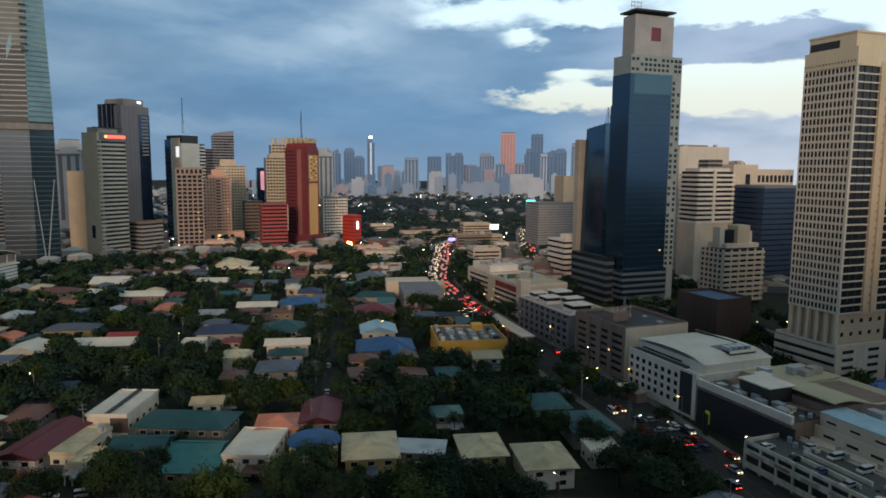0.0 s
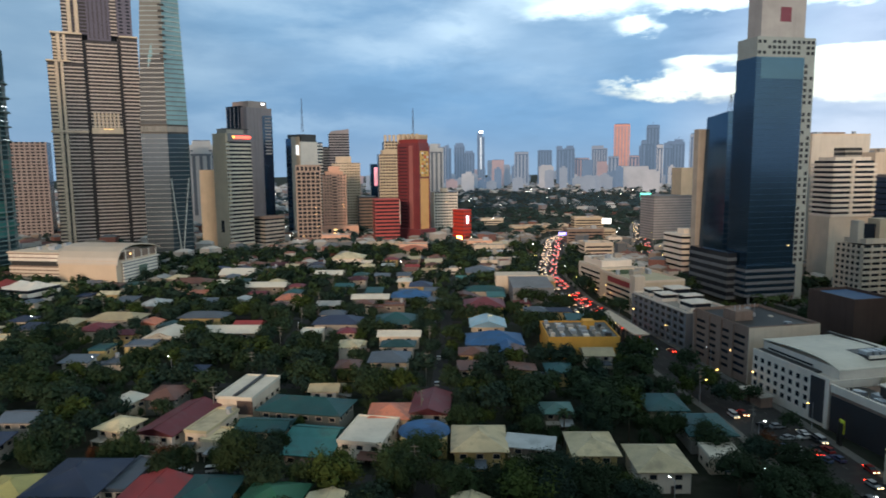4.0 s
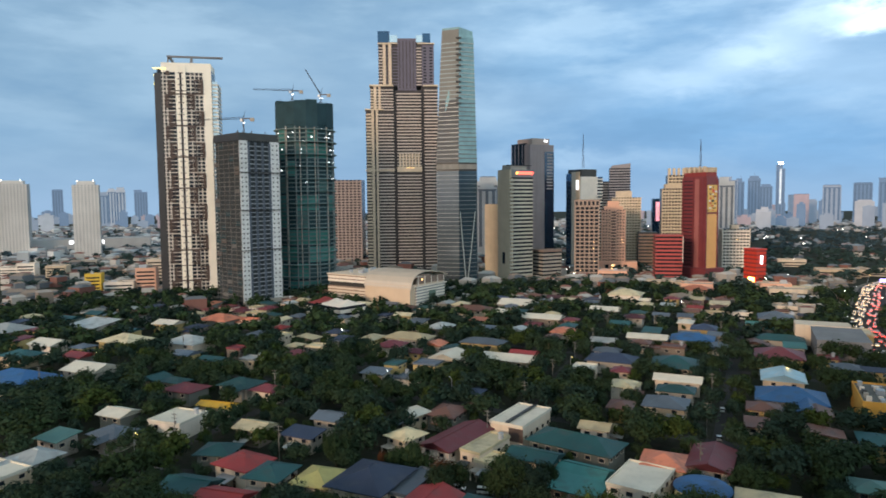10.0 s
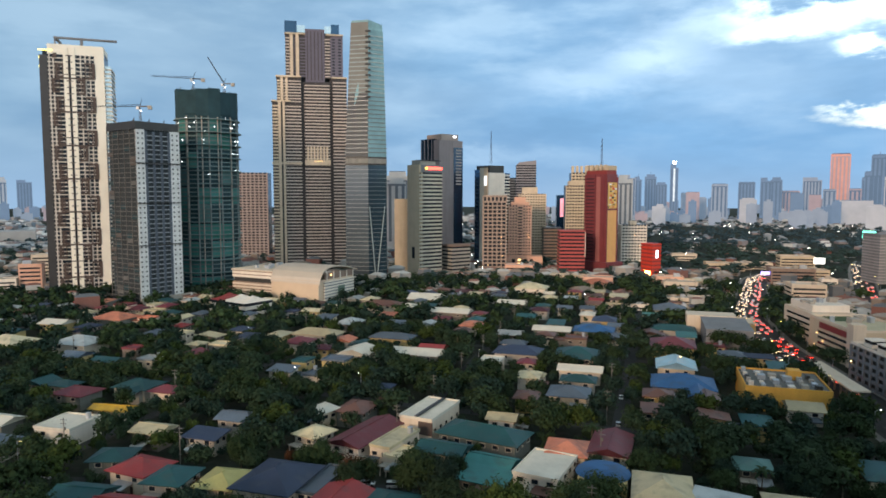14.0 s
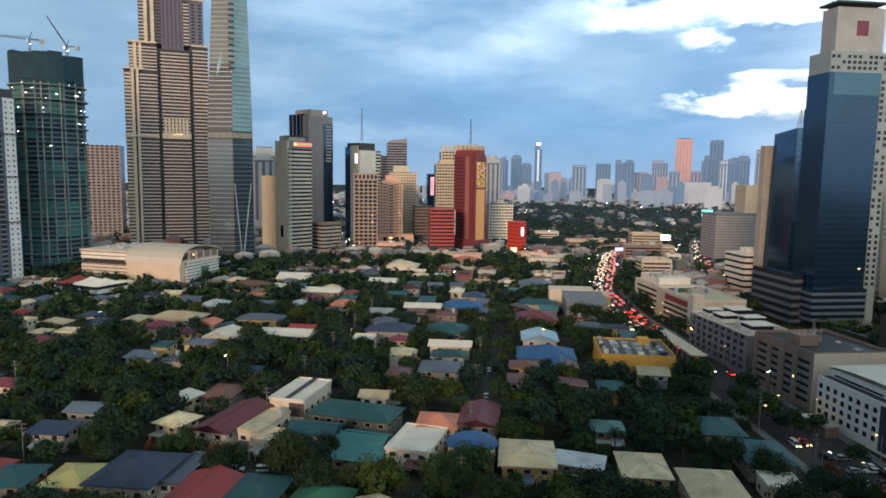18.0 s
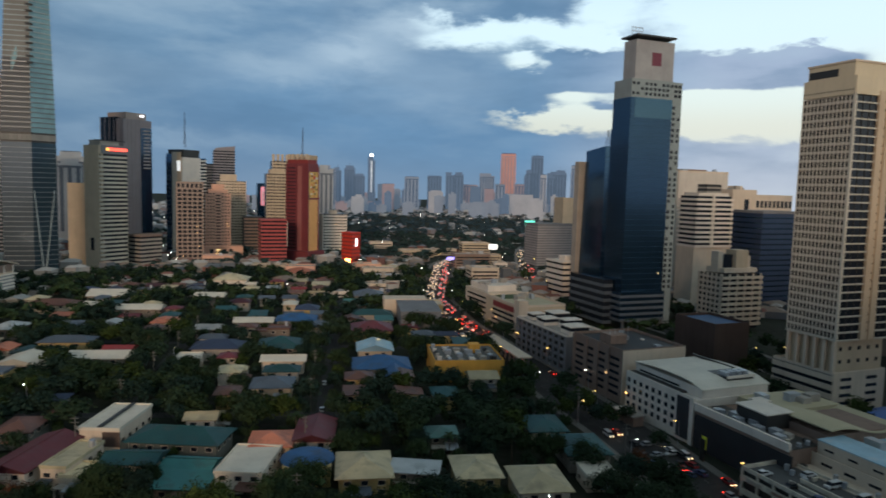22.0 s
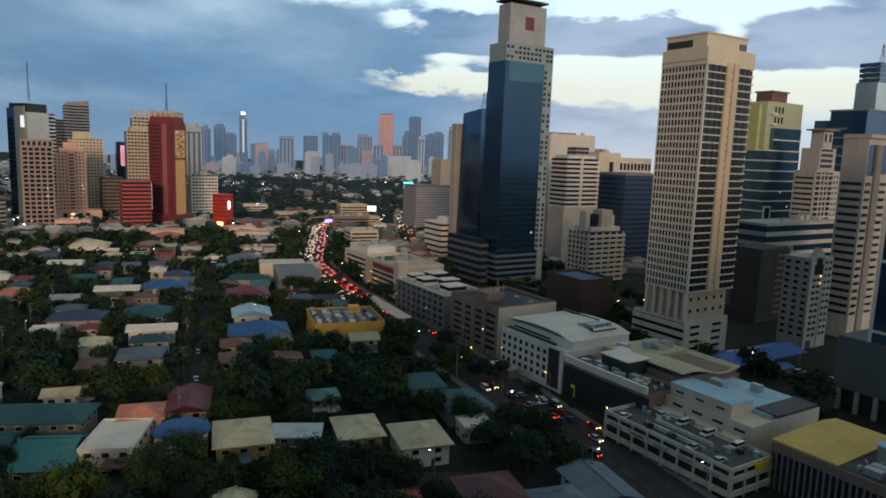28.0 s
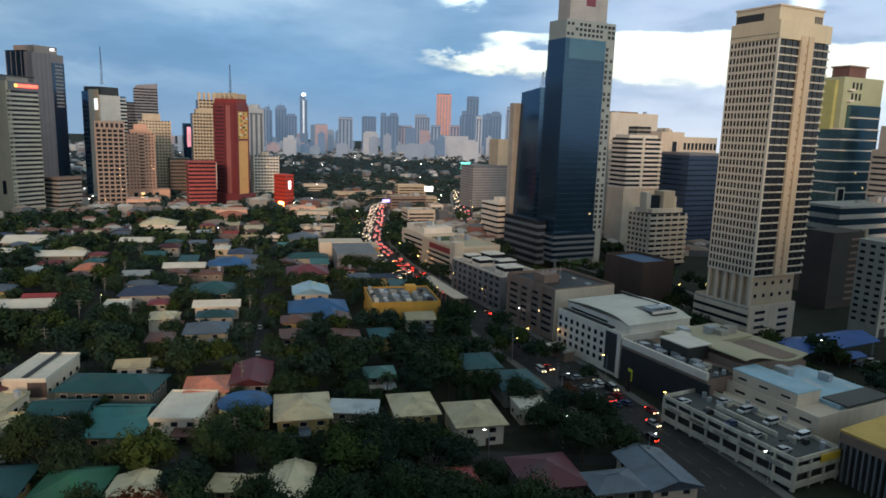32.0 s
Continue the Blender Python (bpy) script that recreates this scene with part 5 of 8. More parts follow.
M_mull = mat("pale_mullion", (0.33, 0.38, 0.38), 0.6, spec=0.2)
M_mulld = mat("dim_mullion", (0.15, 0.165, 0.175), 0.4, 0.3)
for i in range(58):
    z = 5 + i * 3.95
    if 110 < z < 121:
        continue
    o, q = pn_outline(z, 0.6), pn_outline(z, -0.2)
    part("floor_line", prism(o[:3] + q[2::-1], z, z + (0.9 if z > 120 else 0.5)), M_mull if z > 178 else M_mulld, pn)
part("sky_lobby", loft(pn_outline(112, 0.3), 112, pn_outline(120, 0.3), 120), M_dark, pn)
for a, b in ((0, 1), (1, 2)):
    for i in range(7):
        p = Vector(PN_LOW[a]).lerp(Vector(PN_LOW[b]), (i + 0.5) / 7)
        q_ = part("lobby_frame", box(-1.5, 1.5, -0.8, 0.2, 113.6, 118.4), M_beigeglass, pn)
        q_.matrix_basis = pose(p.x, p.y - 0.2, 0, 0, 0, -16 if a == 0 else 22)
for i in range(13):
    z = 174 + i * 5.0
    p = pn_outline(z)[1]
    part("corner_balcony", box(p[0] - 2.6, p[0] + 2.2, p[1] - 1.2, p[1] + 1.5, z, z + 1.5), M_dark, pn)
bm = bmesh.new()
add_tube(bm, (28, -2.2, 0), (36.5, 2.2, 74), 0.55, 0.35, 5)
add_tube(bm, (28, -2.2, 0), (22, -4.0, 74), 0.55, 0.35, 5)
part("brace", bm, M_mull, pn, "slanting pale steel braces")
bm = loft(pn_outline(238), 238, pn_outline(243), 245)
for v in bm.verts:
    if v.co.z > 240:
        v.co.z += 0.25 * (22 - v.co.x) if v.co.x > 22 else 0
part("top_fin", bm, M_cyanglass, pn)

gt = site("unfinished_tower", -424, 420, 70, 52, 50, "unfinished tower wrapped in dark green safety netting")
M_net = mat("green_safety_net", (0.055, 0.235, 0.200), 0.9, var=0.35, s1=0.08, s2=1.2)
M_netd = mat("dark_net_and_shade", (0.020, 0.050, 0.060), 0.9, var=0.4, s1=0.1)
pts = [(25 + 25 * math.cos(k * 0.3927), 23 + 24 * math.sin(k * 0.3927)) for k in range(16)]
# Where net panels are missing, this dark body paints shaded open floors.
part("net_body", prism(pts, 0, 152), M_netd, gt)
NETS = [M_net, mat("teal_safety_net", (0.075, 0.270, 0.245), 0.9, var=0.4, s1=0.08), mat("faded_safety_net", (0.10, 0.215, 0.21), 0.9, var=0.4, s1=0.1), mat("blackish_net", (0.040, 0.085, 0.095), 0.9, var=0.4)]
NR = random.Random(17)
M_raw = mat("raw_column_concrete", (0.20, 0.21, 0.205), 0.95, var=0.35, s1=0.2)
for k in range(16):
    (ax, ay), (bx, by) = pts[k], pts[(k + 1) % 16]
    nx, ny = (ax + bx) / 2 - 25, (ay + by) / 2 - 23
    s_ = 0.5 / math.hypot(nx, ny)
    for j in range(10):
        if NR.random() < (0.12 if j < 4 else 0.3 if j < 6 else 0.62):
            continue
        z0, z1 = j * 15.2 + NR.uniform(0, 1.5), j * 15.2 + NR.uniform(13.6, 15.0)
        q = bmesh.new()
        q.faces.new([q.verts.new((x + nx * s_, y + ny * s_, z)) for x, y, z in ((ax, ay, z0), (bx, by, z0), (bx, by, z1), (ax, ay, z1))])
        bmesh.ops.solidify(q, geom=q.faces[:], thickness=0.15)
        part("net_panel", q, NETS[(k * 7 + j * 5 + k * j) % 4 if j > 3 else NR.choice((0, 1, 0, 3))], gt)
    if k in (0, 1, 7, 8, 9, 10, 11, 12, 13, 14, 15):
        cx, cy = 25 + 25.3 * math.cos(k * 0.3927), 23 + 24.3 * math.sin(k * 0.3927)
        part("column", box(cx - 0.5, cx + 0.5, cy - 0.5, cy + 0.5, 0, 151), M_raw, gt)
pts2 = [(25 + 26 * math.cos(k * 0.3927), 23 + 25 * math.sin(k * 0.3927)) for k in range(16)]
for k in range(16):
    (ax, ay), (bx, by) = pts2[k], pts2[(k + 1) % 16]
    part("top_net", prism([(ax, ay), (bx, by), (25, 23)], 152 - (k % 3) * 1.6, 171 + (k * 5 % 4) * 0.9), M_netd, gt, "near-black netted top storeys")
for i in range(41):
    bm = prism([(25 + (25.8 + (i * 7 % 5) * 0.22 + (2.0 if i % 3 == 1 else 0)) * math.cos(k * 0.3927), 23 + (24.8 + (i * 7 % 5) * 0.22 + (2.0 if i % 3 == 1 else 0)) * math.sin(k * 0.3927)) for k in range(16)], 3 + i * 3.62, 3.8 + i * 3.62)
    part("slab_edge", bm, mat("teal_slab_edge", (0.16, 0.215, 0.21), 0.9), gt)
for i in range(4):
    part("scaffold_hoist", tube((25 + 26 * math.cos(3.6 + i * 0.5), 23 + 25 * math.sin(3.6 + i * 0.5), 0), (25 + 26 * math.cos(3.6 + i * 0.5), 23 + 25 * math.sin(3.6 + i * 0.5), 150), 0.5, 0.5, 4), M_conc, gt)
for i in range(26):
    a = R.uniform(3.0, 5.6)
    x, y, z = 25 + 26 * math.cos(a), 23 + 25 * math.sin(a), 100 + R.randrange(14) * 3.62 + 1.2
    part("work_lamp", box(x - 0.35, x + 0.35, y - 0.35, y + 0.35, z, z + 0.7), M_neon_w, gt)
for i in range(14):
    x = 2 + i * 3.2
    part("rebar_post", tube((x, 23 + 12 * math.sin(i * 2.1), 173), (x, 23 + 12 * math.sin(i * 2.1), 175.5), 0.25, 0.2, 4), M_dark, gt)


def tower_crane(x, y, z, th, up, jib, tilt, label):
    c = thing("tower_crane", pose(x, y, z, 0, 0, th), label, "crane", "tower cranes")
    mast(c, 0, 0, 0, up, 0.9)
    bm = bmesh.new()
    e = Vector((jib * math.cos(radians(tilt)), 0, up + jib * math.sin(radians(tilt))))
    for s in (-0.7, 0.7):
        add_tube(bm, (0, s, up), (e.x, s * 0.4, e.z), 0.16, 0.12, 4)
    add_tube(bm, (0, 0, up + 1.6), (e.x, 0, e.z + 0.5), 0.16, 0.1, 4)
    for i in range(14):
        k = i / 14
        p, q = Vector((0, 0, up)).lerp(e, k), Vector((0, 0, up)).lerp(e, k + 0.07)
        add_tube(bm, (p.x, -0.6, p.z), (q.x, 0.0, q.z + 1.4), 0.08, 0.08, 4)
        add_tube(bm, (p.x, 0.6, p.z), (q.x, 0.0, q.z + 1.4), 0.08, 0.08, 4)
    part("jib", bm, M_dark, c, "long lattice jib")
    part("counter_jib", box(-9, 0, -0.7, 0.7, up - 0.4, up + 0.4), M_dark, c)
    part("counterweight", box(-9.5, -6.5, -1, 1, up - 2.4, up + 0.4), M_conc, c)
    part("cab", box(0.6, 2.4, -1.1, 0.9, up - 2.2, up), M_galv, c)
    part("apex_frame", tube((0, 0, up), (-2, 0, up + 6), 0.3, 0.15, 4), M_dark, c)
    part("work_lamp", box(-0.8, 0.8, -1.3, -0.8, up - 3.6, up - 2.6), M_neon_w, c)
    return c


def gpoint(cx, cy, th, x, y):
    a = radians(th)
    return cx + x * math.cos(a) - y * math.sin(a), cy + x * math.sin(a) + y * math.cos(a)


tower_crane(*gpoint(-424, 420, 70, 12, 20), 173, 215, 10, 34, 2, "grey tower crane with level jib on unfinished tower")
tower_crane(*gpoint(-424, 420, 70, 40, 20), 173, 200, 9, 27, 58, "luffing tower crane with raised jib on netted tower")

gd = site("unfinished_tower", -418, 359, 80, 36, 40, "unfinished grey residential tower with open floors")
# Solid core painted near black for the shade inside the open floors.
part("floors_core", box(0.8, 34, 0.8, 38, 0, 138), mat("open_floor_shade", (0.035, 0.042, 0.046), 0.95, var=0.4, s1=0.1), gd)
floors_on(gd, face_pose("left", 36, 40), 40, 6, 137, 36, 0.15, 0.35, mat("bare_concrete", (0.13, 0.125, 0.12), 0.95, var=0.5, s1=0.15), "floor_slab")
piers_on(gd, face_pose("left", 36, 40), 40, 0, 137, 5, 0.6, 0.1, mat("bare_concrete", (0.17, 0.155, 0.14)))
GR = random.Random(23)
for i in range(34):
    y_, z_ = GR.randrange(5) * 7.8 + 0.8, 8 + GR.randrange(34) * 3.64
    part("infill_wall", box(-0.1, 0.9, y_, y_ + 7.0, z_, z_ + 3.0), GR.choice((mat("brown_block_wall", (0.10, 0.082, 0.072), 0.95, var=0.4), mat("bare_concrete", (0.17, 0.155, 0.14)), M_netd, M_netd)), gd)
M_prim = mat("primer_white", (0.68, 0.65, 0.62), 0.9, streak=0.4, var=0.25)
for a, b in ((0, 7), (28, 36)):
    part("white_wall", box(a, b, -0.3, 0.9, 0, 133), M_prim, gd)
    panes_on(gd, face_pose("front", 36, 40), b, 6, 132, 34, 2, 1.2, 1.3, M_dark, a=a, proud=0.36)
floors_on(gd, face_pose("front", 36, 40), 28, 6, 132, 36, 0.2, 0.25, mat("bluegrey_slab", (0.30, 0.31, 0.33), 0.9), "floor_slab", a=7)
piers_on(gd, face_pose("front", 36, 40), 28, 6, 132, 3, 2.0, 0.4, mat("bluegrey_wall", (0.10, 0.115, 0.14), 0.9), a=7)
for z in (46, 78, 108):
    part("scaffold_deck", box(-1.2, 37, -1.6, 0, z, z + 0.5), M_dark, gd)
part("top_shutter", box(-0.4, 35, -0.3, 39, 133, 139), M_dark, gd)
for i in range(10):
    part("rebar_post", tube((3 + i * 3.1, 6 + (i % 4) * 6, 139), (3 + i * 3.1, 6 + (i % 4) * 6, 142), 0.25, 0.2, 4), M_dark, gd)
part("site_wall", box(-4, 46, -8, -6, 0, 7), M_conc, gd)
tower_crane(*gpoint(-418, 359, 80, 14, 16), 138, 200, 14, 36, 0, "dark tower crane with level jib on open floors")

wt = site("residential_tower", -521, 361, 45, 44, 32, "white residential tower with brown checkered window panels")
M_choc = mat("chocolate_panel", (0.085, 0.058, 0.05), 0.7, var=0.15)
M_warmwhite = mat("warm_white_wall", (0.86, 0.78, 0.66), 0.8, var=0.08)
M_bandwhite = mat("stained_white_band", (0.60, 0.53, 0.46), 0.85, streak=0.5, var=0.2)
part("wall", box(0, 44, 0, 30, 0, 200), M_winglass, wt)
for a, b in ((14.6, 18.0), (19.8, 23.2)):
    part("bright_strip", box(a, b, -0.9, 0.2, 0, 203), M_warmwhite, wt)
part("bright_strip", box(37, 44.2, -0.6, 0.2, 0, 203), M_warmwhite, wt)
part("head_wall", box(3.4, 44, -0.3, 29, 197, 205), M_warmwhite, wt)
floors_on(wt, face_pose("front", 44, 30), 14.6, 4, 197, 58, 0.27, 0.4, M_bandwhite, "floor_band", a=3.4)
floors_on(wt, face_pose("front", 44, 30), 37, 4, 197, 58, 0.27, 0.4, M_bandwhite, "floor_band", a=23.2)
for x in (4.2, 7.0, 26.6, 30.0, 33.4):
    part("wall_pier", box(x, x + 0.9, -0.45, 0.1, 0, 197), M_bandwhite, wt)


def bracket(x0, x1, z0, z1, open_right, wide):
    """A dark frame round a stack of windows, with bars between them."""
    bm = bmesh.new()
    add_box(bm, x0, x1, -0.95, 0.1, z0, z0 + 1.4)
    add_box(bm, x0, x1, -0.95, 0.1, z1 - 1.4, z1)
    add_box(bm, x0, x0 + (wide if open_right else 0.6), -0.95, 0.1, z0 + 1.4, z1 - 1.4)
    add_box(bm, x1 - (0.6 if open_right else wide), x1, -0.95, 0.1, z0 + 1.4, z1 - 1.4)
    part("brown_frame", bm, M_choc, wt)
    part("frame_bar", box((x0 + x1) / 2 - 0.4, (x0 + x1) / 2 + 0.4, -0.7, 0.1, z0 + 1.9, z1 - 1.9), M_choc, wt)
    part("frame_bar", box(x0 + 0.9, x1 - 0.9, -0.6, 0.1, (z0 + z1) / 2 - 0.4, (z0 + z1) / 2 + 0.4), M_choc, wt)


for i in range(7):
    z = 3 + i * 27
    bracket(30, 37.6, z + 13, min(z + 26, 196), False, 2.6)
    bracket(24.4, 30.2, z + 0.5, z + 12.5, False, 1.8)
    bracket(8.6, 14.4, z + 14, min(z + 25, 195), True, 2.0)
    bracket(6.0, 11.6, z + 1.5, z + 13, True, 2.0)
    part("tie_band", box(9.0, 30.4, -1.1, 0.1, z + 12.6, z + 13.9), M_choc, wt)
for i in range(39):
    part("cross_band", box(16.6 if i % 5 else 14.2, 21.2 if i % 5 else 23.6, -1.05, 0.1, 4 + i * 5.05, 4.75 + i * 5.05), M_choc, wt)
part("glass_edge", box(-2.5, 3.2, -0.25, 30, 0, 196), mat("smoke_brown_glass", (0.045, 0.04, 0.04), 0.4), wt)
slabs(wt, 44, 2, 5, 26, 0, 190, 56, 0.35, 0.6, M_white, ("front", "right"), M_paleglass, name="balcony")
part("head_window", box(7, 10, -0.5, 0, 194, 198), M_choc, wt)
part("top_beam", box(8, 54, 2, 5, 210, 211.4), M_grey, wt)
part("top_beam", box(8, 10, 5, 26, 210, 211.4), M_grey, wt)
part("top_post", box(27, 29, 1.5, 4, 186, 210), M_grey, wt)
part("top_post", box(8, 9, 4, 5, 205, 210), M_grey, wt)
part("lit_band", box(-3, 7, -0.6, -0.3, 199.4, 200.3), lamp_mat("yellow_strip", (1.0, 0.85, 0.2), 1.6), wt)
for z in (193, 186):
    part("lit_band", box(-2.9, 0, 0.5, 1.0, z, z + 1.8), lamp_mat("yellow_strip", (1.0, 0.85, 0.2), 1.6), wt)

bh = site("apartment_tower", -640, 705, 30, 46, 30, "pale hazy apartment block behind the giants")
slabs(bh, 0, 0, 46, 30, 0, 114, 30, 0.5, 0.3, mat("dusty_rose_render", (0.34, 0.27, 0.25), 0.85, var=0.2), ("front",), M_winglass, piers=6, pier_w=2)
ml = site("mall_building", -295, 414, 88, 46, 88, "tan mall with curved metal roof and banded car park", "mall")
M_mall = mat("mall_cladding", (0.64, 0.48, 0.34), 0.6, var=0.1)
part("wall", box(4, 44, 0, 45, 0, 20), M_mall, ml)
bm = bmesh.new()
arc = [(-1 + 0.0, 18), (0, 22), (3, 26), (8, 28.6), (16, 30), (26, 29.6), (36, 28), (48, 25)]
rows = [(bm.verts.new((x, -1.5, z)), bm.verts.new((x, 46, z))) for x, z in arc]
rows2 = [(bm.verts.new((x + 0.3, -1.5, z - 0.8)), bm.verts.new((x + 0.3, 46, z - 0.8))) for x, z in arc]
for a, b, c, d in zip(rows, rows[1:], rows2, rows2[1:]):
    bm.faces.new((a[0], b[0], b[1], a[1]))
    bm.faces.new((c[1], d[1], d[0], c[0]))
    bm.faces.new((a[0], c[0], d[0], b[0]))
    bm.faces.new((a[1], b[1], d[1], c[1]))
part("curved_roof", bm, mat("mall_roof_metal", (0.62, 0.52, 0.42), 0.4, 0.3, var=0.1), ml, "curved champagne metal roof")
part("curved_side", box(-0.6, 4, 0, 45.5, 0, 20), M_mall, ml)
slabs(ml, 6, -0.8, 38, 1.4, 2, 18, 7, 0.62, 0.6, M_white, ("front",), M_grey)
part("porch_back", box(8, 44, 0.2, 1.0, 18, 25), M_brown, ml)
part("porch_slab", box(5, 46, -2.2, 0.2, 18, 18.8), M_white, ml)
for i in range(5):
    part("porch_post", box(8 + i * 8.6, 8.6 + i * 8.6, -1.6, -1.0, 18.8, 26.5 - i * 0.5), M_white, ml)
part("mural_panel", box(22, 31, -1.7, -1.5, 4, 14), mat("dull_green_panel", (0.12, 0.17, 0.13), 0.7), ml)
part("porch_lamp", box(14.5, 16, -0.2, 0.2, 22.5, 24), M_warmlit, ml)
slabs(ml, 2, 46, 40, 42, 0, 15, 6, 0.6, 0.5, M_cream, ("left", "front"), M_brown)
# Solid dark storey that paints the shade of an open parking level.
part("open_deck", box(3, 41, 47, 87, 15, 18.5), M_dark, ml)
slabs(ml, 2, 46, 40, 42, 18.5, 24, 2, 0.7, 0.5, M_white, ("left", "front"), M_brown)
part("roof_slab", box(1, 43, 46, 89, 24, 25), M_cream, ml)
roof_gear(ml, 36, 38, 25, R, 8, 3, 47)
sh = site("clubhouse", -318, 360, 80, 26, 42, "white two-storey hall with tented roof", "building")
slabs(sh, 0, 0, 24, 40, 0, 9, 2, 0.55, 0.4, M_white, ("front", "left"), M_winglass)
for i in range(3):
    q = bmesh.new()
    c = (12, 7 + i * 13)
    base = [q.verts.new((c[0] + sx * 12.5, c[1] + sy * 6.6, 9)) for sx, sy in ((-1, -1), (1, -1), (1, 1), (-1, 1))]
    mid = [q.verts.new((c[0] + sx * 5, c[1] + sy * 2.4, 10.8)) for sx, sy in ((-1, -1), (1, -1), (1, 1), (-1, 1))]
    tip = q.verts.new((c[0], c[1], 13))
    for k in range(4):
        q.faces.new((base[k], base[(k + 1) % 4], mid[(k + 1) % 4], mid[k]))
        q.faces.new((mid[k], mid[(k + 1) % 4], tip))
    q.faces.new(base[::-1])
    part("tent_roof", q, M_white if i < 2 else M_red, sh)
# Walls and glazing both paled to greys that paint the haze in.
for x, y, w_, d_2, h in ((-1228, 540, 46, 30, 124), (-1026, 558, 36, 26, 119)):
    ft = site("residential_tower", x, y, 55, w_, d_2, "tall cream residential tower on wide podium")
    slabs(ft, 0, 0, w_, d_2, 0, h - 6, 32, 0.5, 0.3, far_mat("haze_pale_render", (0.58, 0.55, 0.52)), ("front",), far_mat("haze_dim_render", (0.34, 0.34, 0.34)), piers=5, pier_w=2.6)
    part("crown", box(6, w_ - 6, 3, 25, h - 6, h), far_mat("haze_pale_render", (0.58, 0.55, 0.52)), ft)
    for k in (0.2, 0.8):
        part("roof_lamp", box(w_ * k - 0.8, w_ * k + 0.8, 2, 3, h, h + 1.3), M_neon_w, ft)
pd = site("podium_block", -1260, 530, 55, 260, 60, "broad brown podium block", "building")
part("wall", box(-60, 260, 0, 60, 0, 22), far_mat("haze_dim_render", (0.34, 0.34, 0.34)), pd)
for i in range(5):
    part("lit_window", box(130 + i * 12, 136 + i * 12, -0.6, 0, 14, 19), M_neon_y if i % 2 else M_neon_w, pd)

# the unseen tower the view is taken from, widened to shade the foreground
ho = site("host_tower", -48, -34, 0, 260, 30, "unseen plain concrete tower at the viewpoint, widened to cast shade")
part("wall", box(0, 260, 0, 30, 0, 112), M_conc, ho)
floors_on(ho, face_pose("back", 260, 30), 258, 4, 80, 22, 0.45, 0.05, M_winglass, "window_band", a=2)
parapet(ho, 260, 30, 112, M_conc)


def low_block(x, y, w, d, h, th, wall, label="low flat-roofed commercial block with window bands"):
    """A shop or office block of a few storeys."""
    ob = site("commercial_block", x, y, th, w, d, label, "building", "low commercial blocks")
    n = max(1, round(h / 3.6))
    part("wall", box(0, w, 0, d, 0, h), wall, ob)
    floors_on(ob, face_pose("front", w, d), w - 1.2, 1.2, h - 0.4, n, 0.42, 0.05, M_winglass, "window_band", a=1.2)
    floors_on(ob, face_pose("left", w, d), d - 1.2, 1.2, h - 0.4, n, 0.42, 0.05, M_winglass, "window_band", a=1.2)
    parapet(ob, w, d, h, wall, 0.8)
    part("roof_deck", box(0.35, w - 0.35, 0.35, d - 0.35, h, h + 0.12), R.choice((M_conc, M_galv, M_cream)), ob)
    roof_gear(ob, w, d, h + 0.1, R, R.randrange(1, 4))
    return ob


M_yellow = mat("yellow_wall", (0.66, 0.44, 0.06), 0.8, streak=0.2)
low_block(-620, 345, 14, 12, 18, 45, M_yellow, "mustard yellow walk-up block among low roofs")
low_block(-598, 350, 26, 14, 11, 45, M_white)
low_block(-582, 372, 18, 14, 23, 45, M_pink, "brick-pink walk-up apartment block")
low_block(-640, 422, 21, 16, 25, 45, M_cream)
low_block(-862, 365, 46, 20, 10, 45, M_white)
low_block(-824, 380, 19, 16, 16, 45, M_white)
low_block(-796, 398, 22, 16, 13, 45, M_tan)
low_block(-858, 474, 19, 14, 11, 45, M_conc)
low_block(-82, 650, 25, 16, 8, 12, M_pink)
low_block(-70, 607, 28, 16, 9, 12, M_cream)
low_block(-58, 526, 28, 16, 7, 12, M_cream)
low_block(16, 712, 39, 20, 14, 12, M_brown, "brown shopping block with flat roof")
low_block(20, 634, 24, 16, 8, 12, M_cream)
low_block(28, 584, 25, 20, 15, 12, M_cream)
low_block(-48, 805, 41, 20, 8, 12, M_tan)
low_block(28, 851, 36, 20, 15, 12, M_tan)
low_block(-242, 679, 30, 16, 9, 12, M_pink)
low_block(-143, 617, 27, 16, 8, 12, M_pink, "salmon-walled low commercial block")
low_block(-178, 629, 33, 14, 7, 12, M_tan)
low_block(-96, 910, 31, 16, 8, 12, M_cream)

BR = random.Random(9)
for i in range(44):
    k = BR.randrange(len(AVENUE) - 24) + 40
    if k >= len(AVENUE):
        continue
    p = AVENUE[k]
    side = BR.choice((-1, -1, 1))
    x, y = p[0] + side * BR.uniform(24, 62) - (26 if side < 0 else 2), p[1] + BR.uniform(-8, 8)
    if y < 470 or y > 1000 or side > 0 and x > 62:
        continue
    w, d = BR.uniform(12, 24), BR.uniform(10, 20)
    if any(math.hypot(x + w / 2 - f[0] - f[3] / 2, y + d / 2 - f[1] - f[4] / 2) < 0.5 * (w + f[3]) for f in FOOT):
        continue
    low_block(x, y, w, d, BR.uniform(4, 7) if side < 0 else BR.uniform(5, 13), 12, BR.choice((M_cream, M_white, M_tan, M_conc, M_brown, M_pink)))

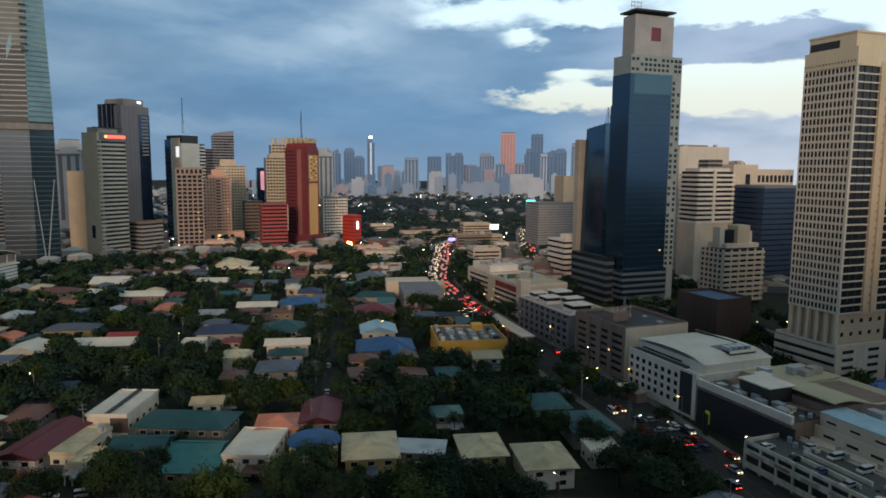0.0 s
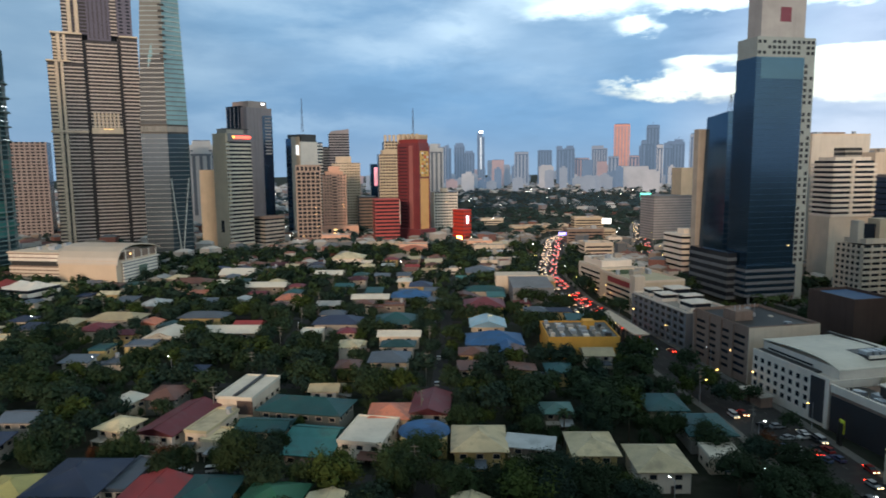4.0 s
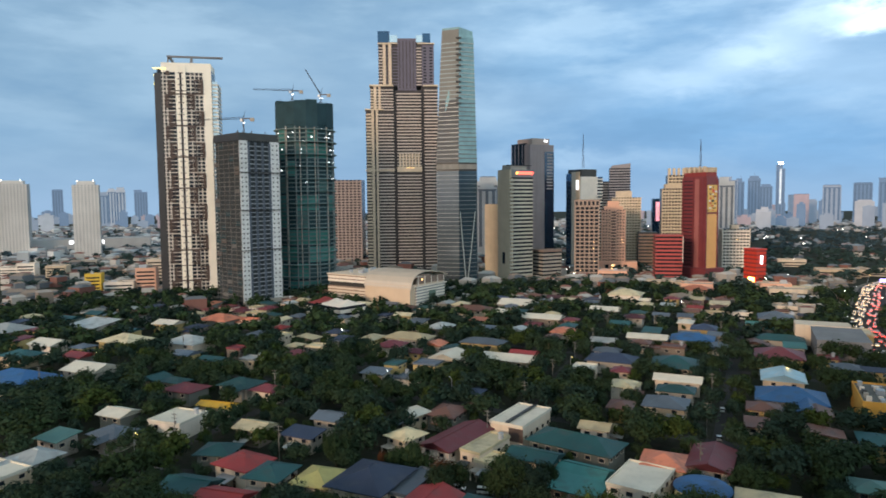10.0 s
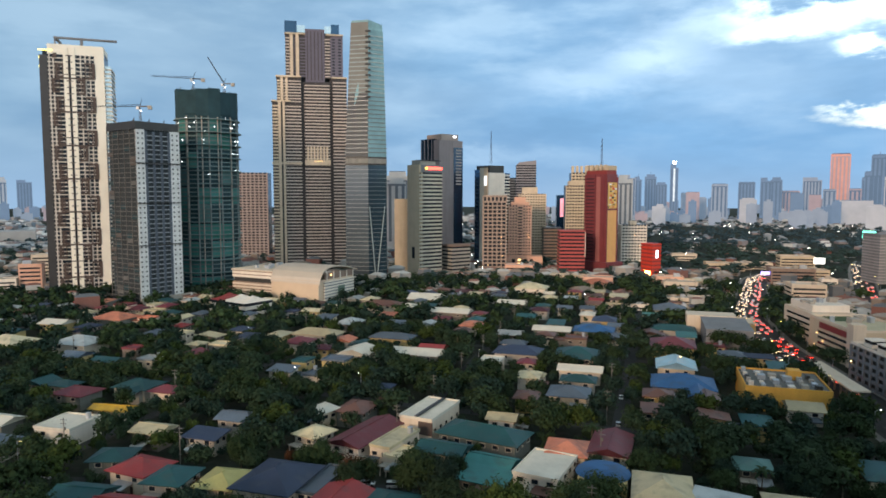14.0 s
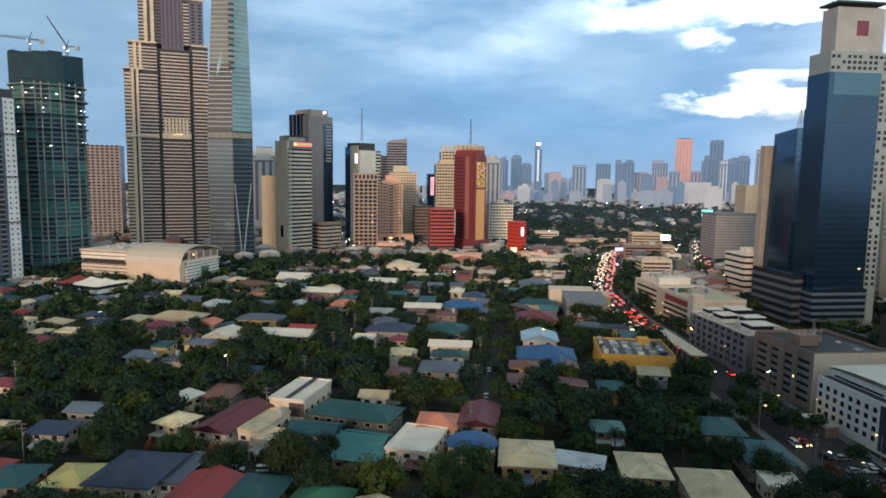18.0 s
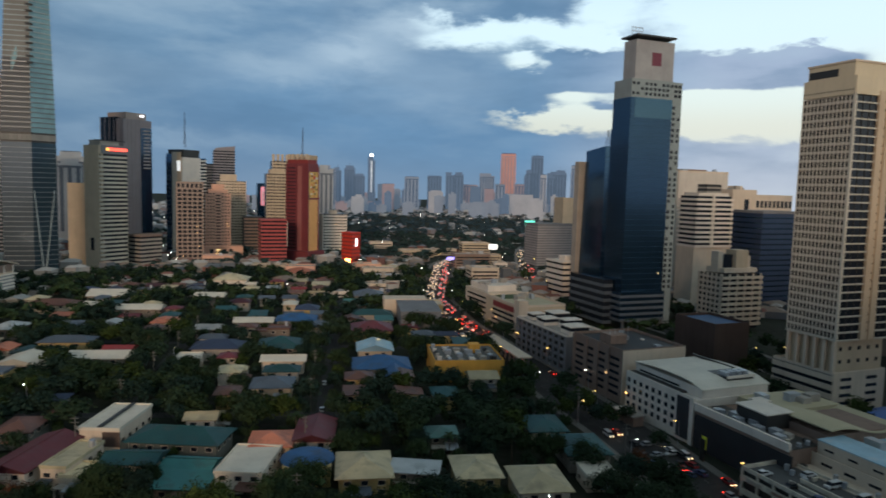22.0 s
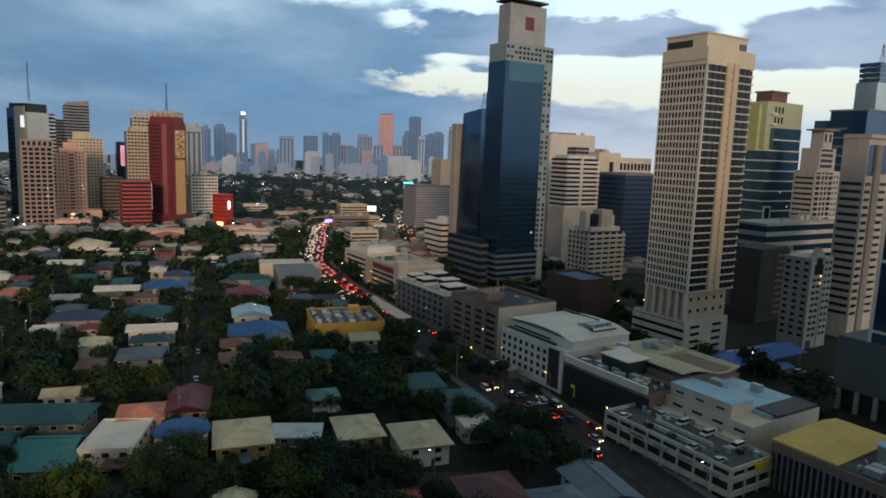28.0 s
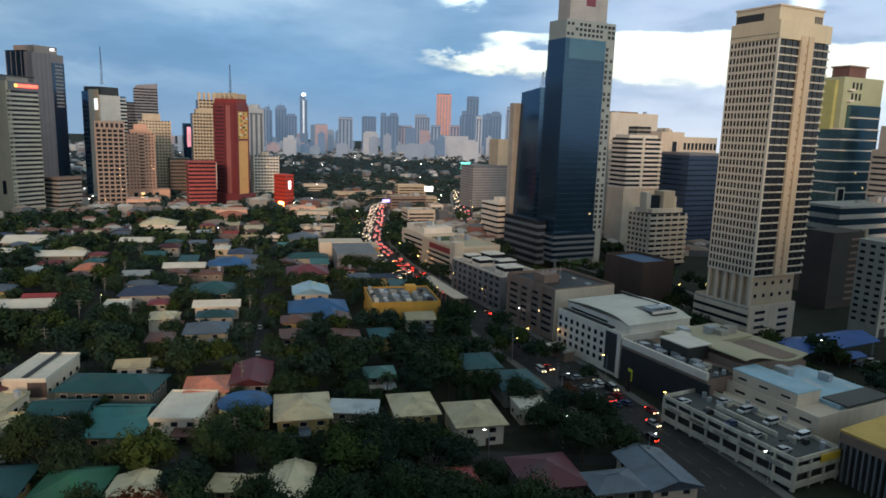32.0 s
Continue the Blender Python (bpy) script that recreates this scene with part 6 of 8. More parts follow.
for ob, f, w_, d_2, z0, z1, n in ((bt, "front", 31, 18, 26, 50, 1), (w3, "front", 33, 20, 4, 34, 2), (w2, "front", 35, 20, 46, 84, 1), (g1, "front", 37, 22, 50, 92, 3), (f_, "front", 26, 22, 2, 40, 4), (g_, "front", 27, 18, 2, 40, 4), (w7, "front", 18, 13, 2, 40, 2), (b5, "left", 60, 30, 30, 90, 2), (br, "left", 31, 36, 2, 18, 1), (tn, "left", 30, 46, 2, 12, 5), (l_, "front", 29, 20, 2, 44, 4)):
    lit(ob, face_pose(f, w_, d_2) @ pose(0, -0.6 if ob is not g1 else -2.2, 0), w_ if f == "front" else d_2, z0, z1, n, R, size=(0.9, 0.8))

# ---- village houses ----
ROOF = {
    "teal": (0.016, 0.072, 0.078), "pale_teal": (0.10, 0.23, 0.21), "white": (0.62, 0.62, 0.60), "salmon": (0.50, 0.17, 0.10),
    "maroon": (0.17, 0.035, 0.045), "blue": (0.022, 0.085, 0.21), "tan": (0.54, 0.44, 0.27), "cream": (0.57, 0.48, 0.31), "pale_grey": (0.38, 0.40, 0.40),
    "navy": (0.032, 0.046, 0.090), "yellow": (0.52, 0.46, 0.17), "red": (0.26, 0.035, 0.035), "green": (0.03, 0.16, 0.085), "brown": (0.14, 0.065, 0.05),
    "wine": (0.085, 0.018, 0.026), "mid_teal": (0.035, 0.15, 0.145), "slate": (0.10, 0.125, 0.16), "pale_blue": (0.34, 0.46, 0.56), "amber": (0.60, 0.34, 0.03)}
ROOFM = {k: mat(k + "_roof_sheet", c, 0.55, var=0.28, s1=0.2, s2=3.0, ribs=0.5, bump=0.35, rand=0.28, stain=tuple(0.55 * v + 0.03 for v in c)) for k, c in ROOF.items()}
WALLS = [M_white, M_cream, M_tan, M_white, M_cream, mat("ochre_wall", (0.50, 0.36, 0.15), 0.85, streak=0.4), mat("dull_brown_wall", (0.20, 0.16, 0.13), 0.85, streak=0.4), M_conc, mat("mossy_wall", (0.17, 0.17, 0.145), 0.9, streak=0.5)]
RECTS = []
HOUSE_FOOT = []
HR = random.Random(5)


def tray(bm, x0, x1, y0, y1, rim, floor, base, t):
    """A shallow tray: outer rim, sunk floor and underside in one piece."""
    def ring(a, z):
        return [bm.verts.new(p) for p in ((x0 + a, y0 + a, z), (x1 - a, y0 + a, z), (x1 - a, y1 - a, z), (x0 + a, y1 - a, z))]
    low, out, inn, sunk = ring(0, base), ring(0, rim), ring(t, rim), ring(t, floor)
    for a, b in ((low, out), (out, inn)):
        for i in range(4):
            j = (i + 1) % 4
            bm.faces.new((a[i], a[j], b[j], b[i]))
    bm.faces.new(low[::-1])
    bm.faces.new(sunk)
    for i in range(4):
        j = (i + 1) % 4
        bm.faces.new((inn[i], inn[j], sunk[j], sunk[i]))


def roof_mesh(kind, w, d, z, o=0.9):
    """Overhanging roof with thickness: hip, gable, shed, dome or flat with upstand."""
    bm = bmesh.new()
    x0, x1, y0, y1 = -w / 2 - o, w / 2 + o, -d / 2 - o, d / 2 + o
    if kind == "flat":
        tray(bm, -w / 2, w / 2, -d / 2, d / 2, z + 0.65, z + 0.15, z - 0.3, 0.3)
        return bm
    if kind == "dome":
        n, m = 20, 6
        rings = []
        for j in range(m):
            a = j / m * 1.35
            rings.append([bm.verts.new((x1 * math.cos(a) * math.cos(6.2832 * i / n), y1 * math.cos(a) * math.sin(6.2832 * i / n), z + 2.4 * math.sin(a))) for i in range(n)])
        for a, b in zip(rings, rings[1:]):
            for i in range(n):
                bm.faces.new((a[i], a[(i + 1) % n], b[(i + 1) % n], b[i]))
        bm.faces.new(rings[-1])
        bm.faces.new(rings[0][::-1])
        return bm
    long_x = w >= d
    rise = min(w, d) * (0.2 if kind == "hip" else 0.17)
    if kind == "shed":
        up = [(x0, y0, z), (x1, y0, z), (x1, y1, z + d * 0.13), (x0, y1, z + d * 0.13)]
        faces = [(0, 1, 2, 3)]
    else:
        k = (min(w, d) / 2 if kind == "hip" else 0.0)
        if long_x:
            ridge = [(x0 + (k + o if k else 0), 0, z + rise), (x1 - (k + o if k else 0), 0, z + rise)]
            faces = [(0, 1, 5, 4), (2, 3, 4, 5), (1, 2, 5), (3, 0, 4)]
        else:
            ridge = [(0, y0 + (k + o if k else 0), z + rise), (0, y1 - (k + o if k else 0), z + rise)]
            faces = [(0, 1, 4), (1, 2, 5, 4), (2, 3, 5), (3, 0, 4, 5)]
        up = [(x0, y0, z), (x1, y0, z), (x1, y1, z), (x0, y1, z)] + ridge
    top = [bm.verts.new(p) for p in up]
    low = [bm.verts.new((p[0], p[1], p[2] - 0.28)) for p in up]
    for f in faces:
        bm.faces.new([top[i] for i in f])
        bm.faces.new([low[i] for i in reversed(f)])
    for i in range(4):
        j = (i + 1) % 4
        if kind == "gable" and len(up) == 6:
            e = 4 if (long_x and i == 3) or (not long_x and i == 0) else 5
            if (long_x and i in (1, 3)) or (not long_x and i in (0, 2)):
                bm.faces.new((top[i], low[i], low[e], top[e]))
                bm.faces.new((top[e], low[e], low[j], top[j]))
                continue
        bm.faces.new((low[i], low[j], top[j], top[i]))
    return bm


HOUSE_MESH = {}


def house(x, y, rot, w, d, kind, colour, wall=None, tall=None, annex=False):
    """One house: walls, overhanging roof, windows, door, sometimes a porch and a water tank."""
    w, d = max(6, min(w, 30)), max(6, min(d, 26))
    z = tall or HR.choice((5.8, 6.0, 6.2))
    RECTS.append((x, y, radians(rot), w, d))
    HOUSE_FOOT.append((x - 0.5 * (w * math.cos(radians(rot)) - d * math.sin(radians(rot))), y - 0.5 * (w * math.sin(radians(rot)) + d * math.cos(radians(rot))), radians(rot), w, d))
    names = {"teal": "dark teal", "mid_teal": "teal green", "pale_teal": "pale teal", "pale_grey": "pale grey", "pale_blue": "pale blue"}
    forms = {"hip": "hipped sheet roof", "gable": "gabled sheet roof", "shed": "lean-to sheet roof", "dome": "rounded sheet roof", "flat": "flat roof and parapet"}
    wm = wall or HR.choice(WALLS if colour in ("white", "cream", "tan", "salmon", "red") else WALLS[2:3] + WALLS[4:])
    hs = thing("house", pose(x, y, 0, 0, 0, rot), "two-storey house with %s %s among trees" % (names.get(colour, colour), forms[kind]), "house", "village houses")
    walls = box(-w / 2 + 0.25, w / 2 - 0.25, -d / 2 + 0.25, d / 2 - 0.25, 0, z)
    roof = roof_mesh(kind, w, d, z)
    if annex:
        side, ax, ay = HR.choice((-1, 1)), w * HR.uniform(0.35, 0.6), d * HR.uniform(0.6, 1.0)
        cx, cy, az = side * (w / 2 + ax / 2 - 1.2), HR.uniform(-0.3, 0.1) * d, z - HR.uniform(1.2, 2.6)
        part("annex_wall", box(cx - ax / 2, cx + ax / 2, cy - ay / 2, cy + ay / 2, 0, az), wm, hs)
        low = roof_mesh(HR.choice(("hip", "gable", "flat")), ax, ay, az, 0.6)
        bmesh.ops.translate(low, vec=(cx, cy, 0), verts=low.verts[:])
        part("annex_roof", low, ROOFM[colour], hs)
    part("wall", walls, wm, hs)
    part("roof", roof, ROOFM[colour], hs)
    near = math.hypot(x, y)
    if kind in ("hip", "gable") and near < 330:
        rise = min(w, d) * (0.2 if kind == "hip" else 0.17)
        e = (min(w, d) / 2 if kind == "hip" else -0.8)
        a, b = ((-w / 2 + e, 0), (w / 2 - e, 0)) if w >= d else ((0, -d / 2 + e), (0, d / 2 - e))
        if abs(a[0] - b[0]) + abs(a[1] - b[1]) > 1.2:
            part("ridge_cap", tube((*a, z + rise + 0.03), (*b, z + rise + 0.03), 0.2, 0.2, 5), ROOFM[colour], hs)
    if kind == "hip" and 225 < near < 340 and min(w, d) > 8.5 and HR.random() < 0.6:
        ww, px = w * HR.uniform(0.3, 0.42), HR.choice((-1, 1)) * w * 0.22
        y0 = -d / 2 - HR.uniform(1.2, 2.4)
        part("porch_wall", box(px - ww / 2, px + ww / 2, y0 + 0.6, -d / 2 + 0.6, 0, z - 0.4), wm, hs)
        rr = ww * 0.24
        q = prism([(px - ww / 2 - 0.6, 0), (px + ww / 2 + 0.6, 0), (px, rr)], 0, d / 2 - y0 - d * 0.28)
        g = part("porch_gable", q, ROOFM[colour], hs)
        g.matrix_basis = pose(0, -d * 0.28, z - 0.35, 90, 0, 0)
        part("gable_face", prism([(px - ww / 2 + 0.1, 0.12), (px + ww / 2 - 0.1, 0.12), (px, rr - 0.3)], 0, 0.12), wm, hs).matrix_basis = pose(0, y0, z - 0.35, 90, 0, 0)
    if near < 330 and kind != "dome" and HR.random() < 0.35:
        lx, ly = HR.uniform(-0.5, 0.1) * w, d / 2 + 0.1
        part("lean_to", roof_mesh("shed", w * 0.4, 4.2, 3.0, 0.2), HR.choice((ROOFM["pale_grey"], ROOFM["brown"], ROOFM["slate"], M_galv)), hs).matrix_basis = pose(lx + w * 0.2, -d / 2 - 2.0, 0)
    if kind in ("gable",):
        bm = bmesh.new()
        rise = min(w, d) * 0.17 - 0.4
        if w >= d:
            for s in (-1, 1):
                bm.faces.new([bm.verts.new((s * (w / 2 - 0.25), q, zz)) for q, zz in ((-d / 2 + 0.3, z), (d / 2 - 0.3, z), (0, z + rise))])
        else:
            for s in (-1, 1):
                bm.faces.new([bm.verts.new((q, s * (d / 2 - 0.25), zz)) for q, zz in ((-w / 2 + 0.3, z), (w / 2 - 0.3, z), (0, z + rise))])
        part("gable_wall", bm, wm, hs)
    if "pane" not in HOUSE_MESH:
        HOUSE_MESH["pane"] = bpy.data.meshes.new("window")
        bm = bmesh.new()
        tray(bm, -1.05, 1.05, -0.78, 0.78, -0.1, -0.02, 0.12, 0.14)
        for v in bm.verts:
            v.co = (v.co.x, v.co.z, v.co.y)
        bm.to_mesh(HOUSE_MESH["pane"])
        bm.free()
        HOUSE_MESH["pane"].materials.append(M_winglass)
        HOUSE_MESH["pane"].materials.append(M_cream)
        HOUSE_MESH["pane"].polygons.foreach_set("material_index", [1] * 9 + [0] + [1] * 4)
    for face, run in (("front", w), ("left", d), ("right", d)):
        fp = pose(-w / 2 + 0.25, -d / 2 + 0.25, 0) @ face_pose(face, w - 0.5, d - 0.5)
        if face != "front" and math.hypot(x, y) > 260:
            continue
        n = max(2, int(run / 4.5)) if math.hypot(x, y) < 260 else 2
        for i in range(n):
            for zz in ((1.8,) if z < 5.4 else (4.4, 1.8) if face == "front" and math.hypot(x, y) < 200 else (4.4,)):
                share("window", HOUSE_MESH["pane"], hs, fp @ pose((i + 0.5) * (run - 0.5) / n, 0, zz))
    if math.hypot(x, y) < 230:
        part("door", box(w * 0.1, w * 0.1 + 1.0, -d / 2 + 0.16, -d / 2 + 0.4, 0, 2.1), M_choc, hs)
    if HR.random() < 0.4 and kind != "dome" and math.hypot(x, y) < 230:
        part("porch_roof", box(-w / 2 + 0.5, w * 0.05, -d / 2 - 3.2, -d / 2 + 0.2, 2.9, 3.15), ROOFM[colour] if HR.random() < 0.6 else M_conc, hs)
        for q in (-w / 2 + 0.8, w * 0.05 - 0.4):
            part("porch_post", box(q, q + 0.25, -d / 2 - 3.0, -d / 2 - 2.75, 0, 2.9), M_white, hs)
    if HR.random() < 0.25 and kind == "flat":
        part("water_tank", tube((w * 0.3, d * 0.3, z), (w * 0.3, d * 0.3, z + 2.2), 0.9, 0.9, 10), M_galv, hs)
    return hs


split = house(-103.1, 211.4, 0, 12.9, 23.7, "flat", "white", M_cream, tall=8.4)
part("roof_slot", box(-0.7, 0.7, -11.4, 11.4, 8.9, 9.2), M_dark, split, "dark slot between two white roof slabs")
# Brown panel laid on the cream wall, painting that side's shade.
part("shaded_side", box(1.0, 6.4, -11.75, -11.5, 3.0, 7.6), M_choc, split)
house(-79.1, 203.1, -3, 27.8, 14.0, "hip", "teal")
house(-85.7, 185.1, 2, 14.2, 9.4, "gable", "teal")
house(-69.6, 185.4, -2, 13.6, 8.6, "gable", "mid_teal", tall=4.6)
house(-67.9, 175.6, -2, 13.6, 8.6, "shed", "mid_teal", tall=3.8)
house(-53.2, 186.5, -2, 13.6, 20.0, "flat", "white", M_white)
house(-50.9, 202.7, 8, 12.1, 13.0, "hip", "salmon")
house(-38.9, 211.1, 4, 11.4, 19.0, "gable", "maroon", M_white)
house(-36.7, 187.5, 8, 13.9, 12.6, "dome", "blue")
house(-20.1, 184.3, 8, 14.4, 17.5, "hip", "tan")
house(-5.4, 183.4, -5, 12.6, 6.4, "shed", "pale_grey")
house(11.6, 185.0, 8, 11.8, 15.0, "hip", "tan")
house(28.6, 178.0, 8, 13.4, 16.0, "hip", "tan")
house(36.5, 223.0, 8, 12.0, 15.0, "hip", "teal")
house(46.0, 204.4, 8, 12.9, 16.2, "hip", "teal")
house(47.2, 188.0, 8, 9.5, 9.5, "flat", "white", tall=4.6)
house(-114.7, 186.8, -3, 11.4, 26, "gable", "maroon", M_white)
house(-102.9, 185.0, -3, 7.6, 19.0, "flat", "cream", M_cream, tall=6.6)
house(-97.8, 178.5, -3, 6.0, 10.0, "flat", "cream", M_cream, tall=5.0)
house(-131.0, 180.2, -9, 9.0, 10.0, "hip", "tan")
house(-117.7, 144.8, 8, 16.8, 19.8, "hip", "navy", M_cream, tall=6.8)
house(-106.8, 150.5, 6, 5.6, 19.0, "flat", "slate", M_white, tall=5.6)
house(-132.1, 139.0, 14, 10.8, 12.5, "hip", "yellow")
house(-95.3, 139.8, 6, 12.6, 17.6, "gable", "red")
house(-82.2, 143.9, 6, 12.1, 14.6, "hip", "teal")
house(-65.4, 143.3, 0, 13.2, 14.0, "hip", "green")
house(-141.7, 200.6, -20, 8.0, 6.9, "shed", "white")
house(-132.3, 208.8, 6, 10.5, 13.7, "hip", "brown")
house(-136.2, 236.2, 8, 5.3, 6.6, "hip", "navy")
house(-178.8, 285.0, 8, 14.9, 16.5, "gable", "white")
house(-150.6, 296.7, 8, 26.0, 13.0, "gable", "white")
house(-181.0, 323.6, 8, 23.2, 11.6, "hip", "slate")
house(-242.5, 301.0, 8, 9.6, 13.9, "hip", "cream")
house(-224.4, 313.4, 8, 25.9, 13.7, "hip", "tan")
house(-220.6, 290.9, 8, 12.2, 13.7, "hip", "maroon")
house(-226.4, 350.0, 8, 13.1, 16.4, "hip", "pale_grey")
house(-184.6, 411.1, 8, 25.6, 12.8, "gable", "white")
house(-106.1, 319.8, 8, 22.5, 14.9, "hip", "navy")
house(-69.5, 298.0, 8, 18.6, 9.3, "gable", "white")
house(-66.4, 281.7, 8, 13.9, 9.2, "hip", "teal")
house(-65.4, 261.8, 8, 15.2, 14.1, "hip", "slate")
house(-79.2, 249.7, 8, 8.2, 10.3, "hip", "brown")
house(-83.9, 392.2, 8, 22.2, 15.2, "hip", "blue")
house(-84.1, 425.4, 8, 14.1, 13.2, "hip", "navy")
house(-105.9, 381.0, 8, 20.8, 10.8, "gable", "white")
house(-37.4, 370.4, 8, 21.5, 20.0, "hip", "maroon")
house(-42.1, 413.9, 8, 24.5, 12.3, "hip", "teal")
house(-25.3, 295.7, 8, 24.4, 18.8, "hip", "blue")
house(-31.1, 325.1, 8, 16.3, 16.8, "gable", "pale_blue")
house(-12.9, 456.0, 8, 29.6, 20.0, "flat", "cream")
house(3.2, 255.9, 8, 9.2, 11.5, "hip", "teal")
house(1.9, 212.7, 8, 9.2, 9.2, "hip", "pale_teal")
house(-154.4, 374.2, 8, 11.4, 14.2, "hip", "salmon")
house(-159.4, 463.4, 8, 18.8, 13.0, "gable", "white")
house(-227.4, 459.0, 8, 23.0, 20.0, "gable", "white")
house(-243.8, 419.5, 8, 29.1, 14.5, "hip", "brown")
house(-126.8, 603.9, 8, 25.4, 20.0, "hip", "salmon")
house(-171.0, 548.9, 8, 25.8, 20.0, "hip", "cream")
house(-77.7, 327.5, 8, 21.2, 20.0, "hip", "teal")
house(-52.3, 489.5, 8, 20.2, 20.0, "hip", "slate")
house(-55.3, 653.4, 8, 27.6, 20.0, "flat", "cream")
house(-213.5, 151.2, 12, 14.5, 15.2, "flat", "white", M_white)
house(-237.9, 143.2, 8, 11.3, 9.0, "gable", "white")
house(-315.3, 176.7, 8, 20.1, 16.1, "gable", "white")
house(-325.4, 148.8, 8, 43.3, 20.0, "hip", "blue")
house(-244.8, 177.8, 8, 14.5, 11.6, "hip", "maroon")
house(-230.1, 195.3, 8, 15.4, 12.3, "hip", "teal")
house(-213.5, 194.8, 8, 10.8, 8.7, "hip", "maroon")
house(-174.8, 138.2, 26, 10.8, 10.1, "hip", "teal")
house(-159.8, 135.4, 2, 13.1, 11.6, "hip", "red")
house(-146.4, 134.2, 14, 10.6, 12.0, "hip", "teal")
house(-159.4, 115.6, 14, 12.8, 11.3, "gable", "teal")
house(-144.3, 114.6, 14, 12.1, 11.0, "gable", "red")
house(-217.6, 91.4, 8, 15.7, 12.6, "flat", "white")
house(-220.2, 104.3, 8, 12.4, 9.9, "hip", "pale_grey")
house(-231.1, 116.7, 8, 10.2, 8.2, "shed", "pale_teal")
house(-426.4, 241.6, 8, 25.2, 20.0, "shed", "pale_grey")
house(-361.5, 223.8, 8, 23.2, 18.6, "hip", "cream")
house(-327.5, 241.1, 8, 22.0, 17.6, "hip", "pale_grey")
house(-371.6, 299.2, 8, 22.3, 17.9, "hip", "salmon")
house(-220.2, 129.9, 8, 12.1, 9.7, "hip", "slate")
house(-393.0, 197.8, 8, 18.4, 14.7, "gable", "white")
house(-374.5, 173.4, 8, 17.5, 14.0, "hip", "teal")
house(-459.3, 205.2, 8, 24.8, 19.9, "hip", "pale_grey")
house(-388.1, 271.0, 8, 16.0, 12.8, "gable", "white")
house(41.0, 144.8, 8, 14.0, 14.5, "hip", "wine")
house(20.5, 143.9, 8, 4.1, 6.5, "hip", "red")
house(68.6, 145.3, 8, 11.9, 17.8, "gable", "slate")
house(55.6, 139.3, 8, 11.6, 8.5, "hip", "slate")
house(-18.6, 142.1, -3, 8.7, 15.6, "gable", "cream")
house(-30.6, 142.9, -5, 9.6, 6.6, "hip", "tan")
house(-51.4, 141.4, 2, 10.2, 10.3, "gable", "cream")
house(-219.0, 173.5, 14, 15.0, 6.0, "gable", "amber", tall=4.0)

# ---- more houses along the village streets ----
def inside(px, py, rect, m):
    x, y, a, w, d = rect
    u, v = px - x, py - y
    p, q = u * math.cos(a) + v * math.sin(a), -u * math.sin(a) + v * math.cos(a)
    return p, q


def near_house(px, py, m):
    for rc in RECTS:
        p, q = inside(px, py, rc, m)
        if abs(p) < rc[3] / 2 + m and abs(q) < rc[4] / 2 + m:
            return True
    return False


def near_foot(px, py, m):
    for rc in BIG:
        p, q = inside(px, py, rc, m)
        if -m < p < rc[3] + m and -m < q < rc[4] + m:
            return True
    return False


def near_road(px, py, m):
    for line, wide in ROADS:
        for a, b in zip(line[::2], line[2::2]):
            ax, ay, bx, by = a[0], a[1], b[0], b[1]
            dx, dy = bx - ax, by - ay
            t = max(0, min(1, ((px - ax) * dx + (py - ay) * dy) / (dx * dx + dy * dy)))
            if math.hypot(px - ax - t * dx, py - ay - t * dy) < wide / 2 + m:
                return True
    return False


BIG = [f for f in FOOT if f[3] * f[4] > 200 and f[3:5] != (0, 0)]
PAL = ["cream", "brown", "salmon", "maroon", "teal", "teal", "maroon", "brown", "slate", "pale_grey", "white", "tan", "navy", "red", "tan", "teal", "brown", "slate", "navy", "slate", "mid_teal", "wine"]
made = 0
for row in range(36):
    for col in range(40):
        v, u = 100 + row * 20 + HR.uniform(-4, 4), -560 + col * 18 + HR.uniform(-4, 4)
        x, y = u * math.cos(0.2) - (v - 300) * math.sin(0.16), v + u * math.sin(0.2)
        bear = math.degrees(math.atan2(-x, y))
        far = math.hypot(x, y)
        if not (-4 < bear < 66) or far < 225 or far > 560 or x > 30 - max(0, y - 300) * 0.12:
            continue
        if HR.random() < ((0.60 if bear > 24 else 0.40) if far < 330 else 0.35 if bear > 24 else 0.12):
            continue
        w, d = HR.uniform(7.5, 13), HR.uniform(7, 11)
        if near_house(x, y, 6.0) or near_foot(x, y, 8) or near_road(x, y, 6) or HR.random() < 0.12:
            continue
        house(x, y, HR.choice((8, 8, 8, 98)), w, d, HR.choice(("hip", "hip", "gable", "gable", "flat", "shed")), HR.choice(PAL), annex=HR.random() < 0.42)
        made += 1

# ---- far low town: more of these than one could count ----
FR = random.Random(21)


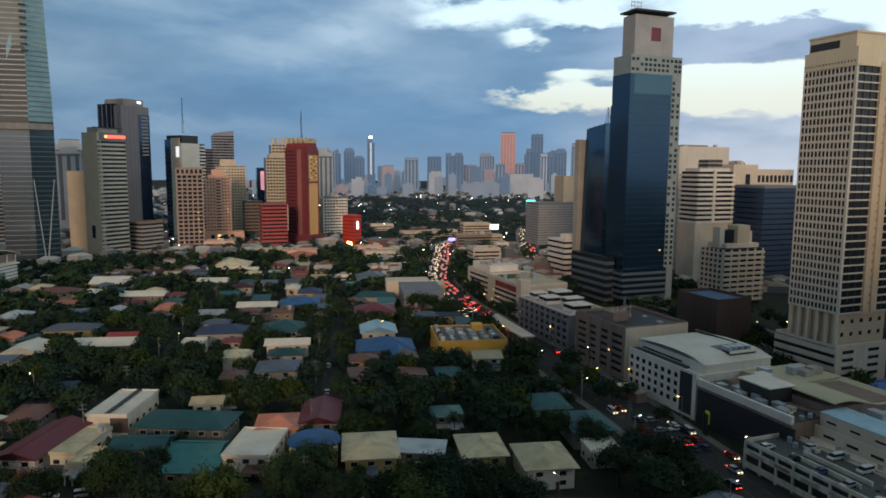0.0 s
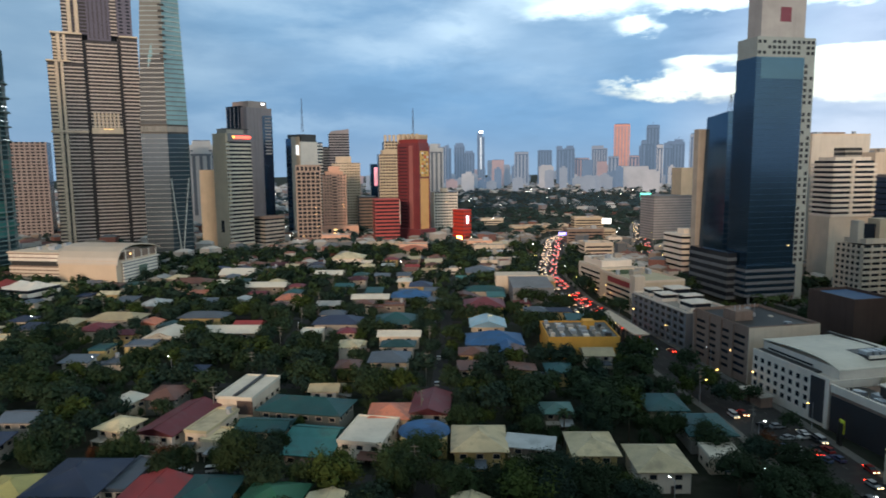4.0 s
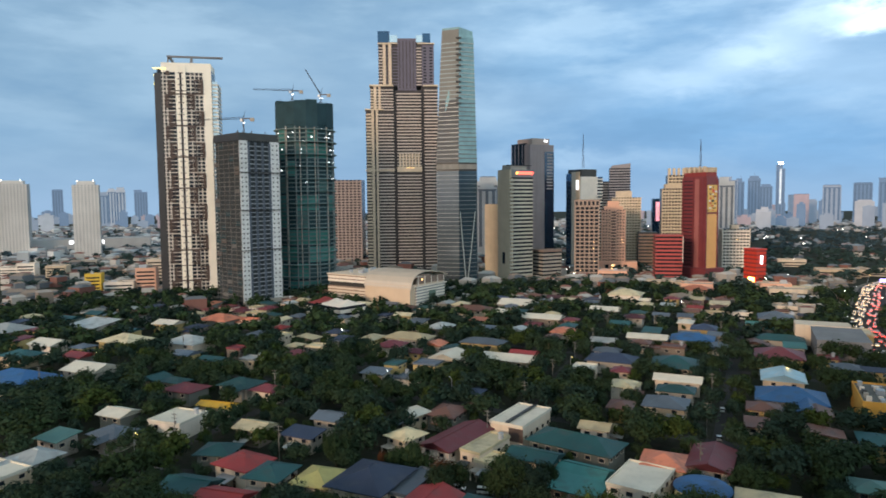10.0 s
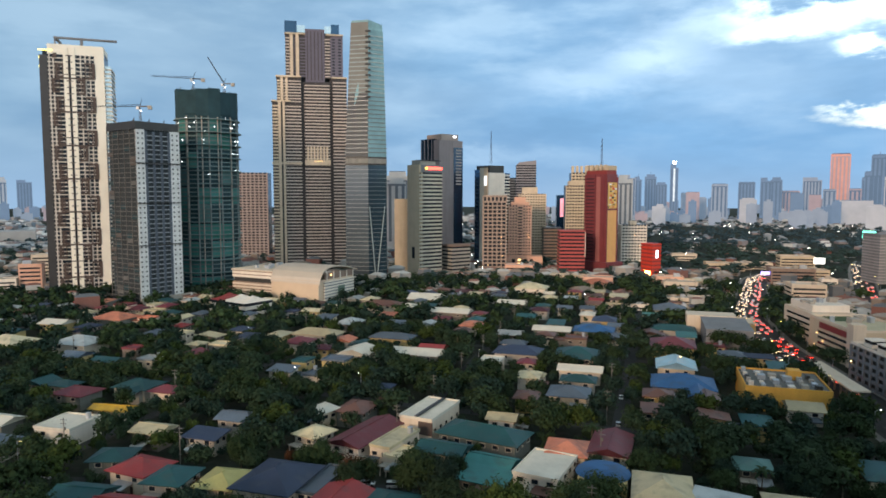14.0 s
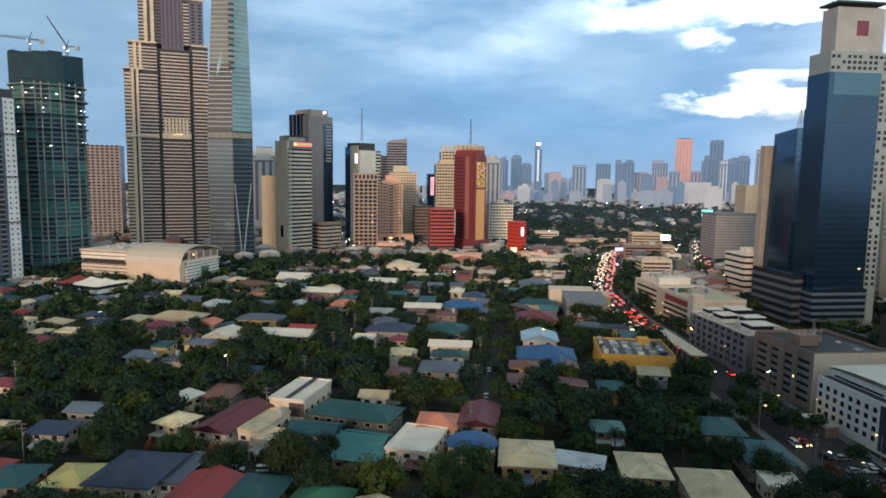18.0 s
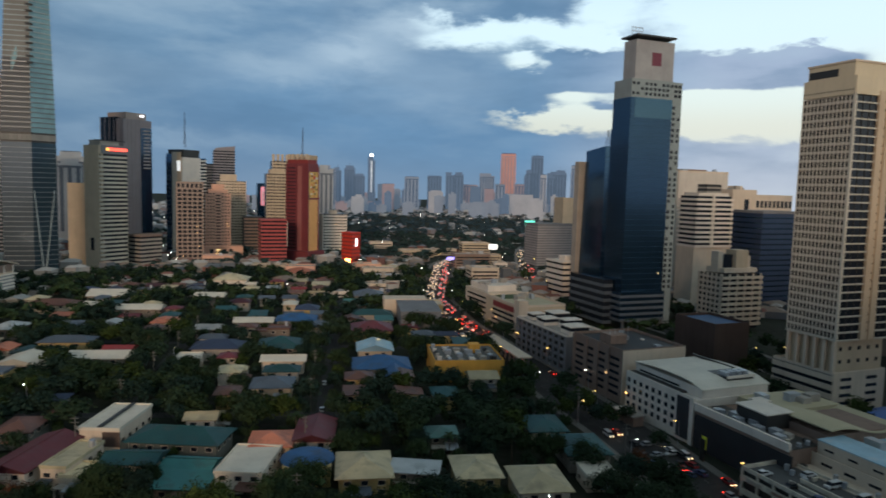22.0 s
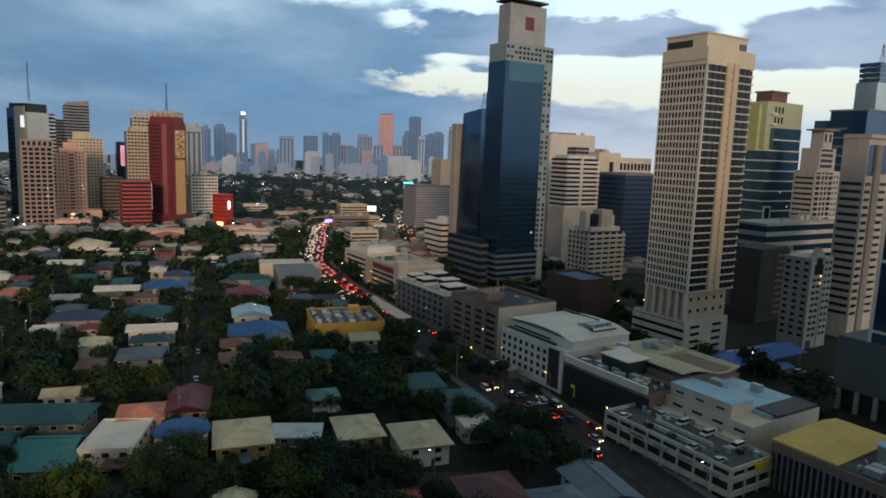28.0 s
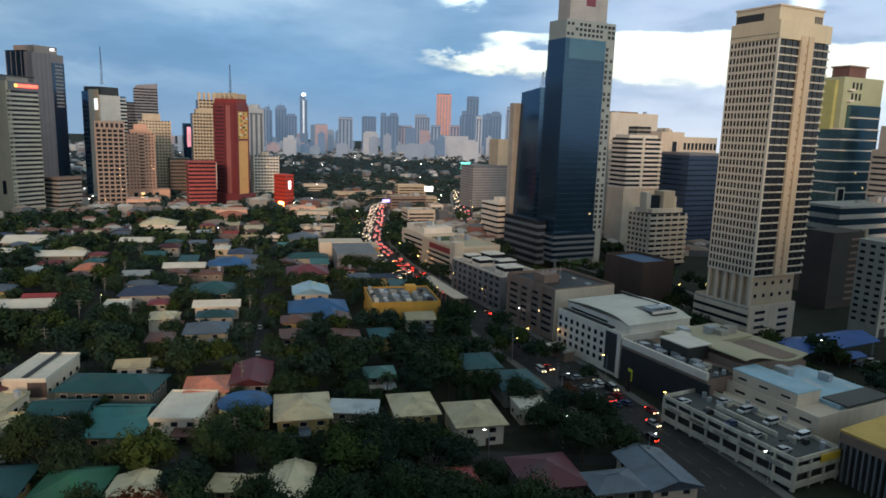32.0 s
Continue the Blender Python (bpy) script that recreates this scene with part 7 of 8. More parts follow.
def town(name, spots, material, wall, label):
    vs, fs = [], []
    for x, y, a, w, d, h in spots:
        c, s = math.cos(a), math.sin(a)
        b = len(vs)
        up = h + min(w, d) * 0.16
        for px, py, pz in ((-w, -d, 0), (w, -d, 0), (w, d, 0), (-w, d, 0), (-w, -d, h), (w, -d, h), (w, d, h), (-w, d, h), (-w * 0.5, 0, up), (w * 0.5, 0, up)):
            vs.append((x + 0.5 * (px * c - py * s), y + 0.5 * (px * s + py * c), pz))
        for f in ((0, 1, 5, 4), (1, 2, 6, 5), (2, 3, 7, 6), (3, 0, 4, 7), (4, 5, 9, 8), (6, 7, 8, 9), (5, 6, 9), (7, 4, 8)):
            fs.append([b + i for i in f])
    me = bpy.data.meshes.new(name)
    me.from_pydata(vs, [], fs)
    me.materials.append(material)
    me.materials.append(wall)
    me.polygons.foreach_set("material_index", [1, 1, 1, 1, 0, 0, 0, 0] * len(spots))
    ob = new(name, me)
    return tagged(ob, label, "houses", kind="stuff")


SETS = {k: [] for k in range(10)}
for i in range(7500):
    bear, far = FR.uniform(-46, 66), 520 + 2300 * FR.random() ** 1.35
    x, y = -far * math.sin(radians(bear)), far * math.cos(radians(bear))
    green_belt = -14 < bear < 17 and 780 < far < 1900
    if green_belt and FR.random() < 0.85:
        continue
    if far < 1000 and (near_house(x, y, 9) or near_foot(x, y, 8)):
        continue
    if near_road(x, y, 8):
        continue
    if far < 560 and bear > -5 and FR.random() < 0.5:
        continue
    tall = FR.random()
    h = FR.uniform(3.5, 6) if tall < 0.88 or bear < -16 and far < 900 else FR.uniform(8, 14)
    w = FR.uniform(8, 16) * (1.2 if far > 1200 else 1)
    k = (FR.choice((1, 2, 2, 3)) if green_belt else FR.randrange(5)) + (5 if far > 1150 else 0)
    SETS[k].append((x, y, FR.choice((0.15, 0.35, 1.0, 1.3)), w, w * FR.uniform(0.7, 1.2), h))
NEAR_T = [mat("town_pale", (0.34, 0.31, 0.28), 0.85, var=0.35, s1=0.03), mat("town_tan", (0.26, 0.20, 0.16), 0.85, var=0.35, s1=0.03), mat("town_grey", (0.14, 0.15, 0.165), 0.85, var=0.35, s1=0.03),
          mat("town_rust", (0.22, 0.10, 0.08), 0.85, var=0.35, s1=0.03), mat("town_white", (0.44, 0.42, 0.39), 0.85, var=0.35, s1=0.03)]
# Copies for roofs beyond 1150 m, greyer and bluer: haze in the paint.
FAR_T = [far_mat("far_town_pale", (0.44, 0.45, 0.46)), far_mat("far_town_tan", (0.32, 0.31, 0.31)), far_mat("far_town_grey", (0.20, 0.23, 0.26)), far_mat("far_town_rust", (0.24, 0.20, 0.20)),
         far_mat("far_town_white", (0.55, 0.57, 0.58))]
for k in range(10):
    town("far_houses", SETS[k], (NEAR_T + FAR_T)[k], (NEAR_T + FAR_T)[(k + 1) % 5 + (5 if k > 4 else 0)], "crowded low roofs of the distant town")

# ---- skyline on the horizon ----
# Haze over these towers is painted: greyed base colours and a blue emission.
HZ = {"b": haze_mat("hazy_blue_tower", (0.075, 0.105, 0.165), 0.22), "g": haze_mat("hazy_grey_tower", (0.21, 0.22, 0.25), 0.20), "s": haze_mat("hazy_rose_tower", (0.34, 0.22, 0.20), 0.17), "w": haze_mat("hazy_white_tower", (0.40, 0.38, 0.38), 0.16),
      "o": haze_mat("hazy_orange_tower", (0.62, 0.27, 0.19), 0.10), "d": haze_mat("hazy_dark_glass", (0.04, 0.06, 0.10), 0.20)}


# Towers nearer than 1800 m carry haze in the paled base colour only.
HAZE_TONES = {"b": far_mat("blue_grey_tower", (0.24, 0.28, 0.34)), "g": far_mat("pale_grey_tower", (0.38, 0.40, 0.42)), "s": far_mat("rose_tower", (0.44, 0.34, 0.32)), "w": far_mat("white_tower", (0.58, 0.58, 0.57)), "d": far_mat("dim_far_glass", (0.12, 0.14, 0.17))}
KR = random.Random(41)


def skyline(x, y, w, h, c, bands=True):
    """A far high-rise: shaft with window slots, and a stepped, flat or notched head."""
    paint = HZ if math.hypot(x, y) > 1800 else HAZE_TONES
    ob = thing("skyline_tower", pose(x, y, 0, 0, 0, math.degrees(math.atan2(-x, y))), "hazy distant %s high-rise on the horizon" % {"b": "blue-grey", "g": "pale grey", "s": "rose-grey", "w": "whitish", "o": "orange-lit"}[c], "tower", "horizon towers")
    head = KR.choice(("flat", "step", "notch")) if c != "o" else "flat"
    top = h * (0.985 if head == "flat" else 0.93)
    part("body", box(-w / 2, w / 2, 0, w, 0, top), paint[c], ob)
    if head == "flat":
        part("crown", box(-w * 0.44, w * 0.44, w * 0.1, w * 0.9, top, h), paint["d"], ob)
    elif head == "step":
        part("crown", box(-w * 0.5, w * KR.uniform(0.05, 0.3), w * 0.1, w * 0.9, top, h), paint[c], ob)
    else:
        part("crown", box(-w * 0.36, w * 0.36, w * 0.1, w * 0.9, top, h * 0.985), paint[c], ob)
    if h > 95 and bands:
        n, hi = max(2, round(w / 11)), top * KR.uniform(0.92, 0.98)
        comb = [(-w * 0.46, hi), (-w * 0.46, hi - 3)]
        for k in range(n):
            q, e = -w / 2 + (k + 0.5) * w / n, w / n * 0.22
            comb += [(q - e, hi - 3), (q - e, 15), (q + e, 15), (q + e, hi - 3)]
        comb += [(w * 0.46, hi - 3), (w * 0.46, hi)]
        part("window_screen", prism(comb, 0, 0.8), paint["d"] if c != "o" else paint["s"], ob).matrix_basis = pose(0, 0, 0, 90, 0, 0)
    if bands and h > 150 and c == "b":
        part("spire", box(-0.8, 0.8, w * 0.4, w * 0.4 + 1.6, h, h + 9), paint[c], ob)
    return ob


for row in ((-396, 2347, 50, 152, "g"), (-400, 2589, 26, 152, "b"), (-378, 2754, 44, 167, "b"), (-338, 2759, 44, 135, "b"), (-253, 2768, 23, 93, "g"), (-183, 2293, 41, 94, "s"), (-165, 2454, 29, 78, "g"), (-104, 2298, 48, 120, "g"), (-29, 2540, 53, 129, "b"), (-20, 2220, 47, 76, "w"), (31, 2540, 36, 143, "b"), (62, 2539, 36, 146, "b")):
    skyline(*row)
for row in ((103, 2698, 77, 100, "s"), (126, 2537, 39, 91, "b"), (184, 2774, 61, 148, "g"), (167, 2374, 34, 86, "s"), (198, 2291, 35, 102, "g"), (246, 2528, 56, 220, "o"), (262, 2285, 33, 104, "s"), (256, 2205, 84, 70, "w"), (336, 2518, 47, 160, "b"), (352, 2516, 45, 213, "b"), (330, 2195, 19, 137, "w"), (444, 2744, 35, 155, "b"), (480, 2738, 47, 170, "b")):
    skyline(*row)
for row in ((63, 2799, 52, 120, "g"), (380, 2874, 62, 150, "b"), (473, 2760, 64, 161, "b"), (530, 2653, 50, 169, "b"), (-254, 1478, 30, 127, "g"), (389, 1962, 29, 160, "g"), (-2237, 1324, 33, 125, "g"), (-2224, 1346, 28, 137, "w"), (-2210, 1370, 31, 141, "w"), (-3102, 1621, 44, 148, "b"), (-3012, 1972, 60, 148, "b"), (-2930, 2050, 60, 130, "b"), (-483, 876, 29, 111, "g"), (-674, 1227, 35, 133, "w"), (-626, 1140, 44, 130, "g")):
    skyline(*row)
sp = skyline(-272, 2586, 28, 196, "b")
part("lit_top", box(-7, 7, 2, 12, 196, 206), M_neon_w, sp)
part("lit_face", box(-3, 3, -1.2, -0.6, 60, 180), haze_mat("hazy_pale_strip", (0.6, 0.6, 0.55), 0.5), sp)
LOWS = {k: bmesh.new() for k in "bgsw"}
for i in range(230):
    bear, far = (FR.uniform(-24, 22), FR.uniform(1900, 3400)) if i < 130 else (FR.uniform(40, 66), FR.uniform(2300, 3700))
    x, y, w, h = -far * math.sin(radians(bear)), far * math.cos(radians(bear)), FR.uniform(20, 48), 24 + 54 * FR.random() ** 2
    m = pose(x, y, 0, 0, 0, bear)
    k = FR.choice("bgsgwb")
    add_box(LOWS[k], -w / 2, w / 2, 0, w * 0.7, 0, h, m)
    add_box(LOWS[k], -w * 0.2, w * 0.25, w * 0.1, w * 0.6, h, h + FR.uniform(2, 7), m)
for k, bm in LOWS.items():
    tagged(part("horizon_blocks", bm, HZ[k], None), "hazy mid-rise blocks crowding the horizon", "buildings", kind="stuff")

# ---- trees ----
TR = random.Random(77)
M_bark = mat("bark", (0.09, 0.065, 0.045), 0.95, var=0.3, s1=0.8, s2=8)


def leaf_mat(name, col):
    m = mat(name, col, 0.7, var=0.35, s1=0.25, s2=1.4, bump=0.0, rand=0.22, spec=0.04)
    N, L = m.node_tree.nodes, m.node_tree.links
    b = N["Principled BSDF"]
    old = b.inputs["Base Color"].links[0].from_socket
    sc = N.new("ShaderNodeVectorMath")
    sc.operation = "SCALE"
    k = N.new("ShaderNodeMath")
    k.operation = "MULTIPLY_ADD"
    k.inputs[1].default_value, k.inputs[2].default_value = 0.5, 0.75
    L.new(N.new("ShaderNodeNewGeometry").outputs["Random Per Island"], k.inputs[0])
    L.new(old, sc.inputs[0])
    L.new(k.outputs[0], sc.inputs["Scale"])
    L.new(sc.outputs[0], b.inputs["Base Color"])
    return m


M_leaf = [leaf_mat("deep_green_leaves", (0.024, 0.039, 0.021)), leaf_mat("green_leaves", (0.032, 0.051, 0.022)), leaf_mat("yellowish_leaves", (0.046, 0.066, 0.018)), leaf_mat("flame_leaves", (0.085, 0.036, 0.018)), leaf_mat("blue_green_leaves", (0.020, 0.036, 0.026))]


def crown_data(seed, lumps, leaves, size, rx=1.0, rz=0.62):
    """Leaves in tufts over uneven lumps, in a unit crown."""
    r = random.Random(seed)
    vs, fs = [], []
    cs = []
    for i in range(lumps):
        a, e = r.uniform(0, 6.283), r.uniform(-0.35, 1.1)
        k = r.uniform(0.35, 0.72)
        cs.append((Vector((math.cos(a) * math.cos(e) * k, math.sin(a) * math.cos(e) * k, math.sin(e) * k * 0.75)), r.uniform(0.26, 0.46)))
    for c, rad in cs:
        b = len(vs)
        for p in ((1, 0, 0), (-1, 0, 0), (0, 1, 0), (0, -1, 0), (0, 0, 1), (0, 0, -1)):
            v = c + Vector(p) * rad * 0.55
            vs.append((v.x * rx, v.y * rx, v.z * rz / 0.62))
        for f in ((0, 2, 4), (2, 1, 4), (1, 3, 4), (3, 0, 4), (2, 0, 5), (1, 2, 5), (3, 1, 5), (0, 3, 5)):
            fs.append(tuple(b + i for i in f))
    for i in range(leaves):
        c, rad = cs[i % lumps]
        n = Vector((r.gauss(0, 1), r.gauss(0, 1), r.gauss(0.25, 1))).normalized()
        p = c + n * rad * r.uniform(0.72, 1.1)
        n = (n + Vector((r.gauss(0, 0.5), r.gauss(0, 0.5), r.gauss(0.3, 0.5)))).normalized()
        t = n.orthogonal().normalized()
        q = Matrix.Rotation(r.uniform(0, 6.283), 3, n)
        t = q @ t
        s = n.cross(t)
        l, w = size * r.uniform(0.7, 1.4), size * r.uniform(0.4, 0.8)
        b = len(vs)
        for u, v in ((-l, 0), (0, -w), (l, 0), (0, w)):
            o = p + t * u + s * v
            vs.append((o.x * rx, o.y * rx, o.z * rz / 0.62))
        fs.append((b, b + 1, b + 2, b + 3))
    return vs, fs


def to_mesh(name, vs, fs, material):
    me = bpy.data.meshes.new(name)
    me.from_pydata(vs, [], fs)
    me.materials.append(material)
    return me


CROWNS = [to_mesh("crown", *crown_data(100 + i, TR.randrange(16, 26), 2300, 0.046, 1.0, TR.uniform(0.55, 0.8)), M_leaf[(0, 1, 4, 1, 2, 0, 4, 0, 3)[i]]) for i in range(9)]


def trunk_mesh(seed):
    r = random.Random(seed)
    bm = bmesh.new()
    add_tube(bm, (0, 0, 0), (0.02, 0.01, 0.55), 0.05, 0.035, 7)
    for i in range(5):
        a = i * 1.257 + r.uniform(-0.3, 0.3)
        add_tube(bm, (0.015, 0.01, 0.42 + 0.03 * i), (0.34 * math.cos(a), 0.34 * math.sin(a), 0.85 + r.uniform(-0.1, 0.15)), 0.026, 0.012, 5)
    me = bpy.data.meshes.new("trunk")
    bm.to_mesh(me)
    bm.free()
    me.materials.append(M_bark)
    return me


TRUNKS = [trunk_mesh(i) for i in range(4)]


def tree(x, y, r, h, k):
    k3 = k == 8
    ob = thing("tree", pose(x, y, 0, 0, 0, TR.uniform(0, 360)), "broad orange-flowering garden tree" if k3 else "broad leafy dark green garden tree", "tree", "village trees")
    t = share("trunk", TRUNKS[k % 4], ob, Matrix.Diagonal((r, r, h * 0.8, 1)))
    share("crown", CROWNS[k], ob, Matrix.Translation((0, 0, h * 0.62)) @ Matrix.Diagonal((r, r, h * 0.62, 1)))
    return ob


NEAR, MID, FARW = [], [], []
RECTS.append((12.3, 304, radians(8), 31, 30))
RA = np.array(RECTS)
CUT = np.array([TR.choice((2.4, 4.0, 5.2, 6.4)) for _ in RECTS])
CUT[-1] = 1.2


def under_roofs(qx, qy):
    """Which houses stand at a spot."""
    u, v = qx - RA[:, 0], qy - RA[:, 1]
    c, s_ = np.cos(RA[:, 2]), np.sin(RA[:, 2])
    return (np.abs(u * c + v * s_) < RA[:, 3] / 2) & (np.abs(v * c - u * s_) < RA[:, 4] / 2)


for row in range(82):
    for col in range(98):
        x, y = -560 + col * 7.6 + TR.uniform(-3.2, 3.2), 60 + row * 7.6 + TR.uniform(-3.2, 3.2)
        far, bear = math.hypot(x, y), math.degrees(math.atan2(-x, y))
        if not (-44 < bear < 67) or far < 100 or far > 640:
            continue
        if x > 40 and not ((x > 125 and TR.random() < (0.04 if y < 264 else 0.25 if y < 320 else 0.55)) or TR.random() < 0.10):
            continue
        if near_road(x, y, -0.2) or near_foot(x, y, 3.0):
            continue
        size = TR.random()
        r = TR.uniform(2.4, 3.8) if size < 0.25 else TR.uniform(3.8, 6.0) if size < 0.62 else TR.uniform(6.0, 9.5)
        if near_house(x, y, r * 0.6):
            r = min(r, TR.uniform(1.8, 3.0))
            if near_house(x, y, r * 0.5):
                continue
        top = 15.0
        for L_ in (2.5, 6, 10, 14, 19):
            hit = under_roofs(x + x / far * L_, y + y / far * L_)
            if hit.any():
                top = min(top, float(CUT[hit].min()) + 79 * L_ / (far + L_))
        h = min(13.5, r * TR.uniform(1.25, 1.7) + 1.8)
        if h > top:
            r, h = r * max(0.45, top / h), max(2.2, top)
        if far > 215:
            h = min(h, 11)
        if far > 400 and TR.random() < 0.25:
            continue
        (NEAR if far < 215 else MID if far < 400 else FARW).append((x, y, r, h))
for x, y, r in ((64, 178, 7.5), (56, 168, 6), (67, 166, 5.5), (60, 192, 5), (52, 246, 6), (58, 236, 5), (48, 258, 5), (36, 262, 4), (10, 240, 7), (-14, 236, 7), (-34, 174, 7), (-22, 155, 7), (-6, 158, 8), (8, 156, 8), (20, 152, 7), (-39, 164, 8), (-70, 152, 7), (74, 214, 4), (70, 240, 4), (64, 300, 5), (48, 172, 7.5), (55, 160, 8), (66, 158, 6), (57, 186, 6.5), (54, 272, 6), (56, 249, 6.5), (61, 235, 5.5), (46, 196, 6), (30, 236, 6), (36, 200, 6)):
    NEAR.append((x, y, r, r * 1.35 + 1.5))
NEAR.sort(key=lambda q: q[0] * q[0] + q[1] * q[1])
for i, (x, y, r, h) in enumerate(NEAR[:300]):
    tree(x, y, r, h, TR.choice((0, 1, 2, 3, 5, 6, 7, 0, 1, 4)) if TR.random() > 0.03 else 8)


def wood(name, spots, variants, label, material):
    """A wood of many crowns as one object."""
    arr = [(np.array(v), f) for v, f in variants]
    vs, fs, b = [], [], 0
    for x, y, r, h in spots:
        v, f = arr[TR.randrange(len(arr))]
        a = TR.uniform(0, 6.283)
        c, s = math.cos(a), math.sin(a)
        q = np.stack([(v[:, 0] * c - v[:, 1] * s) * r + x, (v[:, 0] * s + v[:, 1] * c) * r + y, v[:, 2] * h * 0.62 + h * 0.6], 1)
        vs.append(q)
        fs += [tuple(i + b for i in g) for g in f]
        b += len(v)
    if not vs:
        return
    me = bpy.data.meshes.new(name)
    me.from_pydata(np.concatenate(vs).tolist(), [], fs)
    me.materials.append(material)
    tagged(new(name, me), label, "trees", kind="stuff")


V_MID = [crown_data(300 + i, 14, 420, 0.092) for i in range(5)]
V_FAR = [crown_data(400 + i, 8, 70, 0.2) for i in range(5)]
MID = NEAR[300:] + MID
WOODS = [[], [], [], []]
for q in MID:
    WOODS[TR.choice((0, 0, 0, 1, 1, 2, 3, 3))].append(q)
for spots, k in zip(WOODS, (0, 1, 2, 4)):
    wood("village_trees", spots, V_MID, "dense %s garden trees between the houses" % ("dark", "green", "yellowish", "", "bluish dark")[k], M_leaf[k])
wood("far_trees", FARW[::2], V_FAR, "distant dark tree canopy", M_leaf[4])
wood("far_trees", FARW[1::2], V_FAR, "distant dark tree canopy", M_leaf[1])
BELT = []
for i in range(4200):
    bear, far = TR.uniform(-46, 66), 640 + 1500 * TR.random() ** 1.2
    belt = -14 < bear < 17 and far > 760
    if not belt and TR.random() < 0.62:
        continue
    x, y = -far * math.sin(radians(bear)), far * math.cos(radians(bear))
    if near_road(x, y, 6) or (far < 1000 and near_foot(x, y, 5)):
        continue
    BELT.append((x, y, TR.uniform(6, 11), TR.uniform(7, 12)))
V_BELT = [crown_data(500 + i, 6, 26, 0.3) for i in range(4)]
# Leaf colour turns paler and bluer with distance, painting the haze.
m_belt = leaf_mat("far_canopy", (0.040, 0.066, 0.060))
m_belt2 = leaf_mat("haze_blue_canopy", (0.065, 0.105, 0.125))
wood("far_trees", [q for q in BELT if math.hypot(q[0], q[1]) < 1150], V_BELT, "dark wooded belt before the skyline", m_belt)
wood("far_trees", [q for q in BELT if math.hypot(q[0], q[1]) >= 1150], V_BELT, "hazy bluish wooded belt below the skyline", m_belt2)

# palms
def palm(x, y, h):
    ob = thing("palm_tree", pose(x, y, 0, 0, 0, TR.uniform(0, 360)), "tall slender palm with drooping fronds", "palm tree", "palms")
    part("trunk", tube((0, 0, 0), (0.4, 0.2, h), 0.22, 0.14, 7), M_bark, ob)
    for i in range(14):
        bm = bmesh.new()
        a, e = i * 0.449 * 2, 0.9 - (i % 3) * 0.55
        prev = None
        for j in range(6):
            t = j / 5
            rr = 3.4 * t
            z = h + rr * math.tan(e * 0.5) - 1.9 * t * t
            w = 0.55 * math.sin(3.1416 * min(1, t * 0.9 + 0.08))
            c = Vector((0.4 + rr * math.cos(a), 0.2 + rr * math.sin(a), z))
            s = Vector((-math.sin(a), math.cos(a), 0)) * w
            row = (bm.verts.new(c + s - Vector((0, 0, 0.25 * w))), bm.verts.new(c), bm.verts.new(c - s - Vector((0, 0, 0.25 * w))))
            if prev:
                bm.faces.new((prev[0], row[0], row[1], prev[1]))
                bm.faces.new((prev[1], row[1], row[2], prev[2]))
            prev = row
        part("frond", bm, M_leaf[1], ob)


for x, y, h in ((4, 196, 11), (24, 202, 12), (-84, 168, 10), (16, 214, 12), (-140, 320, 12), (-46, 214, 10)):
    palm(x, y, h)

# ---- traffic ----
CR = random.Random(3)
M_tyre = mat("tyre_rubber", (0.02, 0.02, 0.02), 0.9)
M_head = lamp_mat("headlamp", (1.0, 0.68, 0.34), 4.5)
M_tail = lamp_mat("tail_lamp", (1.0, 0.04, 0.02), 6.5)
PAINT = {"white": (0.72, 0.72, 0.72), "silver": (0.45, 0.46, 0.48), "black": (0.02, 0.02, 0.025), "red": (0.35, 0.03, 0.03), "blue": (0.05, 0.09, 0.2)}


def car(colour, van, lights):
    c = thing("car", pose(0, 0, -30), "%s %s%s" % (colour, "van" if van else "saloon car", " with lights on in evening traffic" if lights else " parked at the roadside"), "van" if van else "car", "cars")
    paint = mat(colour + "_car_paint", PAINT[colour], 0.3, 0.2, var=0.05, bump=0.0, spec=0.6)
    prof = [(-2.3, 0.35), (2.25, 0.35), (2.3, 0.85), (1.2, 1.0), (-2.2, 1.0)] if not van else [(-2.4, 0.35), (2.35, 0.35), (2.4, 0.95), (1.9, 1.1), (-2.4, 1.1)]
    b = part("body", prism(prof, -0.88, 0.88), paint, c)
    b.matrix_basis = pose(0, 0, 0, 90, 0, 0)
    cab = [(-2.0, 1.0), (1.1, 1.0), (0.35, 1.5), (-1.5, 1.5)] if not van else [(-2.4, 1.1), (1.8, 1.1), (1.1, 1.85), (-2.35, 1.9)]
    b = part("cabin_glass", prism(cab, -0.8, 0.8), M_winglass, c)
    b.matrix_basis = pose(0, 0, 0, 90, 0, 0)
    part("roof", box(*((-1.5, 0.35) if not van else (-2.3, 1.1)), -0.78, 0.78, 1.5 if not van else 1.88, 1.56 if not van else 1.96), paint, c)
    for x in (-1.4, 1.45):
        for y in (-0.82, 0.82):
            if lights and y > 0:
                continue
            q = part("wheel", tube((x, y - 0.1, 0.33), (x, y + 0.1, 0.33), 0.33, 0.33, 10), M_tyre, c)
    if lights:
        for y in (-0.6, 0.6):
            part("headlamp", box(2.28, 2.42, y - 0.22, y + 0.22, 0.6, 0.88), M_head, c)
            part("tail_lamp", box(-2.46, -2.3, y - 0.22, y + 0.22, 0.72, 1.0), M_tail, c)
    return c


PARK = [car(k, v, False) for k, v in (("white", False), ("silver", False), ("black", False), ("white", True), ("red", False), ("blue", False))]
DRIVE = [car(k, v, True) for k, v in (("white", False), ("silver", False), ("black", False), ("white", True), ("black", True), ("red", False))]


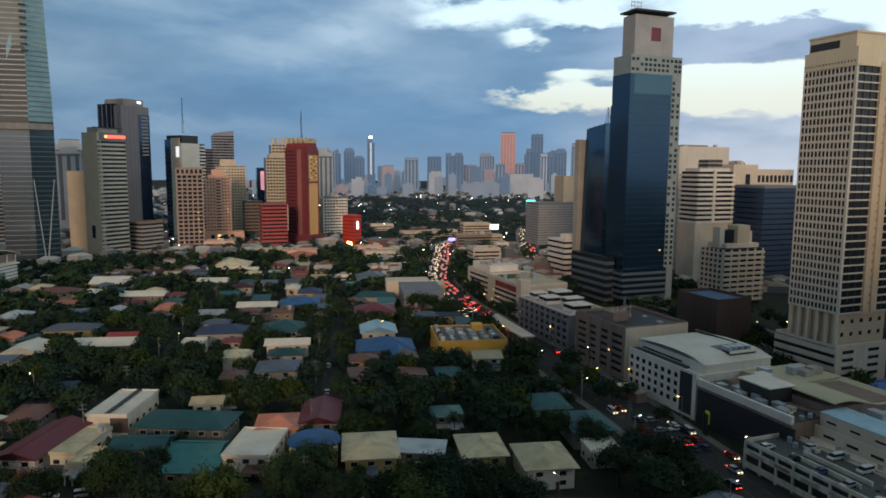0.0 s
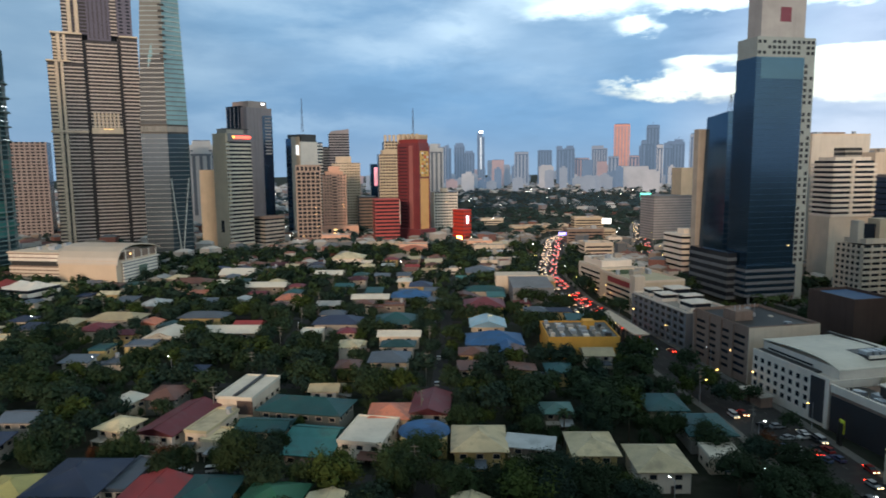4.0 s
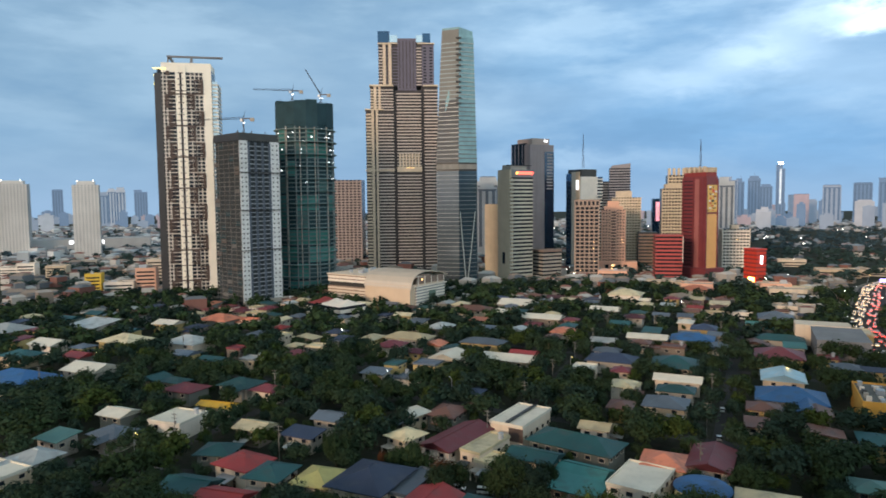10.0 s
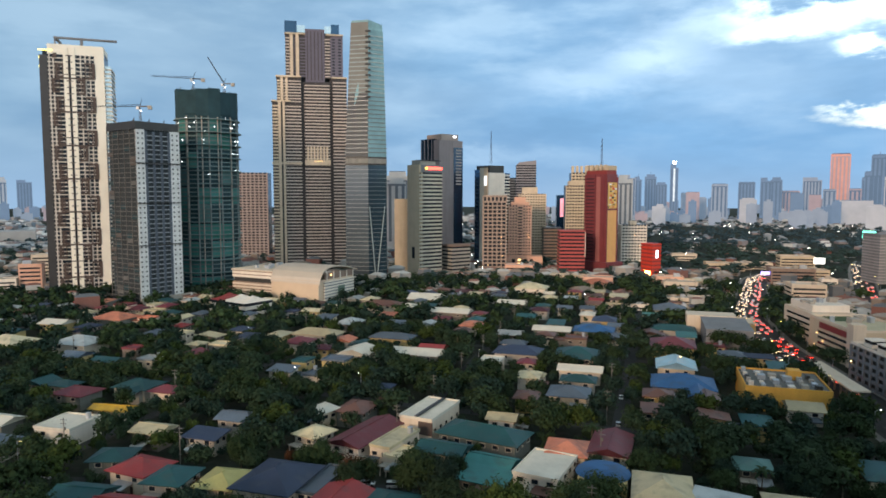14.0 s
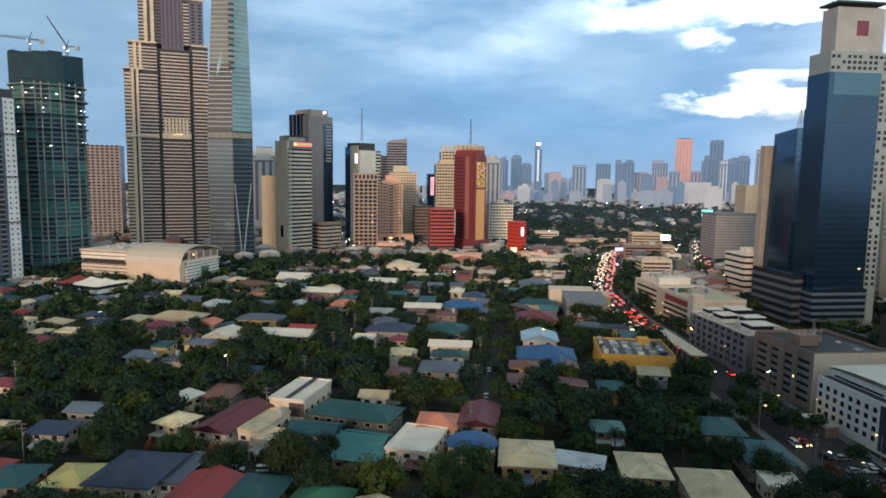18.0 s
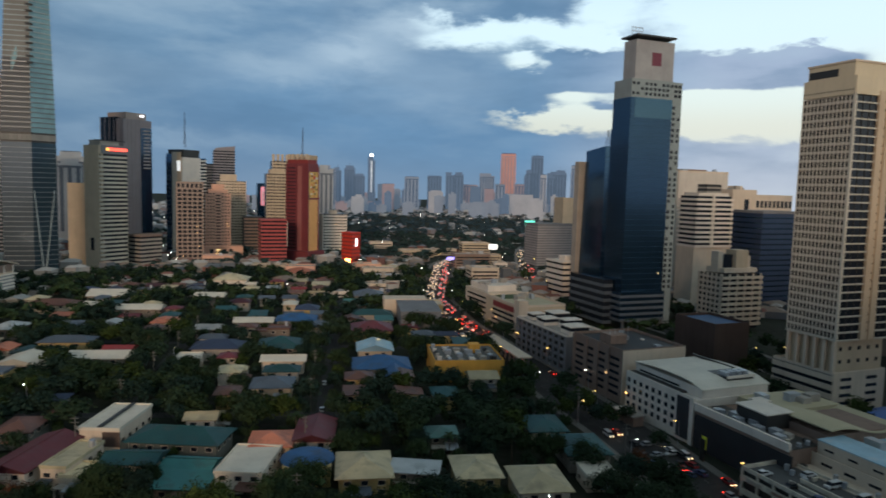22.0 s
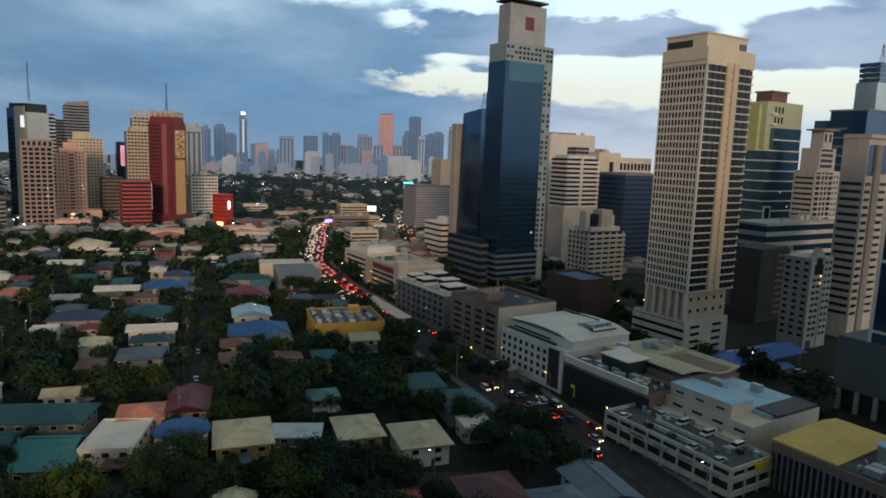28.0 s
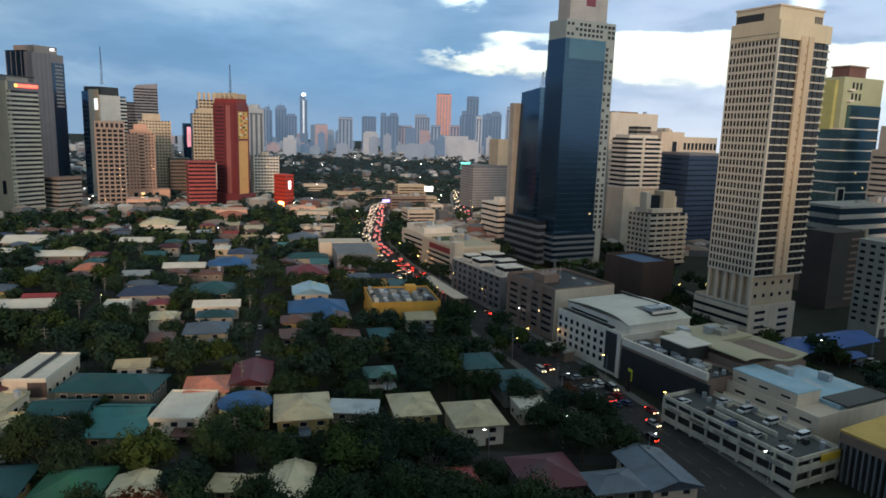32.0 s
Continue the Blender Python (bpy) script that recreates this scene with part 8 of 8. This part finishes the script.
def traffic(line, offsets, gap, y0, y1):
    for off, way in offsets:
        run = 0.0
        need = CR.uniform(0, gap)
        for a, b in zip(line, line[1:]):
            a, b = Vector(a), Vector(b)
            n = (b - a).normalized()
            L_ = (b - a).length
            while need < run + L_:
                p = a + n * (need - run) + Vector((n.y, -n.x)) * off
                if y0 < p.y < y1:
                    th = math.degrees(math.atan2(n.y, n.x)) + (0 if way > 0 else 180)
                    copy_thing(CR.choice(DRIVE), pose(p.x, p.y, 0.08, 0, 0, th + CR.uniform(-2, 2)))
                need += gap * CR.uniform(0.7, 1.7)
            run += L_


traffic(AVENUE, ((2.2, 1), (5.4, 1), (8.6, 1), (-2.2, -1), (-5.4, -1), (-8.6, -1)), 11, 345, 440)
traffic(AVENUE, ((3, 1), (7, 1), (-3, -1), (-7, -1)), 95, 100, 340)
traffic(BYPASS, ((2.5, 1), (6, 1), (-2.5, -1), (-6, -1)), 26, 430, 560)


def far_traffic(line, y0, y1, gap):
    """Cars too far off to tell apart: bodies and their lamps."""
    bodies, red, white = bmesh.new(), bmesh.new(), bmesh.new()
    for a, b in zip(line, line[1:]):
        a, b = Vector(a), Vector(b)
        if not y0 < a.y < y1:
            continue
        n = (b - a).normalized()
        s = Vector((n.y, -n.x))
        for off in (-7, -4, -1.8, 2.4, 6):
            k = CR.uniform(0, gap)
            while k < (b - a).length:
                p = a + n * k + s * (off + CR.uniform(-0.9, 0.9))
                m = Matrix.Translation((p.x, p.y, 0.1)) @ Matrix.Rotation(math.atan2(n.y, n.x), 4, "Z")
                add_box(bodies, -2.2, 2.2, -0.9, 0.9, 0.3, 1.0, m)
                add_box(bodies, -1.6, 1.0, -0.8, 0.8, 1.0, 1.5, m)
                for q in (-0.65, 0.65):
                    add_box(red if off > 0 else white, -2.36, -2.21, q - 0.2, q + 0.2, 0.65, 0.92, m)
                k += gap * CR.uniform(0.7, 1.8)
    tagged(part("far_cars", bodies, PARK[1].children[0].data.materials[0], None), "rows of distant cars in evening traffic", "cars", kind="stuff")
    tagged(part("tail_lamps", red, M_tail, None), "red tail lamps of distant traffic", "lamps", kind="stuff")
    tagged(part("headlamps", white, M_head, None), "pale headlamps of distant traffic", "lamps", kind="stuff")


far_traffic(AVENUE, 440, 800, 12)
far_traffic(BYPASS, 560, 940, 45)
for i in range(14):
    copy_thing(CR.choice(PARK), pose(68 + (i % 4) * 4.2 + CR.uniform(-1, 1), 196 + (i // 4) * 7.5 + CR.uniform(-1, 1), 0.1, 0, 0, CR.choice((20, 110, 200)) + CR.uniform(-6, 6)))
for i in range(5):
    copy_thing(CR.choice(DRIVE), pose(78 + (i % 3) * 5 + CR.uniform(-1, 1) - i * 0.4, 172 + i * 9.4, 0.1, 0, 0, (286 if i % 3 else 106) + CR.uniform(-5, 5)))
for i in range(9):
    x, y = gpoint(103, 143, 21, (2.6, 14.2)[i % 2], 5 + i * 4.2 + CR.uniform(-0.6, 0.6))
    copy_thing(CR.choice(PARK), pose(x, y, 7.7, 0, 0, 21 + CR.choice((0, 180))))
for x, y, th in ((-100, 163, 20), (-92, 165, 22), (-5, 166, 3), (4, 166.5, 2), (10, 167, 182), (-60, 164, 8), (-230, 132, 25), (-190, 126, 22), (-43, 246, 100), (-48, 280, 98)):
    copy_thing(CR.choice(PARK[:2] + PARK[3:4]), pose(x, y, 0.1, 0, 0, th))
for c in PARK + DRIVE:
    x = PARK.index(c) if c in PARK else 6 + DRIVE.index(c)
    c.matrix_basis = pose(196 + (x % 4) * 5.5, 206 + (x // 4) * 9, 0.05, 0, 0, 100)

# ---- street lamps, poles and lit boards ----
M_sodium = lamp_mat("sodium_lamp", (1.0, 0.48, 0.10), 22.0)
M_coolamp = lamp_mat("white_street_lamp", (1.0, 0.95, 0.85), 18.0)


def street_lamp(warm):
    ob = thing("street_lamp", pose(0, 0, 0), "grey steel street lamp glowing %s" % ("amber" if warm else "white"), "street lamp", "street lamps")
    part("pole", tube((0, 0, 0), (0, 0, 8.6), 0.12, 0.08, 6), M_galv, ob)
    part("arm", tube((0, 0, 8.5), (1.6, 0, 9.0), 0.06, 0.05, 5), M_galv, ob)
    head = part("lamp_head", box(1.35, 2.2, -0.2, 0.2, 8.98, 9.14), M_galv, ob)
    part("lens", box(1.45, 2.1, -0.16, 0.16, 8.86, 8.98), M_sodium if warm else M_coolamp, head, "glowing lamp lens")
    return ob


S1, S2 = street_lamp(True), street_lamp(False)
for line, off, gap in ((BYPASS, 10, 3), (BYPASS, -10, 4), (AVENUE, 12.4, 5), (AVENUE, -12.4, 6)):
    for i in range(2, len(line) - 8, gap):
        a, b = Vector(line[i]), Vector(line[i + 1])
        n = (b - a).normalized()
        p = a + Vector((n.y, -n.x)) * off
        copy_thing(S1 if line is BYPASS or CR.random() < 0.6 else S2, pose(p.x, p.y, 0.05, 0, 0, math.degrees(math.atan2(n.y, n.x)) + (90 if off > 0 else -90)))
for i, (x, y) in enumerate(((-205, 128), (-250, 224), (-150, 240), (-330, 190), (-300, 250), (-380, 210), (-120, 300), (-180, 236), (-262, 300), (-60, 340), (52, 168), (30, 160), (-28, 330))):
    copy_thing(S2 if i % 3 else S1, pose(x, y, 0, 0, 0, i * 77))
S1.matrix_basis, S2.matrix_basis = pose(62, 252, 0, 0, 0, 200), pose(176, 236, 0, 0, 0, 160)


M_pole = mat("weathered_pole", (0.15, 0.14, 0.125), 0.9, var=0.3)


def power_pole(x, y, th):
    ob = thing("utility_pole", pose(x, y, 0, 0, 0, th), "grey concrete utility pole with crossarms", "utility pole", "utility poles")
    part("pole", tube((0, 0, 0), (0, 0, 13), 0.2, 0.13, 6), M_pole, ob)
    for z in (11, 12.3):
        part("crossarm", box(-1.2, 1.2, -0.08, 0.08, z, z + 0.14), M_pole, ob)
    part("transformer", tube((0.4, 0, 9), (0.4, 0, 10), 0.3, 0.3, 8), M_pole, ob)


for i in range(9):
    power_pole(-28 - i * 6.4, 120 + i * 42, 8)
    power_pole(-99 - i * 5.2, 118 + i * 40, 8)
for x, y in ((-200, 140), (-215, 200), (-232, 260), (-245, 330), (-160, 150), (-310, 150), (-318, 230), (80, 120), (60, 205), (52, 240)):
    power_pole(x, y, 14)


def board(x, y, th, w, h, z, material, label):
    ob = thing("billboard", pose(x, y, 0, 0, 0, th), label, "billboard")
    part("panel", box(-w / 2, w / 2, -0.2, 0.2, z, z + h), material, ob)
    for q in (-w * 0.3, w * 0.3):
        part("post", box(q - 0.3, q + 0.3, 0.2, 0.8, 0, z + h * 0.8), M_dark, ob)


board(61, 777, 0, 10, 6, 15, lamp_mat("white_display", (0.95, 0.95, 0.9), 1.3), "bright white lit display board on posts")
board(165, 1246, 0, 18, 12, 16, lamp_mat("teal_screen", (0.15, 1.0, 0.75), 1.4), "glowing teal display board on posts")
board(13, 717, 10, 12, 3, 8, lamp_mat("violet_sign", (0.35, 0.3, 1.0), 2.0), "violet lit sign over shops")
board(86, 208, 100, 2.2, 4.0, 4, mat("lime_board", (0.65, 0.68, 0.05), 0.6), "plain lime yellow kerbside sign")

# brown court block, sheds and car lot beside the tan tower
db = site("court_building", 124, 296, 21, 20, 26, "dark brown windowless block with blue roof court", "building")
M_dkbrown = mat("soot_brown_wall", (0.060, 0.042, 0.036), 0.9, streak=0.6, var=0.25)
part("wall", box(0, 20, 0, 26, 0, 26), M_dkbrown, db)
parapet(db, 20, 26, 26, M_dkbrown, 1.4)
part("court_floor", box(0.5, 19.5, 0.5, 25.5, 26, 26.2), mat("blue_court_paint", (0.035, 0.09, 0.19), 0.7, var=0.2), db, "blue painted court")
sd = site("assembly_hall", 127, 322, 21, 18, 16, "low hall with pale gabled sheet roof", "building")
part("wall", box(0, 18, 0, 16, 0, 6), M_cream, sd)
part("roof", prism([(-0.8, 0), (18.8, 0), (9, 3.4)], 0, 17), M_whiteroof, sd).matrix_basis = pose(0, 16.5, 6, 90, 0, 0)
panes_on(sd, face_pose("front", 18, 16), 18, 2, 5, 1, 4, 2.0, 1.6, M_winglass)
part("entrance_pier", box(-3, -1.4, 4, 6, 0, 20), M_white, sd)
for i in range(16):
    copy_thing(CR.choice(PARK), pose(*gpoint(192, 224, 21, (i % 2) * 7 + CR.uniform(-0.5, 0.5), (i // 2) * 3.1), 0.06, 0, 0, 21 + CR.uniform(-5, 5)))

# tarpaulin roofs beside the tan tower
for x, y, w, d, z in ((165, 240, 22, 15, 5.5), (190, 246, 24, 14, 6.5), (184, 232, 8, 5, 4.5)):
    ob = thing("market_shed", pose(x, y, 0, 0, 0, 21), "open shed under bright blue tarpaulin roof", "shed", "tarpaulin sheds")
    part("roof", roof_mesh("gable", w, d, z), mat("blue_tarpaulin", (0.03, 0.11, 0.36), 0.5, var=0.25), ob)
    for sx in (-1, 1):
        for sy in (-1, 1):
            part("post", box(sx * w * 0.45 - 0.12, sx * w * 0.45 + 0.12, sy * d * 0.45 - 0.12, sy * d * 0.45 + 0.12, 0, z), M_galv, ob)
# far town lights
bm = bmesh.new()
for i in range(60):
    bear, far = FR.uniform(-8, 24), FR.uniform(520, 2300)
    x, y, z, s = -far * math.sin(radians(bear)), far * math.cos(radians(bear)), FR.uniform(6, 11), 0.2 + far / 3600
    add_box(bm, x - s, x + s, y - s, y + s, z, z + s)
tagged(part("town_lights", bm, lamp_mat("town_lamp", (1.0, 0.92, 0.8), 10.0), None), "small white lamps scattered over the town", "lamps", kind="stuff")
